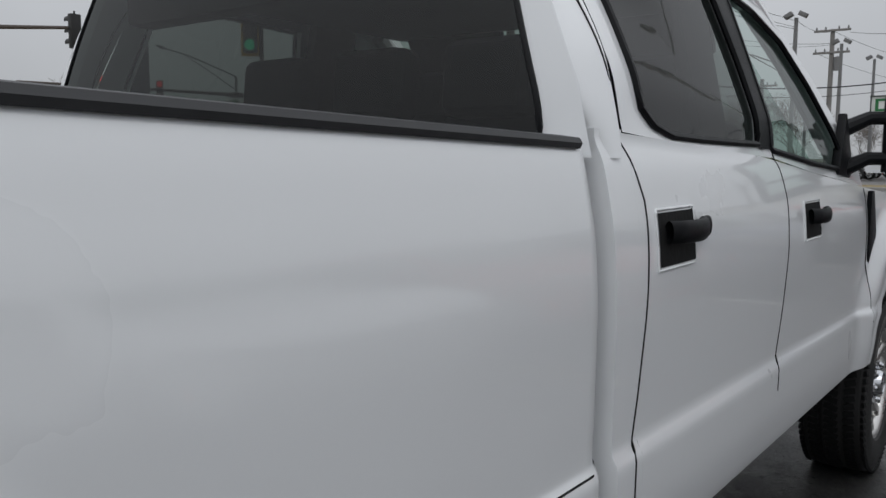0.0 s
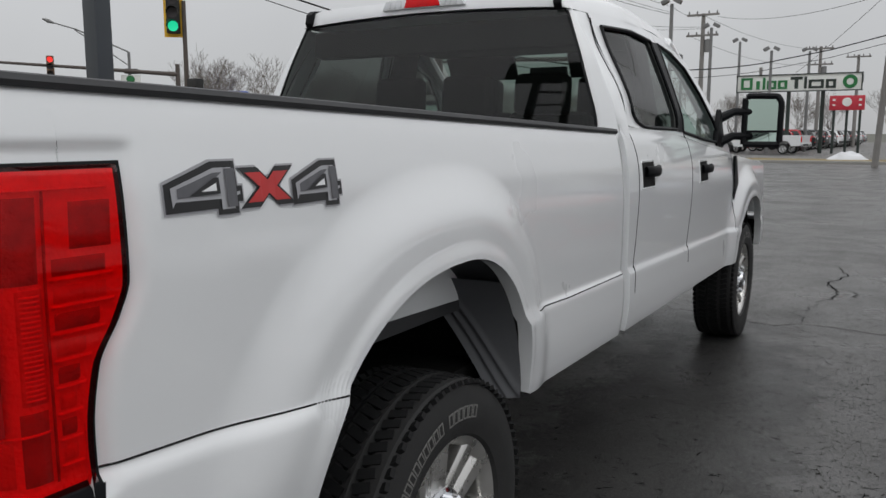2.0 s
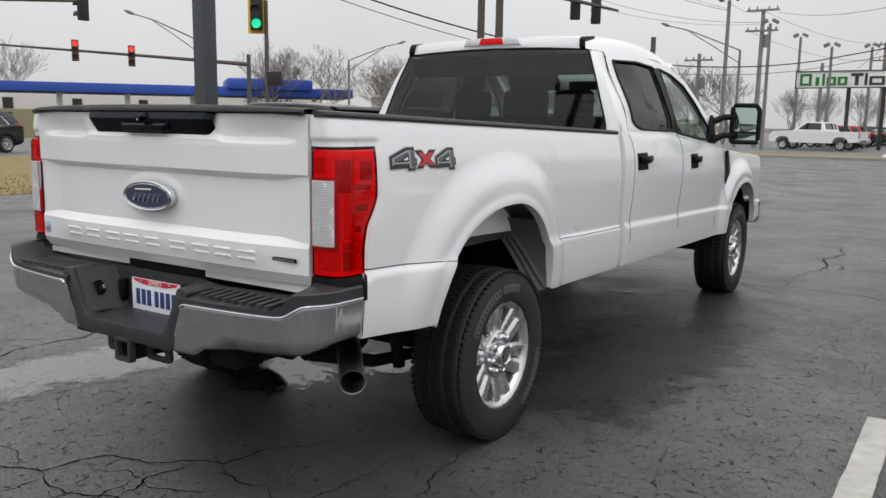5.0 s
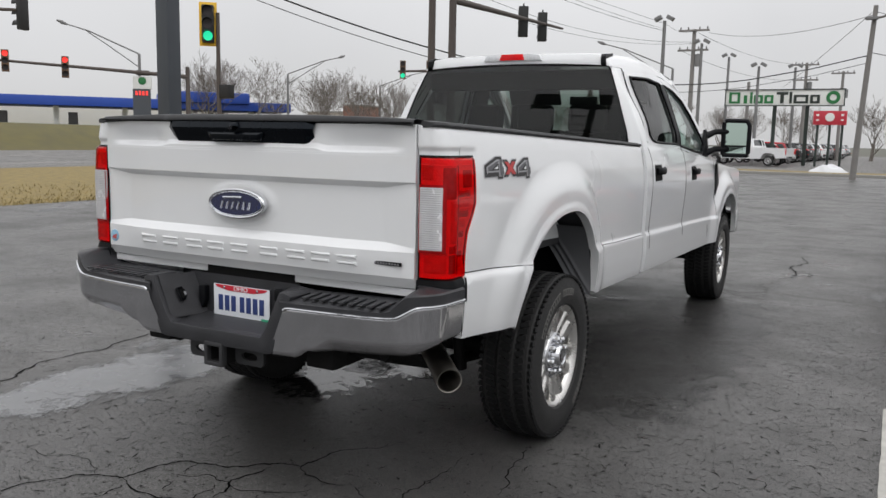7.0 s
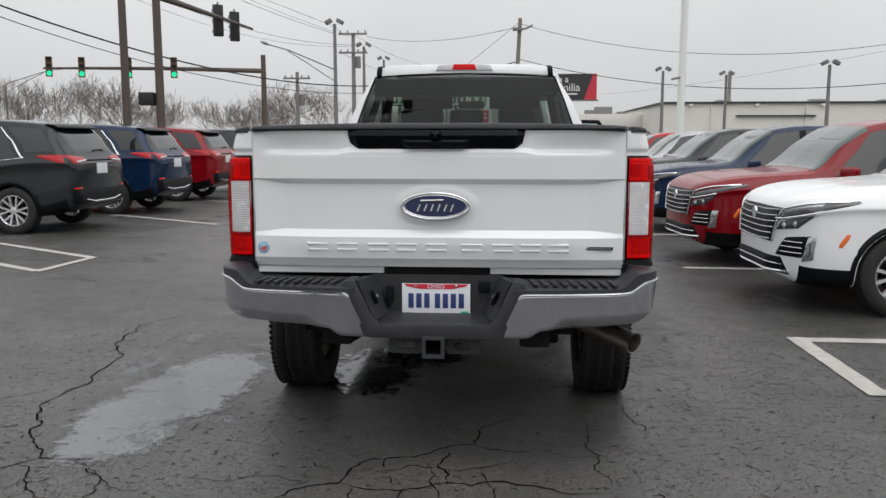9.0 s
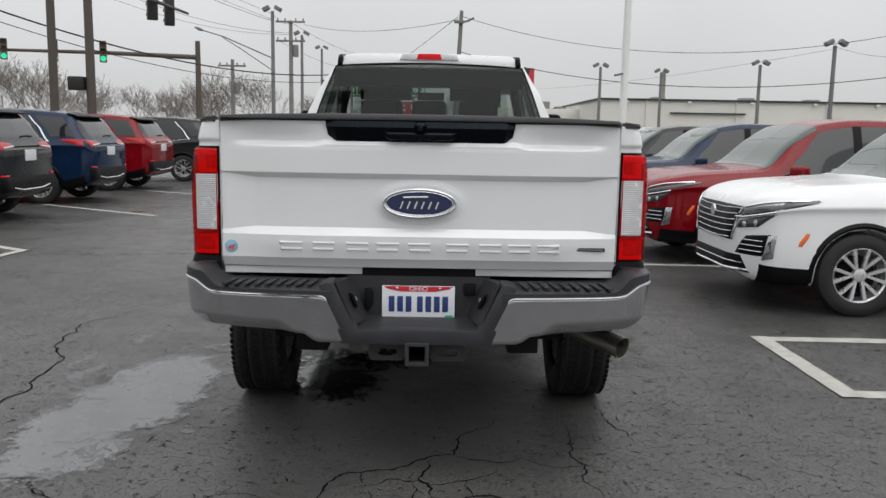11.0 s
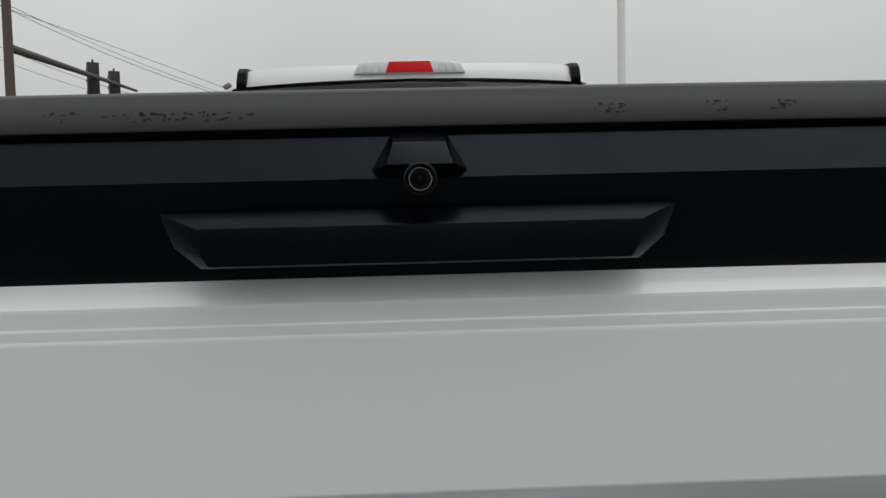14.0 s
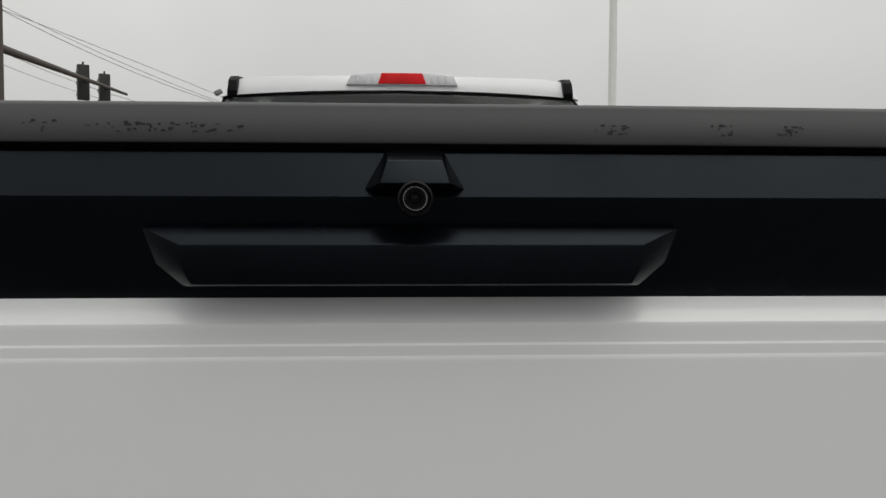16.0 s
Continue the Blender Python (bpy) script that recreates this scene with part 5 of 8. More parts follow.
# third brake light
br = part("high_brake_light", Geo().prism([(-0.215, 1.972), (0.215, 1.972), (0.195, 2.012), (0.10, 2.020), (-0.10, 2.020), (-0.195, 2.012)], 2.632, 2.70, lambda a, b, d: (a, d, b)), M["brake_clear"], truck, "high brake light, red with clear ends", bevel=0.006)
part("red_lens", Geo().prism([(-0.092, 1.976), (0.092, 1.976), (0.078, 2.017), (-0.078, 2.017)], 2.625, 2.64, lambda a, b, d: (a, d, b)), M["red_lens"], br, bevel=0.003)
for s in (-1, 1):
    for k in range(3):
        part("lens_rib", Geo().box((s * (0.115 + 0.028 * k), 2.632, 1.994), (0.012, 0.006, 0.030)), M["brake_clear"], br, bevel=0.003)
# windscreen, cowl, hood, front end
g = Geo()
g.grid(lambda u, v: ((2 * u - 1) * (0.66 + 0.14 * v), 3.98 + 0.86 * v + 0.05 * (2 * u - 1) ** 2 * -1, 1.90 - 0.56 * v), 20, 10)
part("windscreen", g, M["clear_glass"], truck, "clear windscreen", out=(0, 1, 0.5))
for s in (-1, 1):
    part("a_pillar", Geo().tube([(s * 0.75, 3.93, 1.90), (s * 0.80, 4.25, 1.72), (s * 0.86, 4.62, 1.46), (s * 0.90, 4.88, 1.30)], 0.035, 8), M["white"], truck)
def hood_pt(u, v):
    y = 4.80 + 1.42 * v
    s = 2 * u - 1
    zb = belt(y)
    return (0.93 * s, y, zb - 0.005 + (0.10 - 0.05 * v ** 3) * (1 - abs(s) ** 2.4) + 0.02 * smooth(0.35, 0.45, abs(s)) * smooth(0.75, 0.6, abs(s)))
part("hood", Geo().grid(hood_pt, 40, 24), M["white"], truck, "white hood", angle=50)
g = Geo()
g.grid(lambda u, v: (0.93 * (2 * u - 1), 6.22 + 0.06 * (1 - (2 * u - 1) ** 2), 0.80 + 0.46 * v - 0.06 * (2 * u - 1) ** 2 * v), 20, 8)
ff = part("front_fascia", g, M["white"], truck, "white front fascia")
for k in range(4):
    part("grille_bar", Geo().box((0, 6.30, 0.88 + 0.08 * k), (1.15, 0.03, 0.03)), M["chrome"], ff, bevel=0.008)
part("front_bumper", Geo().box((0, 6.26, 0.66), (1.94, 0.16, 0.24)), M["chrome_dull"], truck, bevel=0.05, segments=4)
part("front_valance", Geo().box((0, 6.20, 0.50), (1.7, 0.10, 0.10)), M["black_plastic"], truck, bevel=0.03)
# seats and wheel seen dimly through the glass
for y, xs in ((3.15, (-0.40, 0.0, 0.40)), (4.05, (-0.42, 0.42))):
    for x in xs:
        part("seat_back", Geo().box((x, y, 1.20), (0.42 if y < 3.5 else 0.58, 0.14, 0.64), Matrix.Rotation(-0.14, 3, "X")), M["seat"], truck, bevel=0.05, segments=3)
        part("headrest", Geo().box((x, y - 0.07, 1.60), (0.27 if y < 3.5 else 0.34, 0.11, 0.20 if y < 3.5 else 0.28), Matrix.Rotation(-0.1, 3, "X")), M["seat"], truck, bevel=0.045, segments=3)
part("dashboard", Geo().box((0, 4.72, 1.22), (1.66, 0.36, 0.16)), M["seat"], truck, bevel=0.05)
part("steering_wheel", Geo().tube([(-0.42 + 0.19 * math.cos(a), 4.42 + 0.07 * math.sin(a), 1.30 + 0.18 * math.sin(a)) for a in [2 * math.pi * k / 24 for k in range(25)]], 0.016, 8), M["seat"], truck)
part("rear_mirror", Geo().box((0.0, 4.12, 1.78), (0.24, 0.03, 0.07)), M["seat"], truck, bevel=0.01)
# four-by-four mark on the bed side: outlined block figures
M["decal_grey"] = mat("decal_grey", (0.10, 0.10, 0.11), 0.35, vary=0.3, scale=30)
M["decal_black"] = mat("decal_black", (0.010, 0.010, 0.011), 0.35)
M["decal_silver"] = mat("decal_silver", (0.36, 0.36, 0.38), 0.35)
M["decal_red"] = mat("decal_red", (0.48, 0.03, 0.03), 0.4, vary=0.25, scale=30)
FOUR = [(0.0, 0.10), (0.0, 0.62), (0.60, 1.0), (0.93, 1.0), (0.93, 0.52), (1.0, 0.52), (1.0, 0.22), (0.93, 0.22), (0.93, 0.0), (0.64, 0.0), (0.64, 0.12)]
FOUR_SILVER = [(0.08, 0.20), (0.07, 0.55), (0.62, 0.88), (0.87, 0.88), (0.87, 0.40), (0.96, 0.42), (0.96, 0.36), (0.87, 0.33), (0.87, 0.10), (0.69, 0.10), (0.69, 0.30), (0.12, 0.30)]
FOUR_SHADE = [(0.14, 0.36), (0.14, 0.53), (0.60, 0.79), (0.73, 0.80), (0.66, 0.72), (0.66, 0.40)]
FOUR_POST = [(0.76, 0.14), (0.76, 0.86), (0.90, 0.86), (0.90, 0.14)]
FOUR_BLACK = [(0.27, 0.39), (0.60, 0.70), (0.67, 0.70), (0.67, 0.40)]
FOUR_EYE = [(0.42, 0.46), (0.62, 0.61), (0.62, 0.46)]
CROSS = [(0.0, 0.0), (0.30, 0.5), (0.0, 1.0), (0.34, 1.0), (0.50, 0.72), (0.66, 1.0), (1.0, 1.0), (0.70, 0.5), (1.0, 0.0), (0.66, 0.0), (0.50, 0.28), (0.34, 0.0)]


def outline(poly, n=6):
    """A polygon with extra points along its sides, corners kept."""
    return [(a[0] + (b[0] - a[0]) * k / n, a[1] + (b[1] - a[1]) * k / n) for a, b in zip(poly, poly[1:] + poly[:1]) for k in range(n)]


def decal(poly, y0, w, z0, h, off, material, parent, name, sgn, grow=0.0):
    """A thin film on the bed side."""
    cy, cz = sum(p[0] for p in poly) / len(poly), sum(p[1] for p in poly) / len(poly)
    pts = []
    for a, b in outline(poly):
        a, b = a + (0.045 if a > cy else -0.045) * grow, b + (0.09 if b > cz else -0.09) * grow
        pts.append((y0 + a * w, z0 + b * h))
    bm = bmesh.new()
    vs = [bm.verts.new((sgn * (side_x(y, z) + off), y, z)) for y, z in pts]
    f = bm.faces.new(vs)
    bmesh.ops.triangulate(bm, faces=[f])
    me = bpy.data.meshes.new(name)
    bm.to_mesh(me)
    bm.free()
    me.materials.append(material)
    return part(name, me, None, parent)


for sgn in (1, -1):
    mark = new("four_wheel_drive_decal")
    mark.parent = truck
    tagged(mark, "grey and red 4x4 decal on the bed side")
    order = ((0.279, 0.160, 0), (0.432, 0.143, 1), (0.566, 0.147, 0))
    for y0, w, x in order:
        flip = (lambda q: q) if sgn > 0 else (lambda q: [(1 - a, b) for a, b in q][::-1])
        zz, hh = (1.296 - 0.02 * (y0 - 0.28), 0.068) if x else (1.287 - 0.02 * (y0 - 0.28), 0.086)
        if x:
            layers = ((CROSS, 1.0, "decal_silver", 0.55), (CROSS, 1.0, "decal_black", 0.0), ([(0.5 + (a - 0.5) * 0.76, 0.5 + (b - 0.5) * 0.74) for a, b in CROSS], 1, "decal_red", 0.0))
        else:
            layers = ((FOUR, 1, "decal_silver", 0.45), (FOUR, 1, "decal_black", 0.0), (FOUR_SILVER, 1, "decal_silver", 0.0), (FOUR_SHADE, 1, "decal_grey", 0.0), (FOUR_POST, 1, "decal_grey", 0.0), (FOUR_BLACK, 1, "decal_black", 0.0), (FOUR_EYE, 1, "white", 0.0))
        for k, (shape, _, m_, grow) in enumerate(layers):
            decal(flip(shape), y0, w, zz, hh, 0.0022 + 0.0009 * k, M[m_], mark, "decal_layer", sgn, grow)


# ---- ground ----
def slab(x0, x1, y0, y1, z, material, name, label, kind="structure", nx=2, ny=2, cat="ground"):
    g = Geo().grid(lambda u, v: (x0 + (x1 - x0) * u, y0 + (y1 - y0) * v, z), nx, ny)
    return solo(name, g, material, label, cat, kind=kind)


M["grass"] = mat("winter_grass", (0.20, 0.150, 0.055), 0.95, vary=0.65, scale=4.0, bump=1.0, bscale=40)
M["soil"] = mat("far_ground", (0.10, 0.10, 0.08), 0.95, vary=0.3, scale=0.2)
M["road"] = asphalt("pale_road_asphalt", (0.13, 0.125, 0.12), 0.15)
M["concrete"] = mat("kerb_concrete", (0.30, 0.29, 0.27), 0.85, vary=0.2, scale=3, bump=0.4)
M["snow"] = mat("dirty_snow", (0.62, 0.63, 0.65), 0.8, vary=0.15, scale=4, bump=0.6, bscale=20)
slab(-1500, 1500, -1500, 1500, -0.02, M["soil"], "ground", "open ground out to the horizon")
slab(-12.4, 60, -60, 41.2, 0.0, M["asphalt"], "parking_lot", "dark wet worn asphalt parking lot", nx=4, ny=4)


# ---- parked sport utility vehicles ----
from mathutils.bvhtree import BVHTree

SUV_TOP = ((-2.33, 0.98), (-2.27, 1.09), (-2.19, 1.22), (-1.97, 1.540), (-1.86, 1.620), (-1.70, 1.655), (-1.0, 1.700), (-0.2, 1.712), (0.25, 1.660), (0.60, 1.47), (1.02, 1.135), (1.25, 1.110), (1.80, 1.065), (2.10, 1.005), (2.24, 0.945), (2.30, 0.86), (2.33, 0.78))
SUV_BELT = ((-2.33, 1.02), (-2.2, 1.13), (-1.8, 1.135), (-1.0, 1.065), (0.3, 0.995), (1.0, 1.000), (1.8, 0.985), (2.1, 0.945), (2.24, 0.89), (2.33, 0.74))
SUV_LOW = ((-2.33, 0.44), (-2.1, 0.33), (-1.8, 0.27), (0, 0.24), (1.8, 0.24), (2.15, 0.25), (2.33, 0.34))
SUV_W = ((-2.33, 0.72), (-2.27, 0.835), (-2.10, 0.900), (-1.4, 0.922), (0, 0.915), (1.4, 0.920), (1.85, 0.905), (2.08, 0.845), (2.20, 0.72), (2.29, 0.54), (2.33, 0.40))
SUV_WT = ((-2.33, 0.60), (-2.1, 0.66), (-1.8, 0.64), (-0.2, 0.66), (0.25, 0.65), (0.6, 0.66), (1.02, 0.76), (1.4, 0.78), (2.0, 0.74), (2.2, 0.60), (2.33, 0.32))


def suv_ring(y):
    zb, zt, bl, w, wt = (spline(q, y) for q in (SUV_LOW, SUV_TOP, SUV_BELT, SUV_W, SUV_WT))
    zt = max(zt, bl + 0.02)
    return [(0, zb), (w * 0.86, zb), (w * 0.985, zb + 0.10), (w, zb + 0.30), (w * 0.985, (bl * 2 + zb + 0.3) / 3), (w * 1.004, bl - 0.085), (w * 0.958, bl - 0.01), (wt + (w * 0.965 - wt) * 0.45, bl + (zt - bl) * 0.52), (wt, zt - min(0.075, (zt - bl) * 0.3)), (wt * 0.86, zt - min(0.02, (zt - bl) * 0.1)), (0, zt)]


def suv_pt(y, t):
    """A place on the half shell; t counts along the ring's corners."""
    r = suv_ring(y)
    k = min(int(t), len(r) - 2)
    f = t - k
    p0, p1, p2, p3 = r[max(k - 1, 0)], r[k], r[k + 1], r[min(k + 2, len(r) - 1)]
    q = []
    for a in range(2):
        m1, m2 = (p2[a] - p0[a]) * 0.30, (p3[a] - p1[a]) * 0.30
        q.append((2 * f ** 3 - 3 * f ** 2 + 1) * p1[a] + (f ** 3 - 2 * f ** 2 + f) * m1 + (-2 * f ** 3 + 3 * f ** 2) * p2[a] + (f ** 3 - f ** 2) * m2)
    return Vector((q[0], y, q[1]))


def suv_off(y, t, o):
    p = suv_pt(y, t)
    a = suv_pt(y + 0.02, t) - suv_pt(y - 0.02, t)
    b = suv_pt(y, min(t + 0.05, 9.999)) - suv_pt(y, max(t - 0.05, 0))
    n = a.cross(b)
    n = n.normalized() if n.length > 1e-9 else Vector((1, 0, 0))
    if n.x < 0 and p.x > 0.3:
        n = -n
    if p.x <= 0.3 and n.z < 0:
        n = -n
    return p + n * o


def suv_body_mesh():
    g = Geo()
    nt, ny = 56, 74
    ys = [-2.33 + 4.66 * (0.5 - 0.5 * math.cos(math.pi * k / ny)) * 0.5 + 4.66 * 0.5 * k / ny for k in range(ny + 1)]
    rings = []
    for y in ys:
        half = [suv_pt(y, 10 * j / nt) for j in range(nt + 1)]
        rings.append(half + [Vector((-p.x, p.y, p.z)) for p in half[-2:0:-1]])
    n = len(rings[0])
    g.add([p for r in rings for p in r], [(i * n + k, (i + 1) * n + k, (i + 1) * n + (k + 1) % n, i * n + (k + 1) % n) for i in range(ny) for k in range(n)] + [tuple(range(n)), tuple(reversed(range(ny * n, (ny + 1) * n)))])
    body = new("tmp_body", to_mesh("suv_body", g, M["white"], angle=45))
    cg = Geo()
    for y in (-1.40, 1.40):
        for s in (-1, 1):
            cg.lathe(((s * 0.62, 0.0001), (s * 0.62, 0.385), (s * 1.2, 0.385), (s * 1.2, 0.0001)), 40, "x", (0, y, 0.35))
    cut = new("tmp_cut", to_mesh("cut", cg, M["white"]))
    md = body.modifiers.new("cut", "BOOLEAN")
    md.operation, md.solver, md.object = "DIFFERENCE", "EXACT", cut
    me = bpy.data.meshes.new_from_object(body.evaluated_get(bpy.context.evaluated_depsgraph_get()))
    bpy.data.objects.remove(body)
    bpy.data.objects.remove(cut)
    me.polygons.foreach_set("use_smooth", [True] * len(me.polygons))
    me.set_sharp_from_angle(angle=radians(40))
    me.materials.clear()
    return me


def patch(y0, y1, t0, t1, off, s=1, nu=20, nv=10):
    """A patch on the shell; the bounds may be functions of the other share."""
    f = lambda q, a: q(a) if callable(q) else q
    return Geo().grid(lambda u, v: (lambda p: (s * p.x, p.y, p.z))(suv_off(f(y0, v) + (f(y1, v) - f(y0, v)) * u, f(t0, u) + (f(t1, u) - f(t0, u)) * v, off)), nu, nv)


def both(fn):
    g = fn(1)
    h = fn(-1)
    return g.add(h.v, h.f)


M["suv_glass"] = mat("dark_car_glass", (0.012, 0.014, 0.015), 0.04, vary=0.1, spec=0.5, coat=0.2)
M["suv_rear_glass"] = mat("sky_lit_rear_glass", (0.014, 0.016, 0.017), 0.06, vary=0.2, spec=0.6, coat=0.25)
M["suv_red"] = mat("deep_red_lamp_plastic", (0.36, 0.005, 0.010), 0.12, coat=0.2, vary=0.45, scale=22, spec=0.3)
M["suv_alloy"] = mat("bright_silver_alloy", (0.66, 0.66, 0.67), 0.28, metal=0.7, vary=0.06, scale=12)
M["suv_clear"] = mat("pale_windscreen_glass", (0.052, 0.074, 0.066), 0.05, coat=0.35, vary=0.35, scale=3)
M["amber"] = mat("amber_marker", (0.75, 0.14, 0.02), 0.25)
M["lamp_dark"] = mat("smoked_headlamp", (0.05, 0.05, 0.055), 0.1, coat=1.0, vary=0.5, scale=20)
M["bright_trim"] = mat("bright_trim", (0.75, 0.76, 0.78), 0.12, metal=1.0)
suv_shell = suv_body_mesh()
suv_tree = BVHTree.FromPolygons([v.co for v in suv_shell.vertices], [tuple(q.vertices) for q in suv_shell.polygons])


def cast(o, d, back):
    hit = suv_tree.ray_cast(Vector(o), Vector(d))
    return hit[0] if hit[0] is not None else Vector(o) + Vector(d) * back


def front_at(x, z, off):
    return cast((x, 4, z), (0, -1, 0), 1.80) + Vector((0, off, 0))


def rear_at(x, z, off):
    return cast((x, -4, z), (0, 1, 0), 1.75) - Vector((0, off, 0))


def side_at(s):
    return lambda y, z, off: cast((s * 3, y, z), (-s, 0, 0), 2.1) + Vector((s * off, 0, 0))


def quad(at, c, off, nu=14, nv=8, s=1):
    """A four-cornered panel (c: lower left, lower right, upper right, upper left) laid on the shell."""
    def f(u, v):
        a = c[0][0] * (1 - u) * (1 - v) + c[1][0] * u * (1 - v) + c[2][0] * u * v + c[3][0] * (1 - u) * v
        b = c[0][1] * (1 - u) * (1 - v) + c[1][1] * u * (1 - v) + c[2][1] * u * v + c[3][1] * (1 - u) * v
        rim = 0.010 if (u < 1e-6 or v < 1e-6 or u > 1 - 1e-6 or v > 1 - 1e-6) else 0.0
        return at(s * a, b, off - rim)
    return Geo().grid(f, nu, nv)


def laid(name, at, pts, r, off, material, n=6):
    """A thin round bead along points on the shell."""
    fine = []
    for a, b in zip(pts, pts[1:]):
        fine += [(a[0] + (b[0] - a[0]) * k / n, a[1] + (b[1] - a[1]) * k / n) for k in range(n)]
    fine.append(pts[-1])
    return to_mesh(name, Geo().tube([at(a, b, off) for a, b in fine], r, 6), material)


SUV = {}
one, pair_ = [], []
one.append(to_mesh("windscreen", both(lambda s: patch(0.34, 1.00, lambda u: 8.05 + 0.2 * u, 10.0, 0.005, s, 14, 14)), M["suv_clear"], angle=60))
one.append(to_mesh("rear_window", quad(rear_at, ((-0.74, 1.20), (0.74, 1.20), (0.62, 1.545), (-0.62, 1.545)), 0.012, 24, 10), M["suv_rear_glass"], angle=60))
one.append(to_mesh("rear_spoiler", Geo().grid(lambda u, v: (0.62 * (2 * u - 1), -2.06 + 0.20 * v + 0.05 * (2 * u - 1) ** 2, 1.575 + 0.050 * v + 0.012 * math.sin(math.pi * v)), 16, 5), M["black_plastic"], solid=0.02))
one.append(laid("rear_wiper", rear_at, [(0.02, 1.225), (0.16, 1.235), (0.34, 1.228)], 0.011, 0.022, M["black_plastic"]))
one.append(laid("fuel_flap_gap", side_at(-1), [(-1.66, 0.87), (-1.84, 0.88), (-1.85, 1.00), (-1.66, 1.00), (-1.66, 0.87)], 0.0035, -0.0012, M["steel_dark"]))
one.append(to_mesh("grille", quad(front_at, ((-0.44, 0.58), (0.44, 0.58), (0.56, 0.88), (-0.56, 0.88)), 0.012, 30, 8), M["black_plastic"], angle=60))
one.append(to_mesh("lower_grille", quad(front_at, ((-0.66, 0.318), (0.66, 0.318), (0.57, 0.462), (-0.57, 0.462)), 0.012, 34, 6), M["black_plastic"], angle=60))
for k in range(6):
    z, w = 0.605 + 0.052 * k, 0.43 + 0.021 * k
    one.append(laid("grille_bar", front_at, [(-w, z), (-w / 2, z - 0.012), (0, z - 0.016), (w / 2, z - 0.012), (w, z)], 0.0055, 0.013, M["chrome_dull"]))
one.append(laid("lower_bar", front_at, [(-0.6, 0.40), (0.6, 0.40)], 0.007, 0.016, M["chrome_dull"], 16))
one.append(laid("skid_trim", front_at, [(-0.66, 0.345), (-0.3, 0.325), (0.3, 0.325), (0.66, 0.345)], 0.012, 0.012, M["bright_trim"], 8))
one.append(to_mesh("front_emblem", Geo().lathe(((0.0, 0.001), (0.004, 0.05), (-0.01, 0.055)), 12, "y", (0, front_at(0, 0.80, 0.018).y, 0.80)), M["bright_trim"]))
one.append(to_mesh("licence_plate", Geo().box((0, rear_at(0, 0.955, 0.01).y, 0.955), (0.32, 0.02, 0.16)), M["plate_white"], bevel=0.004))
one.append(to_mesh("rear_cladding", quad(rear_at, ((-0.80, 0.40), (0.80, 0.40), (0.84, 0.65), (-0.84, 0.65)), 0.012, 30, 6), M["black_plastic"], angle=60))
one.append(laid("bright_strip", rear_at, [(-0.55, 0.50), (-0.3, 0.46), (0.3, 0.46), (0.55, 0.50)], 0.012, 0.018, M["bright_trim"], 8))
one.append(laid("tailgate_trim", rear_at, [(-0.44, 1.085), (0.44, 1.085)], 0.010, 0.010, M["black_plastic"], 16))
for y0, y1 in ((-2.20, -1.80), (-0.99, 0.99), (1.80, 2.18)):
    for s in (1, -1):
        one.append(to_mesh("sill_cladding", patch(y0, y1, 0.6, 2.35, 0.006, s, 24, 10), M["black_plastic"], angle=50))
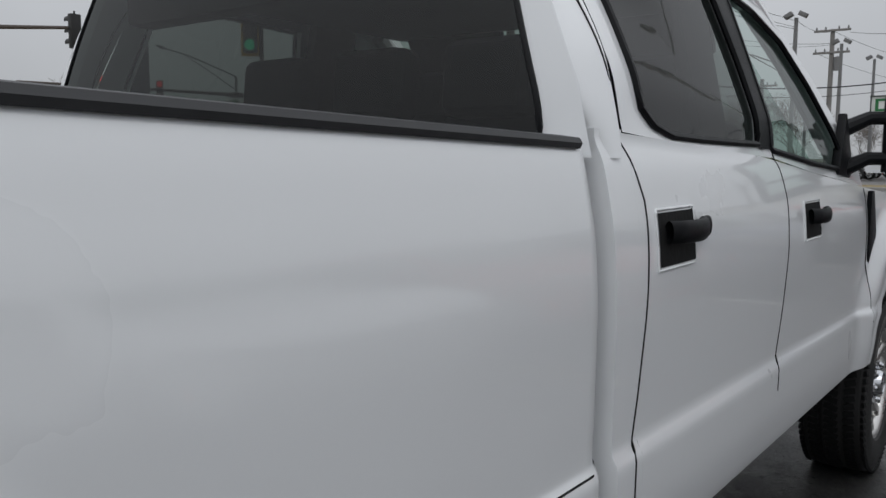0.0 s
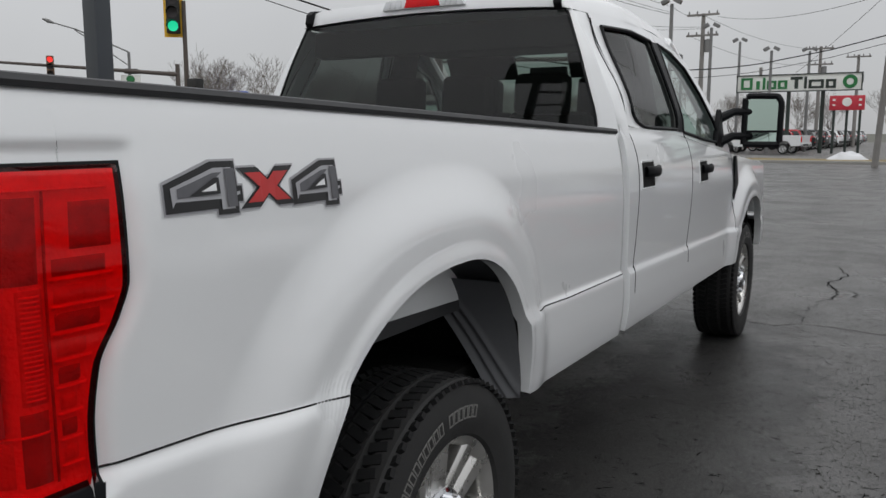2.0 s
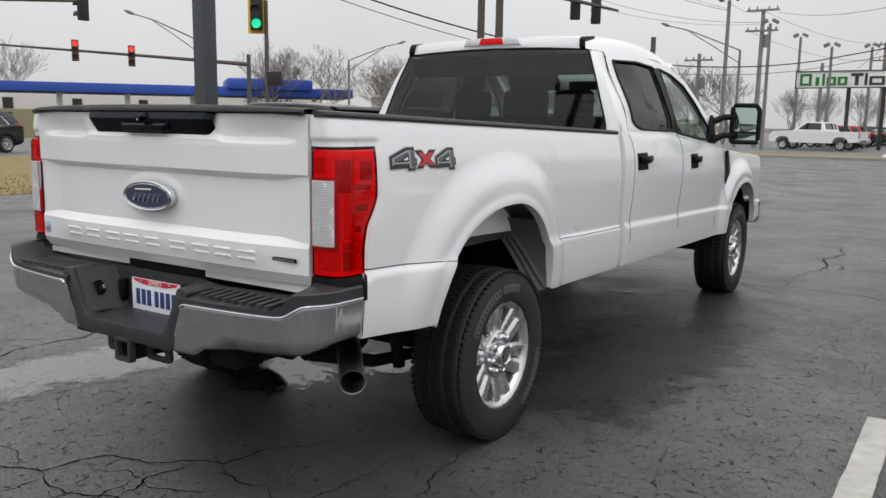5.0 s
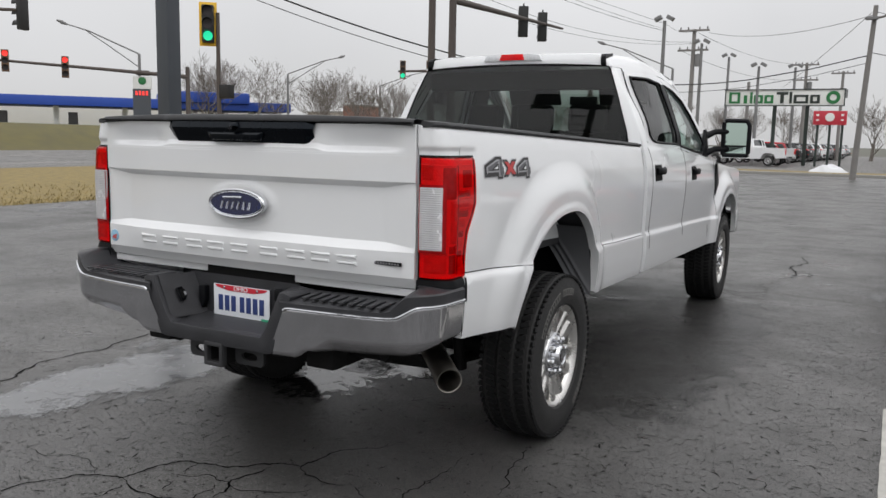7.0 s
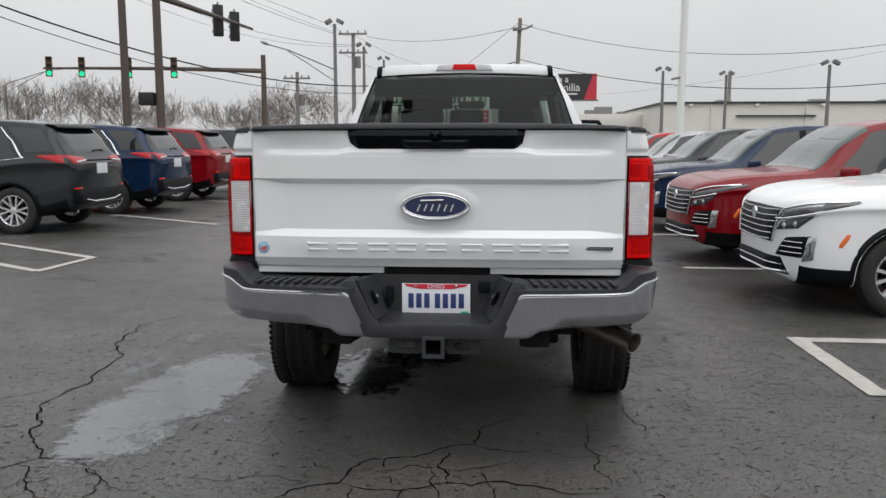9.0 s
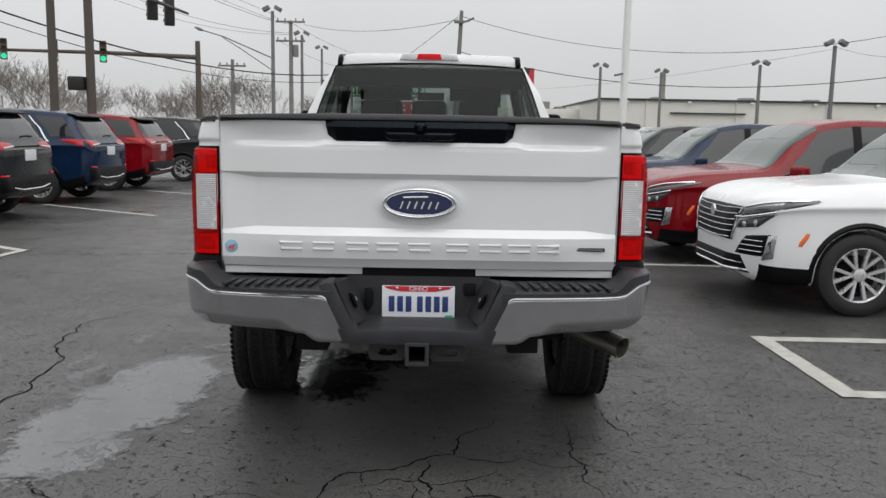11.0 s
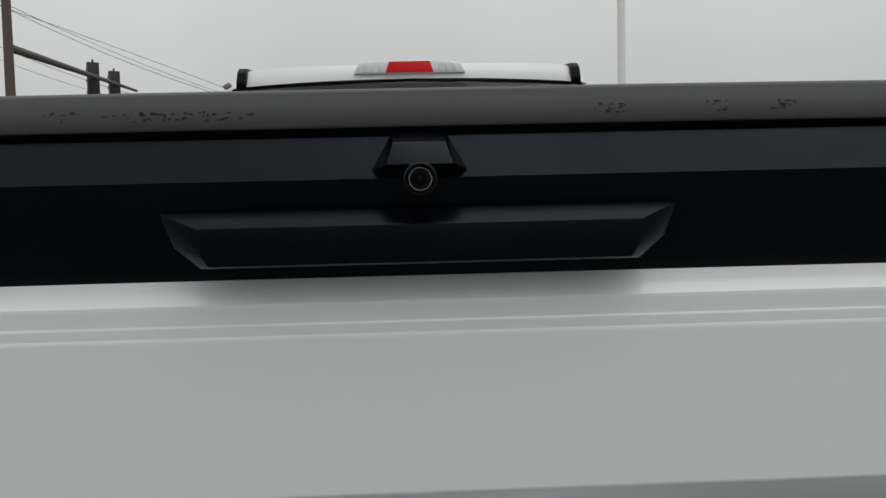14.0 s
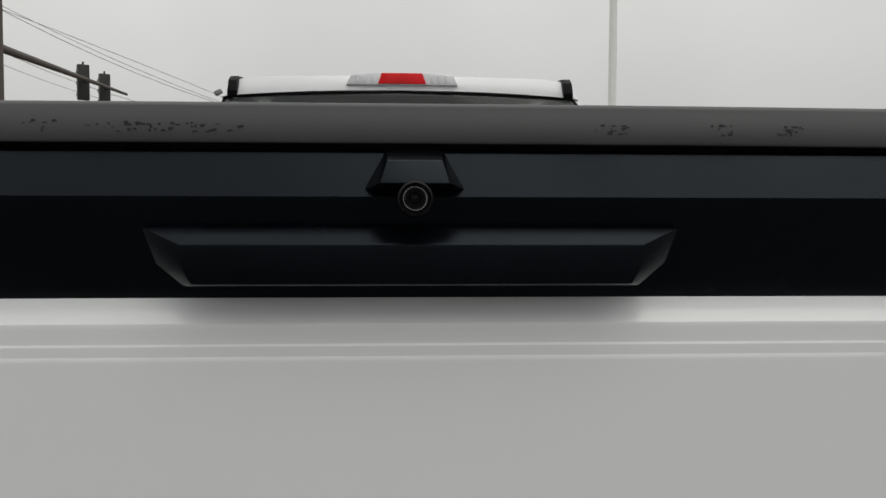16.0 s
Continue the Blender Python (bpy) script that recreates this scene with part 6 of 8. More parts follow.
for s in (1, -1):
    sd = side_at(s)
    pair_.append(to_mesh("headlamp", quad(front_at, ((0.53, 0.775), (0.84, 0.865), (0.885, 0.93), (0.565, 0.855)), 0.012, 16, 6, s), M["lamp_dark"], angle=60))
    pair_.append(to_mesh("headlamp", quad(sd, ((2.06, 0.875), (1.76, 0.945), (1.78, 0.962), (2.05, 0.935)), 0.010, 12, 5), M["lamp_dark"], angle=60))
    pair_.append(to_mesh("lower_headlamp", quad(front_at, ((0.500, 0.690), (0.720, 0.720), (0.835, 0.838), (0.545, 0.760)), 0.013, 14, 6, s), M["lamp_dark"], angle=60))
    for a, b in ((0.60, 0.735), (0.70, 0.755)):
        c = front_at(s * a, b, 0.016)
        pair_.append(to_mesh("projector_lens", Geo().lathe(((0.012, 0.0001), (0.008, 0.016), (0.0, 0.026), (-0.01, 0.028)), 14, "y", tuple(c)), M["clear_lens"]))
    pair_.append(laid("lamp_brow", front_at, [(s * 0.50, 0.79), (s * 0.60, 0.795), (s * 0.74, 0.825), (s * 0.84, 0.855)], 0.008, 0.014, M["bright_trim"]))
    pair_.append(laid("light_strip", front_at, [(s * 0.57, 0.875), (s * 0.75, 0.925), (s * 0.88, 0.955)], 0.010, 0.010, M["bright_trim"]))
    pair_.append(laid("lamp_edge", front_at, [(s * 0.56, 0.87), (s * 0.50, 0.72), (s * 0.46, 0.585)], 0.010, 0.012, M["bright_trim"]))
    pair_.append(to_mesh("fog_lamp_recess", quad(front_at, ((0.50, 0.475), (0.780, 0.475), (0.810, 0.665), (0.60, 0.635)), 0.010, 12, 6, s), M["black_plastic"], angle=60))
    pair_.append(to_mesh("fog_lamp_trim", quad(front_at, ((0.765, 0.445), (0.835, 0.470), (0.842, 0.662), (0.800, 0.655)), 0.018, 6, 8, s), M["bright_trim"], angle=60))
    for k in range(3):
        pair_.append(laid("fog_lamp_bar", front_at, [(s * (0.56 + 0.02 * k), 0.515 + 0.045 * k), (s * 0.77, 0.515 + 0.045 * k)], 0.005, 0.013, M["chrome_dull"]))
    pair_.append(to_mesh("side_marker", quad(sd, ((1.90, 0.58), (1.945, 0.58), (1.87, 0.69), (1.825, 0.69)), 0.010, 4, 4), M["amber"], angle=60))
    pair_.append(to_mesh("tail_lamp", quad(rear_at, ((0.40, 1.070), (0.78, 1.035), (0.82, 1.165), (0.40, 1.128)), 0.014, 16, 6, s), M["suv_red"], angle=60))
    pair_.append(to_mesh("tail_lamp", quad(sd, ((-2.22, 1.030), (-1.78, 1.140), (-1.82, 1.165), (-2.16, 1.165)), 0.010, 12, 5), M["suv_red"], angle=60))
    pair_.append(laid("lamp_strip", rear_at, [(s * 0.42, 1.086), (s * 0.60, 1.070), (s * 0.70, 1.066)], 0.016, 0.010, M["brake_clear"]))
    pair_.append(to_mesh("rear_reflector", quad(rear_at, ((0.62, 0.66), (0.80, 0.66), (0.80, 0.685), (0.62, 0.680)), 0.014, 6, 3, s), M["red_lens"], angle=60))
    pair_.append(to_mesh("side_window", patch(lambda v: -1.48 + 0.36 * v, lambda v: 0.84 - 0.52 * v, 6.14, 7.82, 0.005, s, 26, 10), M["suv_glass"], angle=60))
    pair_.append(to_mesh("rear_side_window", patch(lambda v: -2.02 + 0.25 * v, lambda v: -1.62 + 0.36 * v, lambda u: 6.42 - 0.1 * u, 7.75, 0.005, s, 12, 10), M["suv_glass"], angle=60))
    pair_.append(to_mesh("window_trim", patch(-1.60, 0.88, 6.030, 6.066, 0.009, s, 40, 3), M["bright_trim"], angle=60))
    pair_.append(to_mesh("window_trim", patch(lambda v: -1.600 + 0.42 * v, lambda v: -1.567 + 0.407 * v, 6.04, 7.7, 0.009, s, 3, 10), M["bright_trim"], angle=60))
    pair_.append(to_mesh("door_pillar", patch(lambda v: -0.16 - 0.02 * v, lambda v: -0.06 - 0.02 * v, 6.1, 7.85, 0.009, s, 3, 10), M["black_plastic"], angle=60))
    for y in (-1.40, 1.40):
        arc = [(y + 0.412 * math.cos(math.pi * (k / 20 * 1.1 - 0.05)), 0.35 + 0.412 * math.sin(math.pi * (k / 20 * 1.1 - 0.05))) for k in range(21)]
        pair_.append(laid("arch_cladding", sd, arc, 0.030, -0.014, M["black_plastic"], 1))
    for y, y2 in ((0.92, 0.86), (-0.10, -0.10), (-0.98, -1.14)):
        pair_.append(laid("door_gap", sd, [(y, 0.42), (y2, 0.99)], 0.0045, -0.0015, M["steel_dark"], 8))
    for y in (0.0, -0.92):
        pair_.append(laid("door_handle", sd, [(y - 0.10, 0.90), (y + 0.06, 0.90)], 0.013, 0.016, M["black_plastic"], 3))
    pair_.append(to_mesh("mirror_foot", Geo().tube([(s * 0.86, 0.74, 1.03), (s * 0.95, 0.72, 1.05)], 0.03, 8), M["black_plastic"]))
SUV["mirror"] = {s: Geo().box((s * 1.03, 0.70, 1.085), (0.23, 0.12, 0.15), Matrix.Rotation(-s * 0.25, 3, "Z")) for s in (1, -1)}
SUV["tyre"] = to_mesh("tyre", Geo().lathe([(-0.10, 0.225), (-0.112, 0.26), (-0.11, 0.31), (-0.09, 0.34), (-0.05, 0.348), (0.05, 0.348), (0.09, 0.34), (0.11, 0.31), (0.112, 0.26), (0.10, 0.225), (0.06, 0.22)], 48, "x"), M["rubber"], angle=40)
sg = Geo()
for k in range(6):
    turn = Matrix.Rotation(2 * math.pi * k / 6, 3, "X")
    for s in (-1, 1):
        q = [Vector(p) for p in ((0.085, s * 0.012, 0.03), (0.085, s * 0.034, 0.03), (0.098, s * 0.075, 0.215), (0.098, s * 0.045, 0.222))]
        b = [p - Vector((0.03, 0, 0)) for p in q]
        sg.add([turn @ p for p in b + q], [(0, 1, 2, 3), (4, 5, 6, 7), (0, 1, 5, 4), (1, 2, 6, 5), (2, 3, 7, 6), (3, 0, 4, 7)])
sg.lathe(((0.06, 0.06), (0.09, 0.055), (0.095, 0.035), (0.095, 0.0001)), 24, "x")
sg.lathe(((-0.06, 0.215), (0.09, 0.215), (0.102, 0.225), (0.10, 0.232)), 40, "x")
SUV["rim"] = to_mesh("rim", sg, M["suv_alloy"], angle=25)
SUV["brake"] = to_mesh("brake_disc", Geo().lathe(((0.0, 0.16), (0.02, 0.16), (0.02, 0.0001)), 24, "x"), M["steel_dark"])
paints = {}


def paint(name, rgb, flake=0.0):
    m = mat(name, rgb, 0.26, metal=flake, coat=0.50, vary=0.06, scale=3, spec=0.10)
    me = suv_shell.copy()
    me.materials.append(m)
    mm = {s: to_mesh("mirror_cap", SUV["mirror"][s], m, angle=50, bevel=0.05, segments=4) for s in (1, -1)}
    paints[name] = (me, mm)


paint("white_car_paint", (0.78, 0.79, 0.80))
paint("red_car_paint", (0.19, 0.002, 0.006))
paint("navy_car_paint", (0.005, 0.018, 0.052))
paint("charcoal_car_paint", (0.020, 0.022, 0.024))
paint("silver_car_paint", (0.36, 0.37, 0.38), 0.4)
paint("bright_red_car_paint", (0.42, 0.02, 0.03))


def suv(colour, label, m, group):
    car = thing("sport_utility_vehicle", label, "car", group, m)
    me, mm = paints[colour]
    part("body", me, None, car)
    for me in one + pair_:
        part(me.name.split(".")[0], me, None, car)
    for s in (1, -1):
        part("door_mirror", mm[s], None, car)
        for y in (-1.40, 1.40):
            wh = new("wheel")
            wh.parent = car
            wh.matrix_basis = pose(s * 0.80, y, 0.350, 0, 0, 0 if s > 0 else 180)
            part("tyre", SUV["tyre"], None, wh)
            part("rim", SUV["rim"], None, wh, "silver alloy rim")
            part("brake_disc", SUV["brake"], None, wh)
    return car


RIGHT_ROW = "sport utility vehicles parked nose out in a row"
for k, (c, lab) in enumerate((("white_car_paint", "white sport utility vehicle parked nose out"), ("red_car_paint", "dark red sport utility vehicle parked nose out"), ("navy_car_paint", "navy blue sport utility vehicle parked nose out"),
                              ("charcoal_car_paint", "charcoal sport utility vehicle parked nose out"), ("silver_car_paint", "silver sport utility vehicle parked nose out"), ("bright_red_car_paint", "bright red sport utility vehicle parked nose out"), ("charcoal_car_paint", "charcoal sport utility vehicle parked nose out"))):
    suv(c, lab, pose((4.96, 4.78)[k] if k < 2 else 4.86, (4.08, 6.85)[k] if k < 2 else 3.75 + 3.30 * k, 0.0, 0, 0, 90 + (0, 4, 1, 2, 0, 1, 0)[k]), RIGHT_ROW)
LEFT_ROW = "sport utility vehicles parked tail out at an angle"
for c, lab, x, y, a in (("charcoal_car_paint", "charcoal grey sport utility vehicle parked tail out", -8.80, 9.45, 91), ("navy_car_paint", "blue sport utility vehicle parked tail out", -8.92, 12.96, 90),
                        ("red_car_paint", "red sport utility vehicle parked tail out", -9.09, 16.60, 90), ("charcoal_car_paint", "charcoal grey sport utility vehicle parked side on", -8.6, 20.4, 93)):
    suv(c, lab, pose(x, y, 0.0, 0, 0, a) @ Matrix.Scale(1.06, 4), LEFT_ROW)


# ---- ground: strips, kerbs, lines, cracks, puddles ----
slab(-26.8, -12.4, -60, 120, 0.004, M["grass"], "grass_verge", "yellowed winter grass verge", nx=30, ny=40, cat="grass")
slab(-52, -26.8, -200, 220, 0.0, M["road"], "road", "pale grey asphalt road", cat="road")
slab(-26.8, 60, 41.5, 47.0, 0.06, M["grass"], "far_verge", "yellowed grass verge at the lot's far edge", cat="grass")
slab(-26.8, 60, 47.0, 140, 0.02, M["road"], "far_lot", "pale grey asphalt of the far lot", cat="pavement")
solo("kerb", Geo().box((16.6, 41.35, 0.06), (86, 0.3, 0.16)), M["concrete"], "pale concrete kerb at the lot's far edge", "kerb", kind="structure", bevel=0.02)
# ragged tufts along the verge's edge
rnd = random.Random(11)
g = Geo()
vs, fs = [], []
for k in range(9000):
    x, y = -12.42 - 5.0 * rnd.random() ** 2.2 + 0.10 * math.sin(k), rnd.uniform(-4, 34)
    a, h, w = rnd.uniform(0, 6.283), rnd.uniform(0.03, 0.085), rnd.uniform(0.006, 0.016)
    dx, dy = math.cos(a), math.sin(a)
    n = len(vs)
    vs += [(x - dy * w, y + dx * w, 0.0), (x + dy * w, y - dx * w, 0.0), (x + dx * h * 0.7, y + dy * h * 0.7, h)]
    fs.append((n, n + 1, n + 2))
g.add(vs, fs)
solo("grass_tufts", g, M["grass"], "short dry grass tufts along the verge's edge", "grass", kind="stuff")
g = Geo().grid(lambda u, v: (-52 - 60 * u, -80 + 300 * v, 2.0 * smooth(0.0, 0.10, u) + 0.25 * math.sin(v * 40) * u), 24, 40)
M["bank"] = mat("dull_green_winter_grass", (0.105, 0.092, 0.036), 0.95, vary=0.45, scale=0.8, bump=1.0, bscale=30)
solo("grass_bank", g, M["bank"], "low bank of yellowed grass beyond the road", "grass", kind="structure")
for x in (-31.0, -33.0, -40.5):
    for k in range(14):
        solo("lane_mark", Geo().box((x, -10 + 9 * k, 0.006), (0.15, 3.0 if x < -32 else 8.9, 0.008)), M["line"], "white lane line on the road", "road marking", "lane lines", kind="structure")


def ribbon(path, w, z):
    """A flat painted strip along a path, its edges a little worn."""
    g = Geo()
    vs = []
    pts = [Vector((*p, 0)) for p in path]
    fine = []
    for a, b in zip(pts, pts[1:]):
        n = max(2, int((b - a).length / 0.15))
        fine += [a.lerp(b, k / n) for k in range(n)]
    fine.append(pts[-1])
    for i, p in enumerate(fine):
        d = (fine[min(i + 1, len(fine) - 1)] - fine[max(i - 1, 0)]).normalized()
        s = Vector((-d.y, d.x, 0))
        e = w / 2 + 0.008 * noise.noise(p * 6)
        vs += [p + s * e + Vector((0, 0, z)), p - s * (w / 2 + 0.008 * noise.noise(p * 6 + Vector((9, 9, 9)))) + Vector((0, 0, z))]
    return g.add(vs, [(2 * i, 2 * i + 1, 2 * i + 3, 2 * i + 2) for i in range(len(fine) - 1)])


LINES = "parking bay lines"
for y in (5.83, 9.25, 12.62, 16.1, 19.5, 22.9, 26.3, 29.7):
    solo("bay_line", ribbon([(2.39, y), (8.2, y - 0.25)], 0.11, 0.004), M["line"], "worn white parking bay line", "road marking", LINES, kind="structure")
for p, z in (([(2.46, 2.40), (8.2, 2.30)], 0.004), ([(2.455, 1.06), (2.46, 2.46)], 0.007), ([(2.50, 1.12), (8.2, 1.02)], 0.004)):
    solo("bay_line", ribbon(p, 0.13, z), M["line"], "worn white parking bay line", "road marking", LINES, kind="structure")
for x0, y0, ln in ((-4.78, 6.12, 6.5), (-4.88, 5.05, 6.5), (-4.66, 10.27, 5.5), (-4.60, 14.55, 5.5), (-4.6, 18.9, 5.5)):
    solo("bay_line", ribbon([(x0, y0), (x0 - 0.846 * ln, y0 + 0.533 * ln)], 0.11, 0.004), M["line"], "worn white slanted parking bay line", "road marking", LINES, kind="structure")
solo("bay_line", ribbon([(-4.80, 6.17), (-4.88, 5.01)], 0.11, 0.008), M["line"], "worn white parking bay line", "road marking", LINES, kind="structure")


def crack(path, w, seed):
    """A jagged open crack between a few bends."""
    rnd = random.Random(seed)
    pts = [Vector((*p, 0)) for p in path]
    for depth in range(5):
        out = [pts[0]]
        for a, b in zip(pts, pts[1:]):
            d = b - a
            s = Vector((-d.y, d.x, 0))
            out += [a.lerp(b, 0.5 + rnd.uniform(-0.1, 0.1)) + s * rnd.uniform(-0.16, 0.16), b]
        pts = out
        if (pts[1] - pts[0]).length < 0.03:
            break
    g = Geo()
    vs = []
    n = len(pts)
    for i, p in enumerate(pts):
        d = (pts[min(i + 1, n - 1)] - pts[max(i - 1, 0)]).normalized()
        s = Vector((-d.y, d.x, 0))
        e = w * rnd.uniform(0.35, 1.1) * min(1, 0.25 + 4 * min(i, n - 1 - i) / n)
        vs += [p + s * e + Vector((0, 0, 0.003)), p - s * e + Vector((0, 0, 0.003))]
    return g.add(vs, [(2 * i, 2 * i + 1, 2 * i + 3, 2 * i + 2) for i in range(n - 1)])


CRACKS = (
    ([(-1.21, -0.46), (-1.57, -0.2), (-1.82, -0.15), (-2.0, 0.09), (-2.17, 0.46), (-2.24, 1.2), (-2.25, 1.54), (-2.56, 2.53), (-2.32, 3.07)], 0.011),
    ([(-2.6, -0.75), (-1.96, -0.29), (-1.82, -0.15)], 0.008),
    ([(-1.89, -0.22), (-1.75, -0.37), (-1.52, -0.58)], 0.007),
    ([(0.40, 0.63), (0.19, 0.32), (0.17, 0.15), (0.0, 0.08), (-0.2, -0.04), (-0.34, -0.11), (-0.39, -0.33), (-0.51, -0.37), (-0.62, -0.49), (-1.1, -0.9)], 0.009),
    ([(0.17, 0.15), (0.35, 0.07), (0.46, 0.11)], 0.006),
    ([(0.05, 0.08), (0.01, -0.11), (0.07, -0.30)], 0.008),
    ([(-0.39, -0.33), (-0.33, -0.36), (-0.12, -0.39), (-0.01, -0.34), (0.05, -0.30), (0.17, -0.32), (0.26, -0.27), (0.44, -0.30), (0.57, -0.37), (0.8, -0.36)], 0.008),
    ([(-0.26, -0.21), (-0.11, -0.12), (0.01, -0.13), (0.09, -0.17), (0.21, -0.13), (0.32, -0.06), (0.35, 0.07)], 0.005),
    ([(-0.02, -0.14), (-0.01, -0.29), (0.04, -0.46), (0.0, -0.9)], 0.005),
    ([(0.21, -0.12), (0.24, -0.29), (0.27, -0.43), (0.33, -0.9)], 0.006),
    ([(-0.33, -0.36), (-0.32, -0.48), (-0.4, -0.8)], 0.006),
    ([(-0.12, -0.39), (-0.13, -0.5), (-0.1, -0.85)], 0.006),
    ([(0.72, 0.62), (0.72, 0.25), (0.70, 0.14), (0.75, 0.05), (0.71, -0.06), (0.76, -0.27)], 0.006),
    ([(0.94, 0.87), (0.96, 0.6), (1.03, 0.34)], 0.005),
    ([(1.42, 9.08), (1.36, 7.78), (1.35, 6.83)], 0.014),
    ([(1.36, 7.78), (1.6, 7.5), (1.7, 7.1)], 0.010),
    ([(-5.6, 5.7), (-3.96, 5.89), (-3.0, 6.1), (-1.0, 5.75), (0.97, 5.8), (1.56, 5.92), (1.96, 5.87), (2.36, 5.74), (3.4, 5.8)], 0.010),
    ([(-1.57, -0.2), (-1.35, -0.7), (-1.5, -1.3)], 0.006),
    ([(-2.3, 0.9), (-2.55, 0.62), (-2.9, 0.5)], 0.004),
    ([(-1.75, -0.37), (-1.95, -0.62), (-1.9, -0.95)], 0.004),
    ([(-1.96, -0.29), (-2.2, -0.2), (-2.5, -0.3)], 0.004),
    ([(0.46, 0.11), (0.60, 0.02), (0.75, 0.05)], 0.004),
    ([(-0.51, -0.37), (-0.75, -0.28), (-1.05, -0.33)], 0.004),
    ([(0.57, -0.37), (0.62, -0.55), (0.55, -0.9)], 0.004),
    ([(1.35, 6.83), (1.2, 6.3), (1.32, 5.9)], 0.006),
)
for k, (p, w) in enumerate(CRACKS):
    solo("asphalt_crack", crack(p, 0.68 * w, k), M["crack"], "dark jagged crack in the asphalt", "crack", "cracks in the asphalt", kind="structure")


rnd = random.Random(23)
g = Geo()
for k in range(1100):
    x, y = (rnd.uniform(0.9, 3.6), rnd.uniform(-1.0, 5.0)) if k % 3 else (rnd.uniform(-3.4, 1.0), rnd.uniform(-1.3, 2.6))
    th, ln = rnd.uniform(0, 6.283), 0.012 + 0.085 * rnd.random() ** 3
    bend = rnd.uniform(-0.6, 0.6)
    q = crack([(x, y), (x + 0.5 * ln * math.cos(th), y + 0.5 * ln * math.sin(th)), (x + 0.5 * ln * (math.cos(th) + math.cos(th + bend)), y + 0.5 * ln * (math.sin(th) + math.sin(th + bend)))], rnd.uniform(0.0018, 0.0044), 900 + k)
    g.add(q.v, q.f)
solo("hairline_cracks", g, M["crack"], "short hairline cracks and pits in the worn asphalt", "crack", kind="stuff")


def water(name, rgb, rough, ripple=0.12, fine=5.0):
    m, n, l, p = nodes(name)
    p.inputs["Base Color"].default_value = (*rgb, 1)
    p.inputs["Roughness"].default_value = rough
    tc, ns, bp, mx = n.new("ShaderNodeTexCoord"), n.new("ShaderNodeTexNoise"), n.new("ShaderNodeBump"), n.new("ShaderNodeMapRange")
    ns.inputs["Scale"].default_value, ns.inputs["Detail"].default_value = fine, 8.0
    l.new(tc.outputs["Object"], ns.inputs["Vector"])
    mx.inputs["From Min"].default_value, mx.inputs["From Max"].default_value = 0.35, 0.65
    mx.inputs["To Min"].default_value, mx.inputs["To Max"].default_value = rough, rough * 2.4
    l.new(ns.outputs["Fac"], mx.inputs["Value"])
    l.new(mx.outputs["Result"], p.inputs["Roughness"])
    bp.inputs["Strength"].default_value, bp.inputs["Distance"].default_value = ripple, 0.004
    l.new(ns.outputs["Fac"], bp.inputs["Height"])
    l.new(bp.outputs["Normal"], p.inputs["Normal"])
    cr = n.new("ShaderNodeMix")
    cr.data_type = "RGBA"
    cr.inputs["A"].default_value, cr.inputs["B"].default_value = (*[c * 0.7 for c in rgb], 1), (*[c * 1.35 for c in rgb], 1)
    l.new(ns.outputs["Fac"], cr.inputs["Factor"])
    l.new(cr.outputs["Result"], p.inputs["Base Color"])
    return m


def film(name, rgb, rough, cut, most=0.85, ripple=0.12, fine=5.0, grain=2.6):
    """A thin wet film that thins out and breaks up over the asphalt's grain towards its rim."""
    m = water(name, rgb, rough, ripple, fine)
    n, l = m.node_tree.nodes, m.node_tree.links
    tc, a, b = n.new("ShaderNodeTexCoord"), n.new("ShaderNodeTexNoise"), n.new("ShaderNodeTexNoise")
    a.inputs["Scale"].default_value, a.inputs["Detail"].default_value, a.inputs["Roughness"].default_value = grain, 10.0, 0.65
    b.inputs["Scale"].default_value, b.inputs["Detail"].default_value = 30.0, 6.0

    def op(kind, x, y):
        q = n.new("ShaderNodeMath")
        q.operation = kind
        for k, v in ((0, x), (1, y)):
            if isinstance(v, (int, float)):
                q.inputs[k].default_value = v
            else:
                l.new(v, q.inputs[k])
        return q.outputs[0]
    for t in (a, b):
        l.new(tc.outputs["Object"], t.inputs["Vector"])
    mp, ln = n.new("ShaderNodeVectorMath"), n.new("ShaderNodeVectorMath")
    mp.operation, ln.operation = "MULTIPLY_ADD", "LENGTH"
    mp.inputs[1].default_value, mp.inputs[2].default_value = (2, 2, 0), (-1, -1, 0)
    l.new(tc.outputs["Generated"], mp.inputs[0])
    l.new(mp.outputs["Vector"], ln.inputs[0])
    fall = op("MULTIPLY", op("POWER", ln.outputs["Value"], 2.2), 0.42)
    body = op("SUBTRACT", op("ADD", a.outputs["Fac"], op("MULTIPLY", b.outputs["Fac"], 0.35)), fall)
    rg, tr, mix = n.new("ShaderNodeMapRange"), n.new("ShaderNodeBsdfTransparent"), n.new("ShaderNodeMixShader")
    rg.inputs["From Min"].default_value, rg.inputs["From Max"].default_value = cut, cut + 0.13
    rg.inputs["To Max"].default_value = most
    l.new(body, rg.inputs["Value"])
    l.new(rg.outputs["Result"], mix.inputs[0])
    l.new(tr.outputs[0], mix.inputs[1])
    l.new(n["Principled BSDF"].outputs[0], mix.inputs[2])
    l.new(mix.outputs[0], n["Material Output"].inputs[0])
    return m


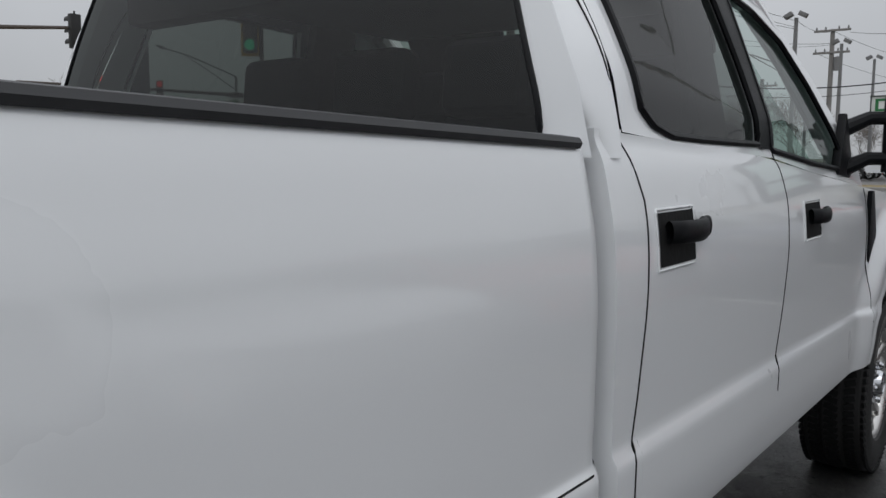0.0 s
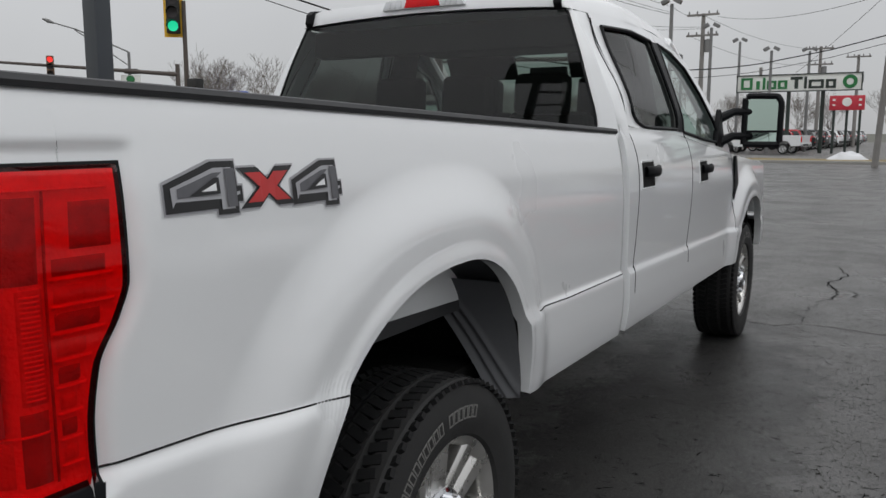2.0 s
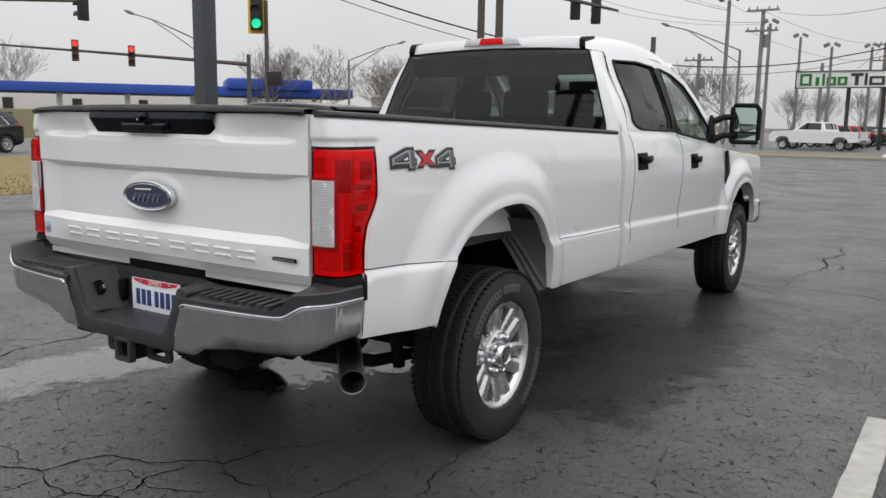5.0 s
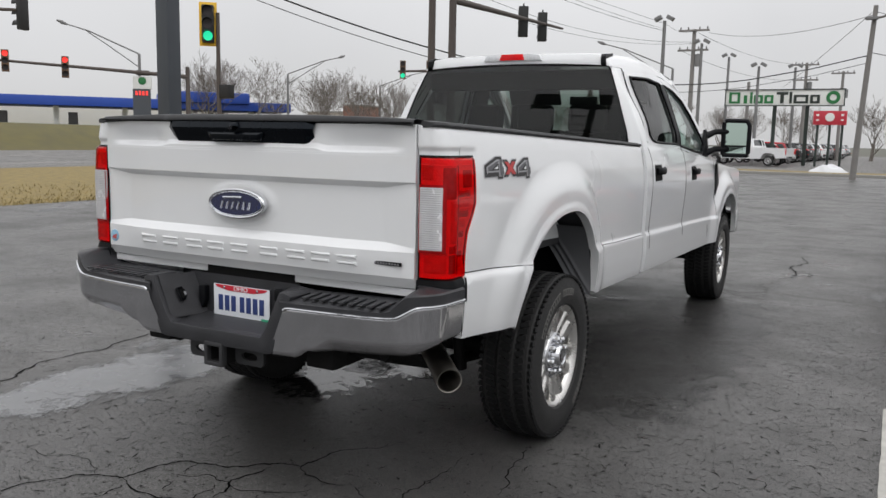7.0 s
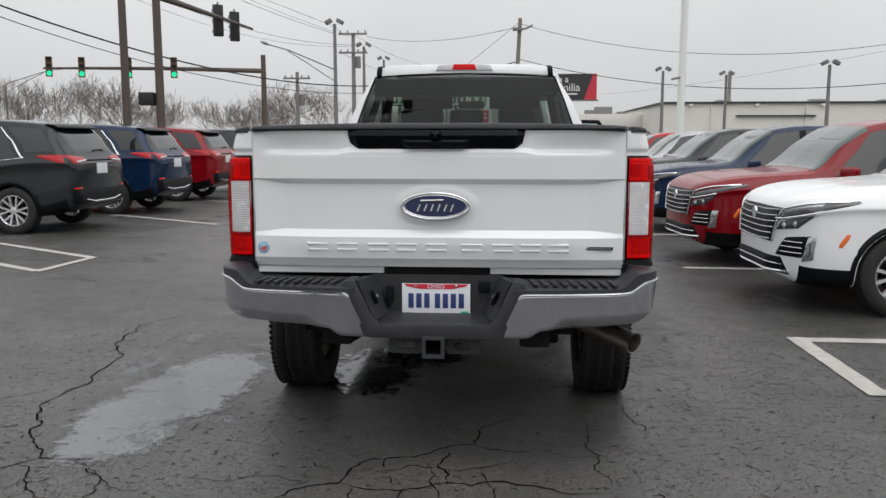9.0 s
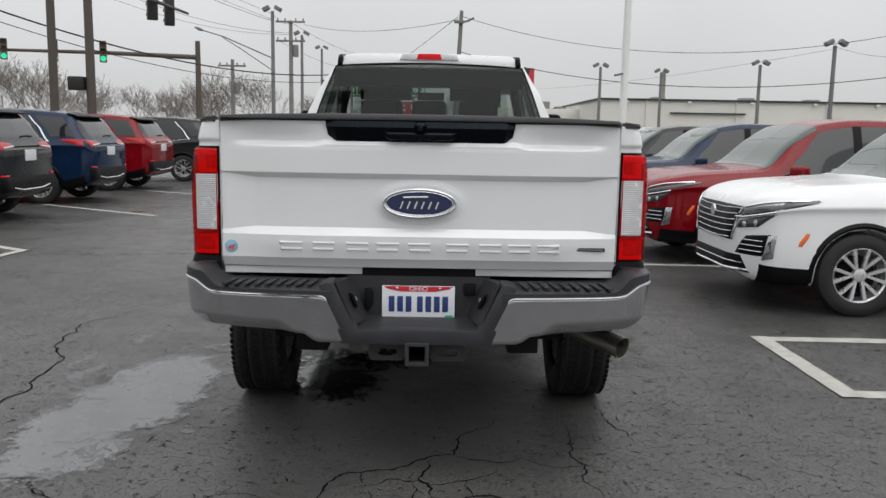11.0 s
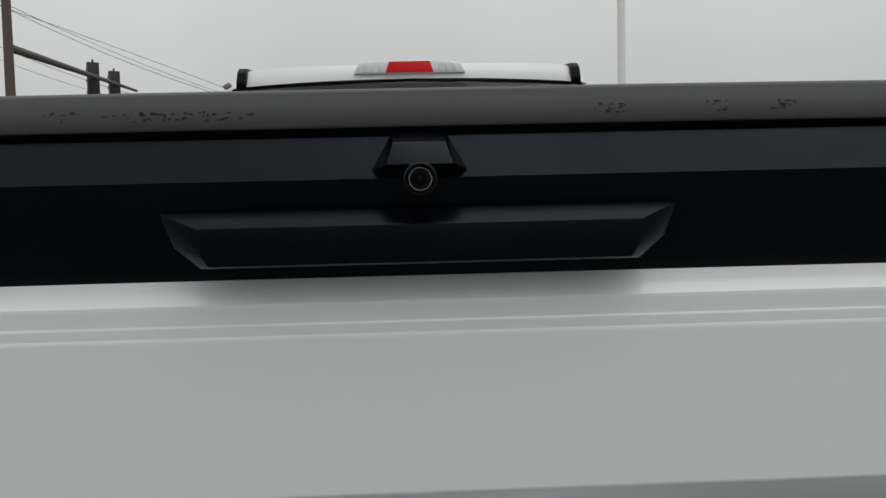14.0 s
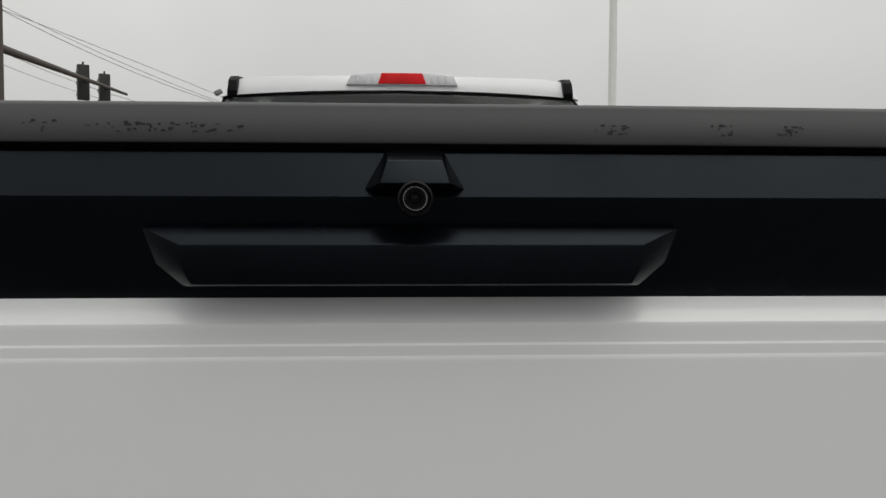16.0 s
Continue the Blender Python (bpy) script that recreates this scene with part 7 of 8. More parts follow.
# pale base: whitish ice film with some sky reflection mixed into the colour
M["slush"] = film("icy_film_with_sky_sheen", (0.15, 0.153, 0.158), 0.13, 0.40, 0.9)
M["slush_thin"] = film("thin_broken_slush", (0.16, 0.163, 0.168), 0.2, 0.52, 0.6, grain=9.0)
M["puddle"] = film("standing_water", (0.02, 0.02, 0.021), 0.05, 0.44, 0.95, 0.16, 16.0, 7.0)
# dark tint holds both wet asphalt and the truck's contact shade
M["damp"] = film("damp_and_truck_shade", (0.013, 0.0125, 0.0125), 0.17, 0.38, 0.34, 0.35, 60.0)


def blot(name, x, y, a, b, turn, material, label, group="", z=0.004):
    """A flat ragged patch that carries a film."""
    pts = []
    for k in range(64):
        th = 2 * math.pi * k / 64
        r = 1 + 0.30 * noise.noise(Vector((1.3 * math.cos(th) + x, 1.3 * math.sin(th) + y, 3.0))) + 0.16 * noise.noise(Vector((5 * math.cos(th) + x, 5 * math.sin(th) + y, 7.0)))
        pts.append((a * r * math.cos(th), b * r * math.sin(th), z))
    g = Geo().add(pts, [tuple(range(64))])
    o = solo(name, g, material, label, "puddle", group, kind="structure")
    o.matrix_basis = pose(x, y, 0, 0, 0, turn)


# damp strip along the truck, with its ground shade painted in
blot("damp_shade_patch", 1.02, 3.5, 2.7, 0.70, 89, M["damp"], "dark patch of damp and painted shade on the asphalt beside the truck", z=0.002)
blot("slush_patch", -1.55, 0.88, 1.38, 0.46, 86, M["slush"], "icy film of water on the asphalt, paled by painted sky sheen")
for x, y, a, b in ((-1.95, 2.12, 0.22, 0.10), (-1.12, 0.42, 0.10, 0.06), (-2.0, 1.30, 0.30, 0.20), (-2.12, 1.55, 0.24, 0.12), (-11.0, 6.9, 0.7, 0.3), (-0.07, 4.08, 0.2, 0.3), (2.36, 6.30, 0.4, 0.25), (0.1, 4.7, 0.35, 0.2)):
    blot("slush_patch", x, y, a, b, 37 * x, M["slush_thin"], "small pale patch of slush on the asphalt", "small slush patches")
for x, y, a, b, t in ((-0.52, 1.42, 0.66, 0.38, 95), (-0.22, 1.75, 0.40, 0.30, 20)):
    blot("puddle", x, y, a, b, t, M["puddle"], "shallow puddle of water on the asphalt", "puddles by the truck")

# ---- street furniture ----
M["galv"] = mat("weathered_galvanised_steel", (0.20, 0.20, 0.20), 0.6, metal=0.3, vary=0.2, scale=3)
M["brown_steel"] = mat("dark_weathered_mast_steel", (0.085, 0.070, 0.062), 0.7, vary=0.25, scale=3)
M["wood_pole"] = mat("grey_weathered_pole_wood", (0.21, 0.20, 0.19), 0.9, vary=0.3, scale=2, bump=0.5)
M["post_paint"] = mat("slate_grey_post_paint", (0.055, 0.062, 0.072), 0.45, vary=0.15, scale=2)
M["sig_black"] = mat("signal_housing_black", (0.012, 0.012, 0.012), 0.5)
M["sig_yellow"] = mat("signal_yellow_edge", (0.80, 0.48, 0.03), 0.5)
M["sig_bronze"] = mat("signal_housing_bronze", (0.17, 0.095, 0.05), 0.55)
M["lens_off"] = mat("dark_signal_lens", (0.03, 0.02, 0.02), 0.3)
M["green_on"], M["red_on"] = lit("green_signal_glow", (0.02, 0.75, 0.38), 1.0), lit("red_signal_glow", (1.0, 0.05, 0.04), 1.2)
M["wire"] = mat("black_cable", (0.02, 0.02, 0.02), 0.7)
M["panel_white"] = mat("sign_white", (0.78, 0.79, 0.76), 0.5, vary=0.05)
M["sign_green"] = mat("sign_green", (0.02, 0.17, 0.05), 0.5)
M["sign_dark"] = mat("sign_dark", (0.02, 0.03, 0.025), 0.5)
M["sign_red"] = mat("sign_red", (0.50, 0.03, 0.05), 0.5)
M["wall_white"] = mat("painted_block_wall", (0.70, 0.69, 0.64), 0.85, vary=0.08, scale=0.6, bump=0.3, bscale=8)
M["window_dark"] = mat("dark_shop_glass", (0.05, 0.06, 0.06), 0.08, coat=0.6, vary=0.3, scale=0.5)
M["canopy_blue"] = mat("canopy_blue", (0.02, 0.07, 0.38), 0.5, vary=0.15, scale=0.3)
M["far_cream"] = mat("far_cream_wall", (0.42, 0.38, 0.34), 0.9, vary=0.15, scale=0.5)
M["brick"] = mat("far_brick", (0.25, 0.13, 0.10), 0.9, vary=0.3, scale=2)
M["bark"] = mat("bare_bark", (0.17, 0.150, 0.132), 0.95, vary=0.3, scale=3)

g = Geo().box((-9.15, 8.05, 4.5), (0.29, 0.29, 9.0))
post = thing("sign_post", "slate grey square steel sign post by the parking bays", "post")
part("shaft", g, M["post_paint"], post, bevel=0.01)
part("base_plate", Geo().box((-9.15, 8.05, 0.02), (0.38, 0.38, 0.04)), M["post_paint"], post, bevel=0.01)
part("cable_box", Geo().box((-8.96, 7.98, 0.28), (0.10, 0.16, 0.22)), M["post_paint"], post, bevel=0.01)


def aim(x, y, z, tx, ty):
    """A pose at (x, y, z) whose -y side faces (tx, ty)."""
    return pose(x, y, z, 0, 0, math.degrees(math.atan2(ty - y, tx - x)) + 90)


def signal(x, y, z, lit_k, material, parent=None, face=(0.5, -3), scale=1.0, back=None, arm_top=0.0):
    """A three-lens traffic signal; lit_k 0 red, 2 green, None dark."""
    s = thing("traffic_signal", "hanging three-lens traffic signal" + {0: " showing red", 2: " showing green", None: " seen from behind"}[lit_k], "traffic light", at=aim(x, y, z, *face) @ Matrix.Scale(scale, 4))
    part("housing", Geo().box((0, 0, 0), (0.34, 0.20, 1.06)), material, s, bevel=0.03)
    if back:
        part("backplate", Geo().box((0, 0.08, 0), (0.50, 0.02, 1.24)), back, s, bevel=0.01)
    for k in range(3):
        zz = 0.345 - 0.345 * k
        g = Geo().lathe(((-0.11, 0.135), (-0.105, 0.10), (-0.10, 0.0001)), 20, "y", (0, 0, zz))
        part("lens", g, {0: M["red_on"], 2: M["green_on"]}[lit_k] if k == lit_k else M["lens_off"], s)
        g = Geo().grid(lambda u, v: (0.155 * math.cos(math.pi * (1.15 * u - 0.075)), -0.10 - 0.22 * v, zz + 0.155 * math.sin(math.pi * (1.15 * u - 0.075))), 14, 2)
        part("visor", g, M["sig_black"], s, solid=0.006)
    if lit_k is None:
        part("hanger", Geo().tube([(0, 0, 0.5), (0, 0, 0.62)], 0.03, 8), M["sig_black"], s)
    return s


def mast(label, x, y, top, r, material, arm=None, arm_r=0.08):
    m = thing("signal_mast" if arm else "pole", label, "pole")
    part("shaft", Geo().tube([(x, y, 0), (x, y, top * 0.5), (x, y, top)], [r, r * 0.86, r * 0.72], 14), material, m)
    part("foot", Geo().lathe(((0, r * 1.6), (0.12, r * 1.6), (0.16, r * 1.1)), 14, "z", (x, y, 0)), material, m)
    if arm:
        part("arm", Geo().tube(arm, [arm_r * (1.25 - 0.7 * k / (len(arm) - 1)) for k in range(len(arm))], 10), material, m)
    return m


# wide mast with four green signals over the far road
mast("weathered steel signal mast with a long arm", -14.35, 46.3, 6.7, 0.20, M["brown_steel"], [(-14.35, 46.3, 5.75), (-20.2, 46.9, 5.98), (-26.0, 47.5, 6.10), (-29.2, 47.75, 6.14)], 0.12)
for x, y, z in ((-28.69, 47.6, 6.22), (-26.47, 47.5, 6.15), (-23.21, 47.1, 6.05), (-20.15, 46.8, 6.02)):
    signal(x, y - 0.1, z, 2, M["sig_bronze"], scale=1.2)
# nearer mast whose two black signals face away
mast("dark steel signal mast at the corner", -9.30, 18.95, 9.0, 0.13, M["brown_steel"], [(-9.30, 18.95, 5.45), (-9.41, 23.71, 5.64), (-9.52, 28.47, 5.83)], 0.08)
for x, y, z in ((-9.55, 24.66, 5.60), (-9.60, 26.57, 5.66)):
    signal(x, y, z, None, M["sig_black"], face=(-30, 60))
p = thing("pedestrian_signal", "black pedestrian signal box on the mast", "traffic light")
part("box", Geo().box((-9.62, 18.85, 2.63), (0.42, 0.30, 0.36)), M["sig_black"], p, bevel=0.03)
part("bracket", Geo().tube([(-9.62, 18.9, 2.63), (-9.30, 18.95, 2.63)], 0.03, 8), M["sig_black"], p)
mast("tall brown wooden pole behind the parked cars", -11.60, 21.75, 11.0, 0.14, M["brown_steel"])
# yellow-edged signal on its own post
mast("slim dark signal post on the verge", -15.10, 15.40, 4.9, 0.075, M["brown_steel"])
signal(-15.29, 15.2, 4.575, 2, M["sig_black"], back=M["sig_yellow"], scale=1.0)
p = thing("pedestrian_signal", "black pedestrian signal box on the post", "traffic light")
part("box", Geo().box((-14.93, 15.5, 2.67), (0.44, 0.28, 0.40)), M["sig_black"], p, bevel=0.03)
part("bracket", Geo().tube([(-14.93, 15.45, 2.67), (-15.1, 15.4, 2.67)], 0.03, 8), M["sig_black"], p)
# signal at the end of an arm that reaches in from the verge's near end
mast("steel signal mast with a long arm over the road", -27.4, 8.7, 7.0, 0.16, M["brown_steel"], [(-27.4, 8.7, 5.0), (-25.2, 12.0, 5.22), (-23.35, 14.85, 5.36)], 0.09)
signal(-23.31, 14.9, 5.25, None, M["sig_black"], face=(-80, 10))
# mast with two red signals across the road
mast("steel signal mast across the road", -37.34, 35.56, 5.6, 0.18, M["brown_steel"], [(-37.34, 35.56, 4.98), (-40.5, 31.6, 5.22), (-46.5, 23.9, 5.62)], 0.11)
for x, y, z in ((-43.72, 27.54, 5.44), (-41.82, 30.1, 5.24)):
    signal(x, y, z, 0, M["sig_bronze"], scale=1.2)
p = thing("price_sign", "dark pylon sign with a white panel and glowing red figures", "sign", at=aim(-39.3, 33.6, 0, 0.5, -4))
part("column", Geo().box((0, 0, 2.05), (1.05, 0.5, 4.1)), M["post_paint"], p, bevel=0.03)
part("panel", Geo().box((0.05, -0.02, 4.50), (1.10, 0.45, 0.76)), M["panel_white"], p, bevel=0.03)
part("panel_mark", Geo().lathe(((-0.27, 0.24), (-0.28, 0.22), (-0.28, 0.0001)), 20, "y", (0.05, 0, 4.62)), M["sign_green"], p)
for k in range(4):
    part("figure_bar", Geo().box((-0.30 + 0.20 * k, -0.27, 3.86), (0.11, 0.04, 0.26)), M["red_on"], p)
part("cap", Geo().box((0.1, 0, 5.12), (0.8, 0.4, 0.3)), M["sig_black"], p, bevel=0.05)


def street_lamp(x, y, z, tip, label="steel street lamp with a braced arm"):
    s = thing("street_lamp", label, "street lamp")
    part("shaft", Geo().tube([(x, y, 0), (x, y, z)], [0.12, 0.09], 12), M["galv"], s)
    t = Vector(tip)
    e = Vector((x, y, z))
    part("arm", Geo().tube([e, e.lerp(t, 0.7) + Vector((0, 0, 0.15)), t], [0.05, 0.045, 0.04], 8), M["galv"], s)
    part("brace", Geo().tube([e - Vector((0, 0, 0.9)), e.lerp(t, 0.45) - Vector((0, 0, 0.25)), e.lerp(t, 0.72) + Vector((0, 0, 0.08))], 0.035, 8), M["galv"], s)
    d = (t - e).normalized()
    part("lamp_head", Geo().tube([t - d * 0.1, t + d * 0.25, t + d * 0.6], [0.05, 0.13, 0.05], 10), M["galv"], s)


street_lamp(-43.05, 36.72, 6.7, (-45.83, 33.26, 8.37))
street_lamp(-45.51, 55.23, 6.85, (-41.97, 57.99, 8.43))
street_lamp(-12.47, 59.09, 6.9, (-17.33, 57.91, 8.71))
street_lamp(-52.0, 80.0, 7.5, (-47.5, 82.5, 9.2))


def lot_light(x, y, z, label="steel lot light with twin floodlights"):
    s = thing("lot_light", label, "street lamp")
    part("shaft", Geo().tube([(x, y, 0), (x, y, z)], [0.13, 0.09], 10), M["galv"], s)
    for k in (-1, 1):
        part("floodlight", Geo().box((x + 0.33 * k, y - 0.1, z + 0.12), (0.40, 0.34, 0.22), Matrix.Rotation(0.5 * k, 3, "Y")), M["galv"], s, bevel=0.03)


for x, y, z in ((11.13, 53.3, 6.2), (19.56, 46.8, 5.95), (18.92, 36.13, 5.95), (16.63, 58.2, 6.3), (-9.34, 53.57, 8.0), (-9.69, 65.66, 8.3), (-9.29, 43.41, 8.1), (-6.6, 60.0, 7.0), (-4.8, 66.0, 7.4)):
    lot_light(x, y, z)
s = thing("flag_pole", "tall white lot pole", "pole")
part("shaft", Geo().tube([(4.98, 18.55, 0), (5.03, 18.55, 9.5)], [0.105, 0.085], 16), M["panel_white"], s)
part("base_cover", Geo().lathe(((0, 0.24), (0.10, 0.24), (0.16, 0.15)), 20, "z", (4.98, 18.55, 0)), M["panel_white"], s)
part("camera_bracket", Geo().tube([(4.95, 18.5, 3.12), (4.70, 18.4, 3.06)], 0.03, 8), M["galv"], s)


def utility_pole(x, y, z, arms, lean=0.0, label="grey wooden utility pole with crossarms", r=0.19):
    s = thing("utility_pole", label, "utility pole")
    part("shaft", Geo().tube([(x, y, 0), (x + lean, y, z)], [r, r * 0.7], 10), M["wood_pole"], s)
    for dz in arms:
        part("crossarm", Geo().box((x + lean, y - 0.15, z - dz), (2.2, 0.12, 0.14)), M["wood_pole"], s, bevel=0.01)
        for k in (-0.95, -0.4, 0.4, 0.95):
            part("insulator", Geo().lathe(((0, 0.05), (0.10, 0.06), (0.2, 0.03)), 8, "z", (x + lean + k, y - 0.15, z - dz + 0.07)), M["galv"], s)
    if arms:
        part("transformer", Geo().lathe(((-0.45, 0.001), (-0.45, 0.22), (0.40, 0.22), (0.48, 0.001)), 14, "z", (x + lean + 0.35, y, z - 2.2)), M["galv"], s)
    return s


utility_pole(-11.12, 59.35, 9.7, (0.1, 1.5))
lp = utility_pole(0.80, 37.9, 7.5, (), 0.34, "leaning grey wooden utility pole on the verge", 0.14)
part("side_bracket", Geo().tube([(1.10, 37.85, 6.95), (1.45, 37.8, 7.00), (1.75, 37.8, 7.16)], 0.05, 8), M["wood_pole"], lp)
part("cable_clamp", Geo().box((1.02, 37.75, 6.95), (0.5, 0.16, 0.14)), M["galv"], lp, bevel=0.02)
utility_pole(-5.5, 82.0, 9.2, (0.2, 1.6))
utility_pole(-2.8, 90.0, 9.0, (0.2,))
utility_pole(-9.5, 75.0, 7.0, ())
utility_pole(-16.2, 62.0, 7.0, (0.5,))
utility_pole(18.3, 63.5, 6.9, ())


def cable(a, b, sag, r=0.018):
    a, b = Vector(a), Vector(b)
    g = Geo().tube([a.lerp(b, k / 24) - Vector((0, 0, sag * 4 * (k / 24) * (1 - k / 24))) for k in range(25)], r * 0.62, 5)
    return solo("overhead_cable", g, M["wire"], "thin black overhead utility cable", "cable", "overhead cables")


PA, PX, PC = (-9.29, 43.41, 8.0), (-11.12, 59.35, 9.6), (1.14, 37.9, 7.35)
for a, b, sg, r in ((PC, (-5.2, 62.0, 5.6), 0.1, 0.02),
                    (PX, (-5.5, 82.0, 9.0), 0.6, 0.02), ((-12.0, 59.35, 8.2), (-6.4, 82.0, 7.6), 0.6, 0.02), ((18.9, 36.1, 5.9), (30, 42, 7.6), 0.9, 0.012), ((18.9, 36.1, 5.8), (9.0, 70, 5.6), 0.3, 0.012)):
    cable(a, b, sg, r)
# a heavy drop cable that sags from a pole out by the road to the lot's pole
utility_pole(-21.4, 4.6, 11.6, ())
for dz, r in ((0.0, 0.026), (-0.32, 0.013)):
    g = Geo().tube([(0.4617 * q - 18.63, 0.887 * q + 9.70, 0.00823 * q * q - 0.3857 * q + 8.37 + dz) for q in range(-6, 33)] + [(-1.2, 38.1, 4.9 + dz), (1.1, 37.9, 5.42 + dz)], r, 6)
    solo("overhead_cable", g, M["wire"], "heavy black sagging overhead cable", "cable", "overhead cables")
# spans that hang as parabolas: foot of the span, heading, height and its two terms, length, radius
for x, y, head, c0, c1, c2, far, r in ((1.1, 37.9, -25.0, 7.247, -0.3314, 0.01317, 27.0, 0.012), (1.1, 37.9, -25.0, 5.520, -0.2789, 0.01060, 27.0, 0.017), (-10.1, 59.3, -62.4, 9.424, -0.1846, 0.00367, 24.2, 0.013),
                                      (-9.29, 43.41, -120.0, 7.95, 0.151, -0.0010, 24.0, 0.011), (-9.29, 43.41, -120.0, 7.57, 0.0814, 0.00677, 16.0, 0.012), (-9.29, 43.41, -120.0, 7.66, 0.110, 0.0050, 17.0, 0.010), (-11.12, 59.35, -120.0, 8.80, -0.0959, 0.00884, 26.0, 0.013), (-11.12, 59.35, -120.0, 8.70, -0.125, 0.00884, 26.0, 0.011)):
    ca, sa = math.cos(radians(head)), math.sin(radians(head))
    g = Geo().tube([(x + ca * q, y + sa * q, c0 + c1 * q + c2 * q * q) for q in [far * k / 30 for k in range(31)]], r, 5)
    solo("overhead_cable", g, M["wire"], "thin black overhead utility cable", "cable", "overhead cables")
cable(PA, PX, 0.3, 0.016)

# ---- signs ----
s = thing("roadside_sign", "long white roadside sign with green and dark lettering shapes", "sign")
part("panel", Geo().box((-5.05, 62, 4.90), (8.1, 0.30, 1.20)), M["panel_white"], s, bevel=0.02)
g = frame_ring(61.80, 62.2, 1.0, 0.94, (0, 0))
for k, (c0, w) in enumerate(((-8.85, 0.86), (-7.90, 0.50), (-7.36, 0.22), (-7.08, 0.68), (-6.36, 0.68), (-5.55, 0.86), (-4.65, 0.22), (-4.38, 1.05), (-3.28, 0.70))):
    h = 0.82 if k in (0, 2, 5, 6) else 0.60
    zc, m_ = 4.90 - (0.82 - h) / 2, M["sign_green"] if k < 5 else M["sign_dark"]
    xc, t = c0 + w / 2, 0.19
    g = Geo()
    if w < 0.55:
        g.box((xc, 61.83, zc), (min(w * 0.8, 0.24), 0.04, h))
    elif k == 5:
        g.box((xc, 61.83, zc + h / 2 - 0.10), (w * 0.92, 0.04, 0.20)).box((xc, 61.83, zc - 0.10), (0.24, 0.04, h - 0.20))
    else:
        for e in (-1, 1):
            g.box((xc + e * (w * 0.46 - t / 2), 61.83, zc), (t, 0.04, h)).box((xc, 61.83, zc + e * (h / 2 - 0.075)), (w * 0.92 - 2 * t, 0.04, 0.15))
    part("letter_block", g, m_, s)
part("green_disc", Geo().lathe(((61.84, 0.46), (61.80, 0.44), (61.80, 0.24), (61.83, 0.22)), 32, "y", (-1.75, 0, 4.90)), M["sign_green"], s)
for z in (4.32, 5.48):
    part("panel_edge", Geo().box((-5.05, 61.82, z), (8.2, 0.1, 0.07)), M["sign_dark"], s)
for x in (-9.08, -1.02):
    part("panel_edge", Geo().box((x, 61.82, 4.9), (0.07, 0.1, 1.2)), M["sign_dark"], s)
for x in (-5.6, -3.4):
    part("sign_leg", Geo().tube([(x, 62.1, 0), (x, 62.1, 4.4)], 0.14, 10), M["sign_dark"], s)
s = thing("red_sign", "red panel sign on dark posts", "sign")
part("panel", Geo().box((-1.83, 61.5, 3.45), (2.16, 0.2, 0.98)), M["sign_red"], s, bevel=0.02)
part("pale_disc", Geo().lathe(((61.40, 0.30), (61.37, 0.28), (61.37, 0.0001)), 20, "y", (-1.83, 0, 3.5)), M["panel_white"], s)
for x in (-2.6, -1.8, -1.0):
    part("sign_leg", Geo().box((x, 61.6, 1.5), (0.16, 0.16, 3.0)), M["sign_dark"], s)
for k in (-0.8, 0.8):
    part("pale_bar", Geo().box((-1.83 + k, 61.39, 3.65), (0.18, 0.02, 0.14)), M["panel_white"], s)
    part("pale_bar", Geo().box((-1.83 + k, 61.39, 3.30), (0.18, 0.02, 0.10)), M["panel_white"], s)
s = thing("billboard", "dark billboard with white Spanish lettering and red edges", "billboard")
part("panel", Geo().box((8.36, 110, 8.87), (9.5, 0.4, 3.5)), mat("billboard_black", (0.03, 0.028, 0.03), 0.5), s)
part("red_edge", Geo().prism([(3.62, 7.15), (4.2, 7.15), (5.2, 10.6), (3.62, 10.6)], 109.75, 109.79, lambda a, b, d: (a, d, b)), M["sign_red"], s)
part("red_edge", Geo().prism([(13.1, 7.15), (11.4, 7.15), (12.6, 10.6), (13.1, 10.6)], 109.75, 109.79, lambda a, b, d: (a, d, b)), M["sign_red"], s)
lettering("letters", "Únete a", 1.25, pose(7.3, 109.7, 9.85, 90, 0, 0), M["panel_white"], s, depth=0.02)
lettering("letters", "la Familia", 1.45, pose(8.2, 109.7, 8.75, 90, 0, 0), M["panel_white"], s, depth=0.02)
part("small_print_bar", Geo().box((8.2, 109.74, 7.9), (4.6, 0.05, 0.16)), M["panel_white"], s)
part("catwalk", Geo().box((8.36, 109.3, 7.0), (9.8, 1.0, 0.15)), M["galv"], s)
part("column", Geo().tube([(8.2, 110.3, 0), (8.2, 110.3, 7.2)], 0.45, 14), M["sign_dark"], s)

# ---- buildings ----
b = thing("showroom_building", "low showroom with a pale fascia and dark shop windows", "building")
part("fascia", Geo().box((8.70, 71.8, 3.36), (8.4, 0.9, 1.15)), M["wall_white"], b, bevel=0.03)
part("wall", Geo().box((8.70, 76.0, 1.7), (8.2, 8.0, 3.4)), M["wall_white"], b)
for k in range(7):
    w = part("shop_window", Geo().box((5.5 + 0.86 * k, 71.97, 1.45), (0.78, 0.06, 2.4)), M["window_dark"], b)
    part("mullion", Geo().box((5.07 + 0.86 * k, 71.95, 1.45), (0.08, 0.10, 2.5)), M["sign_dark"], w)
part("end_pier", Geo().box((4.75, 71.9, 1.5), (0.5, 0.4, 2.8)), M["sign_dark"], b)
for x, w, h in ((9.8, 1.6, 0.8), (8.6, 1.0, 0.5), (11.5, 0.7, 0.35)):
    part("roof_unit", Geo().box((x, 75, 3.9 + h / 2), (w, 1.2, h)), M["galv"], b, bevel=0.03)
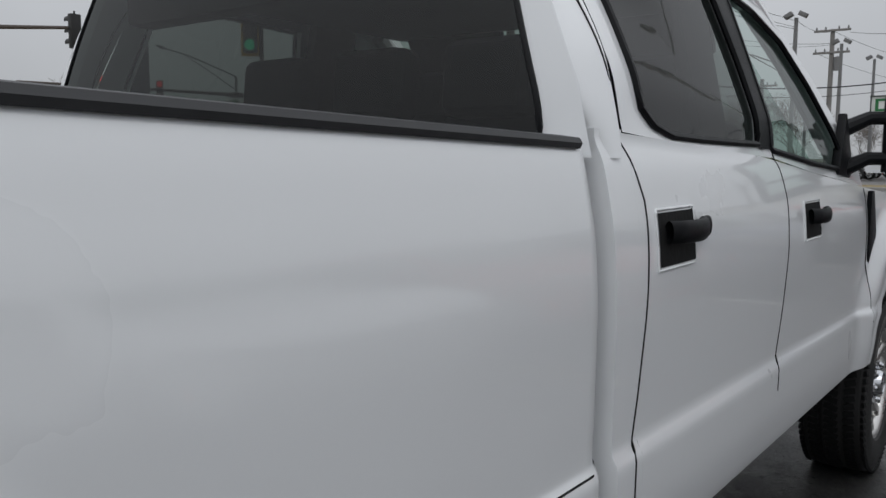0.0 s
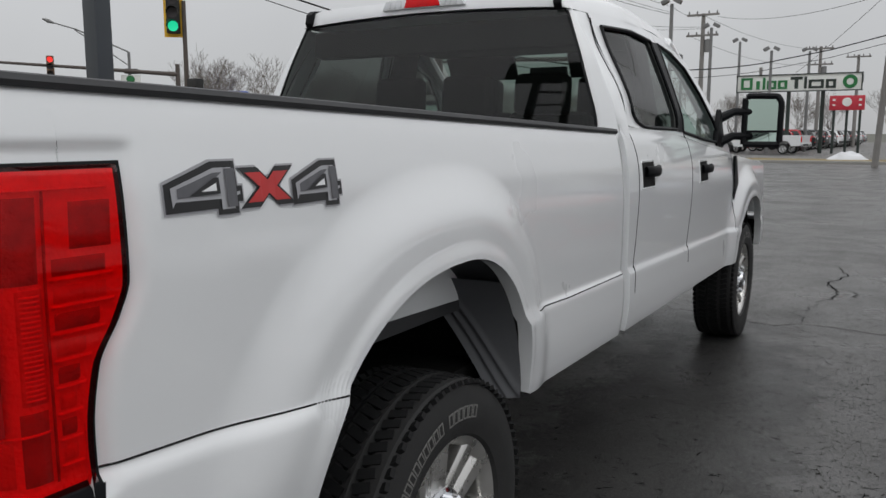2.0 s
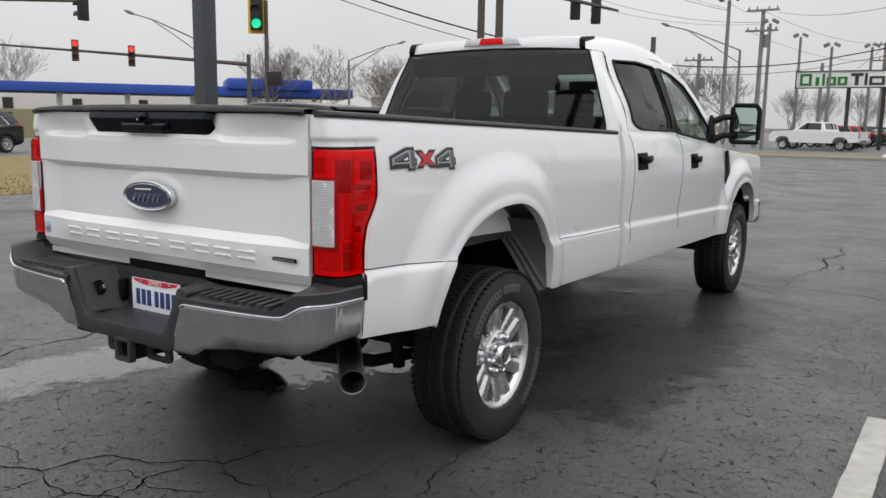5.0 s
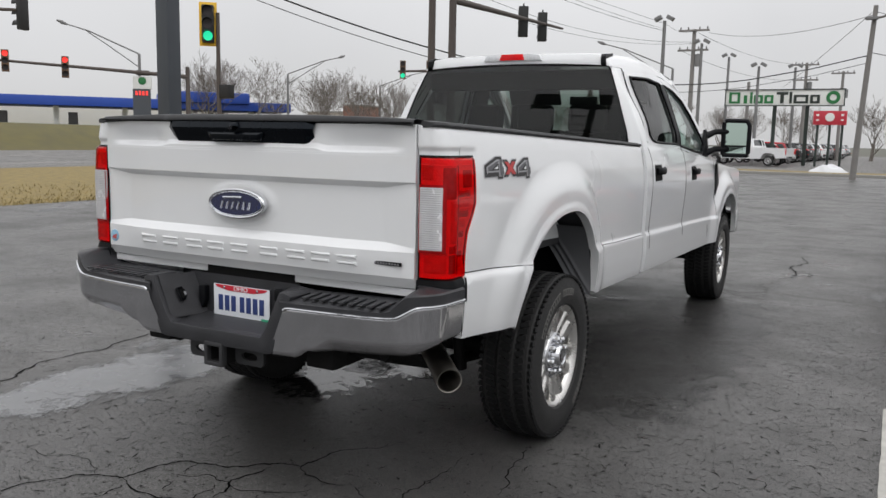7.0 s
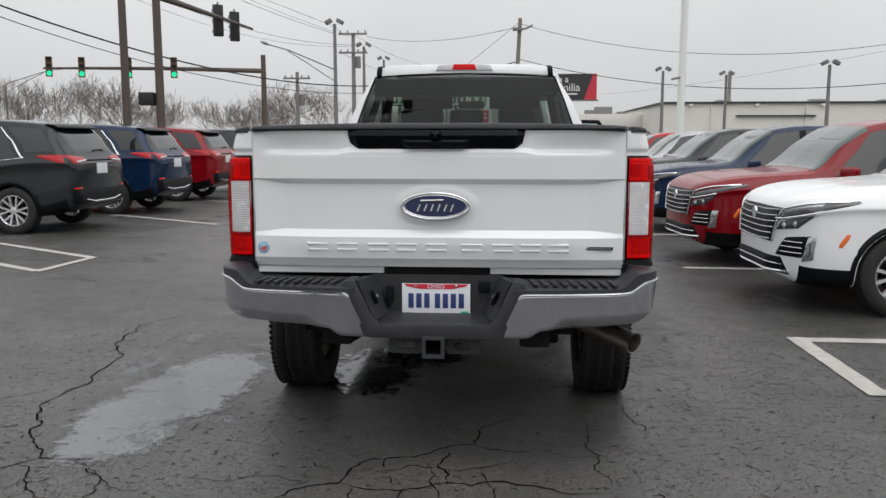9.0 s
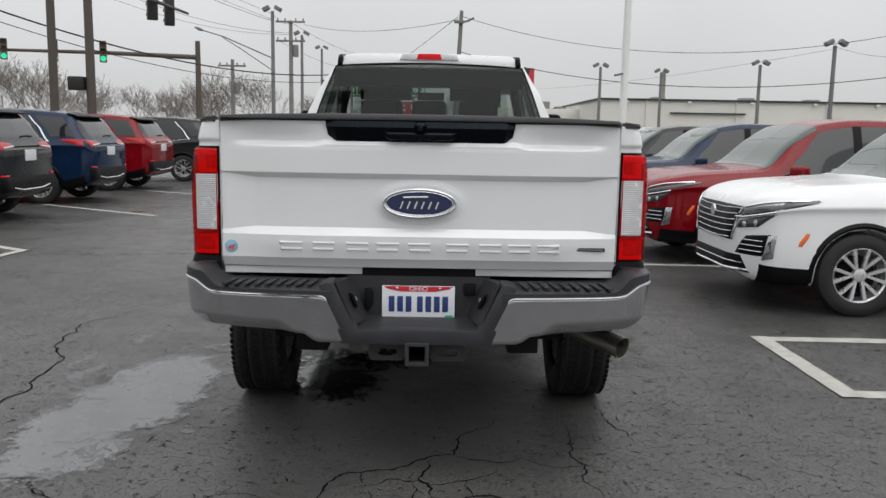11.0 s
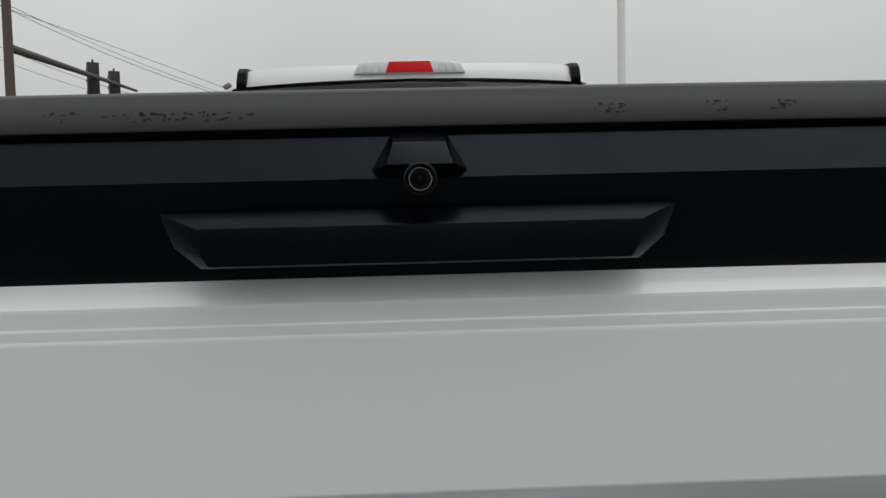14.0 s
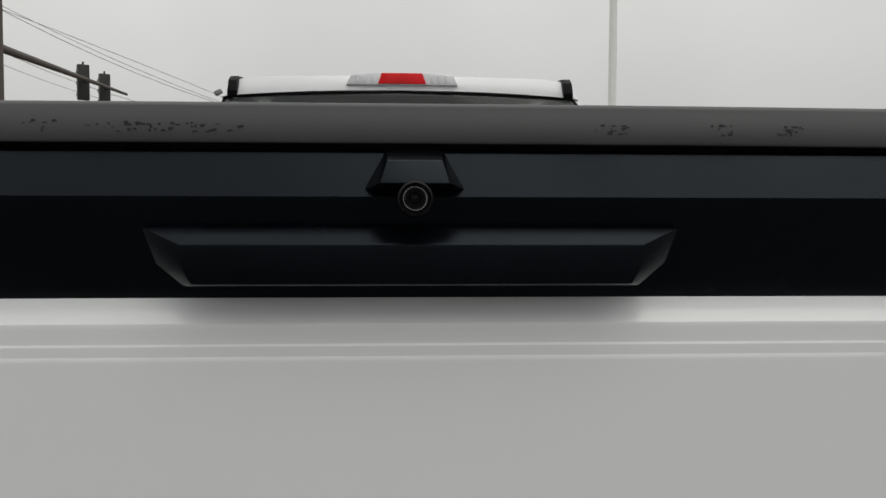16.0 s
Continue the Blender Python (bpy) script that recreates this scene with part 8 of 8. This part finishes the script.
b = thing("warehouse", "long low white block warehouse with a dark roof edge", "building")
part("wall", Geo().box((37.9, 77.0, 2.2), (50, 30, 4.4)), M["wall_white"], b)
part("roof_edge", Geo().box((37.9, 61.95, 4.47), (50.2, 0.3, 0.14)), M["sign_dark"], b)
part("roof_edge", Geo().box((12.88, 77, 4.47), (0.3, 30.1, 0.14)), M["sign_dark"], b)
part("side_door", Geo().box((12.87, 68.0, 1.2), (0.1, 1.0, 2.2)), M["sign_dark"], b)
part("ledge", Geo().box((21.5, 61.9, 3.45), (6.0, 0.25, 0.10)), M["sign_dark"], b)
for k in range(6):
    part("wall_light", Geo().box((15.0 + 5.0 * k, 61.85, 4.28), (0.28, 0.25, 0.16)), M["panel_white"], b, bevel=0.03)
for x, h in ((18.5, 0.35), (26.0, 0.4), (31.5, 0.35)):
    part("roof_unit", Geo().box((x, 66, 4.5 + h / 2), (1.1, 1.1, h)), M["galv"], b, bevel=0.03)
for k in range(5):
    part("wall_pier", Geo().box((16.6 + 7.2 * k, 61.94, 2.2), (0.10, 0.14, 4.38)), M["wall_white"], b)
b = thing("filling_station", "filling station with a long blue canopy on white columns", "building")
turn = math.atan2(63.75 - 48.84, -65.73 + 77.58)
cm = Matrix.Translation((-71.5, 56.5, 0)) @ Matrix.Rotation(turn, 4, "Z")
fs = part("canopy", Geo().box((-4, 0, 4.4), (46, 9, 0.95)), M["canopy_blue"], b, bevel=0.05)
fs.matrix_basis = cm
o = part("canopy_gable", Geo().box((10, -0.5, 5.2), (9, 9, 1.2)), M["canopy_blue"], b, bevel=0.3)
o.matrix_basis = cm
for k in range(7):
    o = part("column", Geo().box((-24 + 6.5 * k, -2.5, 3.0), (0.5, 0.5, 2.6)), M["panel_white"], b)
    o.matrix_basis = cm
    o = part("fuel_pump", Geo().box((-22.5 + 6.5 * k, -1.0, 2.6), (0.9, 0.6, 1.5)), M["galv"], b, bevel=0.05)
    o.matrix_basis = cm
o = part("shop_wall", Geo().box((-2, 14, 3.4), (40, 8, 3.2)), M["wall_white"], b)
o.matrix_basis = cm
b = thing("brick_building", "far low brick building behind bare trees", "building")
for x, w, h, m_ in ((-75.4, 3.0, 6.4, M["brick"]), (-80.6, 7.2, 5.3, M["far_cream"])):
    part("wall", Geo().box((x, 110, h / 2), (w, 6.0, h)), m_, b)
    part("roof_edge", Geo().box((x, 110, h + 0.1), (w + 0.2, 6.2, 0.2)), M["concrete"], b)
b = thing("tan_building", "far flat-roofed tan building", "building")
part("wall", Geo().box((-128, 80, 3.4), (22, 14, 6.8)), mat("tan_wall", (0.36, 0.29, 0.20), 0.9), b)


# ---- bare trees ----
def tree_mesh(seed, height, spread=0.62):
    """Short trunk and limbs that fork down to a haze of fine twigs."""
    rnd = random.Random(seed)
    trunk, crown = Geo(), Geo()

    def grow(g, p, d, length, r, level):
        steps = 3 if level < 4 else 2
        path, rs = [p], [r]
        for k in range(steps):
            d = (d + Vector((rnd.uniform(-1, 1), rnd.uniform(-1, 1), rnd.uniform(-0.2, 0.8))) * 0.16).normalized()
            p = p + d * length / steps
            path.append(p)
            rs.append(r * (1 - 0.45 * (k + 1) / steps))
        g.tube(path, rs, 6 if level < 2 else 3, caps=False)
        if level >= 6:
            return
        for k in range(rnd.choice((4, 5)) if level == 0 else (4 if level == 1 else rnd.choice((2, 3, 3)))):
            at = path[-1] if k < 2 else path[rnd.choice((1, -2))]
            side = Vector((rnd.uniform(-1, 1), rnd.uniform(-1, 1), rnd.uniform(-0.15, 0.5))).normalized()
            grow(crown, at, (d + side * spread * rnd.uniform(0.6, 1.3) * (1.5 if level < 2 else 1.0)).normalized(), length * rnd.uniform(0.66, 0.9), max(rs[-1] * 0.62, 0.008), level + 1)
    grow(trunk, Vector((0, 0, 0)), Vector((0, 0, 1)), height * 0.17, height * 0.022, 0)
    top = max(p[2] for p in crown.v)
    for g in (trunk, crown):
        g.v = [(p[0] * height / top * 0.95, p[1] * height / top * 0.95, p[2] * height / top) for p in g.v]
    return to_mesh("trunk", trunk, M["bark"]), to_mesh("crown", crown, M["bark"])


tree_kinds = [tree_mesh(k, 7.0, 0.72 + 0.1 * (k % 3)) for k in range(4)]


def tree(x, y, h, k, turn, z=0.0, label="bare winter tree with many fine twigs"):
    t = thing("bare_tree", label, "tree", "bare trees", pose(x, y, z, 0, 0, turn) @ Matrix.Scale(h / 7.0, 4))
    part("trunk", tree_kinds[k][0], None, t)
    part("crown", tree_kinds[k][1], None, t)


for k, (x, y, h, z) in enumerate(((-61.3, 61.1, 8.2, 1), (-57.3, 64.9, 7.6, 1), (-52.0, 69.2, 7.4, 0.5), (-47.8, 72.2, 6.4, 0.3), (-45.5, 73.7, 6.8, 0), (-39.8, 65.6, 6.2, 0), (-36.7, 67.3, 6.6, 0), (-42.5, 63.0, 6.4, 0), (-33.5, 69.0, 6.3, 0), (-17.7, 64.0, 5.8, 0), (-16.1, 69.6, 6.0, 0), (-31.8, 85.8, 5.6, 0), (-27.5, 84.0, 5.4, 0),
                                     (-24.0, 86.0, 5.6, 0), (-11.5, 91.5, 5.0, 0), (-8.5, 95.0, 5.2, 0), (0.3, 92.5, 6.0, 0), (3.0, 95.0, 5.6, 0), (-20.5, 67.0, 5.4, 0), (-70, 72, 8, 1), (-95, 52, 9, 1), (-66, 66, 7.4, 1), (-14.0, 88.0, 5.0, 0), (-5.5, 99.0, 5.2, 0), (-30, 70, 5.6, 0), (-36.5, 84.0, 6.0, 0), (-43.0, 57.2, 5.9, 0), (-30.4, 61.6, 5.9, 0), (-22.6, 65.4, 4.9, 0))):
    tree(x, y, h * 1.15, k % 4, 67 * k, z)
# a dark conifer beyond the showroom
cf = thing("conifer", "small dark green conifer beyond the showroom", "tree", at=pose(4.4, 92, 0))
M["needles"] = mat("conifer_needles", (0.03, 0.055, 0.03), 0.9, vary=0.4, scale=3)
g = Geo()
rnd = random.Random(5)
for k in range(420):
    z = 1.0 + 4.9 * rnd.random() ** 1.2
    r = 1.5 * (1 - (z - 0.8) / 5.4) * rnd.uniform(0.5, 1.1)
    a = rnd.uniform(0, 6.283)
    c = Vector((r * math.cos(a), r * math.sin(a), z))
    o = Vector((math.cos(a), math.sin(a), -0.35)) * 0.42
    sd = Vector((-math.sin(a), math.cos(a), 0)) * 0.16
    g.add([c - o * 0.5 - sd, c - o * 0.5 + sd, c + o, c - o * 0.3 + Vector((0, 0, 0.15))], [(0, 1, 2), (0, 2, 3), (1, 3, 2)])
part("crown", g, M["needles"], cf)
part("trunk", Geo().tube([(0, 0, 0), (0, 0, 5.8)], [0.14, 0.02], 8), M["bark"], cf)


# ---- far lot: pickup, cars, snow heap ----
def far_pickup(x, y, turn, label):
    t = thing("pickup_truck", label, "truck", at=pose(x, y, 0.02, 0, 0, turn))
    low = [(-2.9, 0.60), (-2.9, 1.25), (1.25, 1.30), (2.6, 1.22), (2.85, 1.0), (2.85, 0.55), (2.42, 0.50), (2.30, 0.80), (2.10, 0.90), (1.74, 0.90), (1.54, 0.80), (1.42, 0.5), (-1.30, 0.5), (-1.42, 0.80), (-1.62, 0.90), (-1.98, 0.90), (-2.18, 0.80), (-2.30, 0.56)]
    part("body", Geo().prism(low, -0.98, 0.98, lambda a_, b_, d: (d, a_, b_)), M["white"], t)
    cab = Geo()
    pts = [(-0.80, 1.26, 0.95), (-0.62, 1.86, 0.76), (0.50, 1.90, 0.76), (1.30, 1.29, 0.93)]
    cab.add([(-w, y_, z) for y_, z, w in pts] + [(w, y_, z) for y_, z, w in pts], [(0, 1, 2, 3), (7, 6, 5, 4), (0, 4, 5, 1), (1, 5, 6, 2), (2, 6, 7, 3)])
    part("cab", cab, M["white"], t)
    part("rear_window", Geo().add([(-0.74, -0.77, 1.38), (0.74, -0.77, 1.38), (0.64, -0.65, 1.78), (-0.64, -0.65, 1.78)], [(0, 1, 2, 3)]), M["suv_glass"], t, solid=0.01)
    for s in (-1, 1):
        part("side_window", Geo().add([(s * 0.935, -0.55, 1.36), (s * 0.805, -0.48, 1.78), (s * 0.805, 0.42, 1.80), (s * 0.93, 0.98, 1.37)], [(0, 1, 2, 3)]), M["suv_glass"], t, solid=0.01)
        part("tail_lamp", Geo().box((s * 0.90, -2.90, 1.02), (0.14, 0.06, 0.36)), M["red_lens"], t, bevel=0.01)
        for yy in (-1.80, 1.92):
            wh = new("wheel")
            wh.parent = t
            wh.matrix_basis = pose(s * 0.84, yy, 0.38, 0, 0, 0 if s > 0 else 180)
            part("tyre", SUV["tyre"], None, wh)
            part("rim", SUV["rim"], None, wh)
    part("rear_bumper", Geo().box((0, -2.95, 0.62), (1.8, 0.14, 0.2)), M["chrome_dull"], t, bevel=0.03)
    return t


far_pickup(-6.6, 57.2, 78, "white crew-cab pickup parked in the far lot")
far_pickup(-7.0, 61.6, 78, "white pickup parked beyond another pickup")
FAR = "cars parked in the far lot"
for k in range(9):
    suv(("bright_red_car_paint", "charcoal_car_paint", "charcoal_car_paint", "silver_car_paint", "white_car_paint", "silver_car_paint", "charcoal_car_paint", "white_car_paint", "silver_car_paint")[k],
        ("red", "charcoal", "charcoal", "silver", "white", "silver", "charcoal", "white", "silver")[k] + " car parked in the far lot's row", pose(-6.9 + 0.30 * k, 66.5 + 4.6 * k, 0.02, 0, 0, 80), FAR)
suv("silver_car_paint", "silver sport utility vehicle seen from behind by the verge", pose(3.1, 54.0, 0.02, 0, 0, 2), FAR)
suv("charcoal_car_paint", "dark sport utility vehicle near the showroom", pose(7.3, 64.5, 0.02, 0, 0, 10), FAR)
suv("charcoal_car_paint", "dark car crossing the road's far side", pose(-30.5, 14.0, 0.0, 0, 0, 190), FAR)
g = Geo()
def heap(u, v):
    a, r = 2 * math.pi * u, 1.0 - v
    n = noise.noise(Vector((2.2 * math.cos(a) * r + 3, 2.2 * math.sin(a) * r, 1.0)))
    return (-0.75 + 1.0 * r * math.cos(a) * (1 + 0.2 * n), 46.4 + 0.6 * r * math.sin(a), 0.05 + 0.42 * (1 - r ** 2) * (1 + 0.5 * n))
g.grid(heap, 40, 10, close=True)
solo("snow_mound", g, M["snow"], "dirty melting heap of snow by the utility pole", "snow heap")

# a panel sign on two posts behind the viewer, mirrored in the rear window
s = thing("pylon_sign", "dark panel sign on two braced black posts", "sign")
part("panel", Geo().box((-3.7, -9.3, 7.5), (3.0, 0.25, 1.25)), M["sign_dark"], s, bevel=0.02)
for x in (-4.1, -2.9):
    part("sign_leg", Geo().box((x, -9.3, 3.45), (0.22, 0.25, 6.9)), M["sig_black"], s)
for z in (6.2, 5.3):
    part("brace", Geo().box((-3.5, -9.3, z), (1.1, 0.10, 0.10)), M["sig_black"], s)
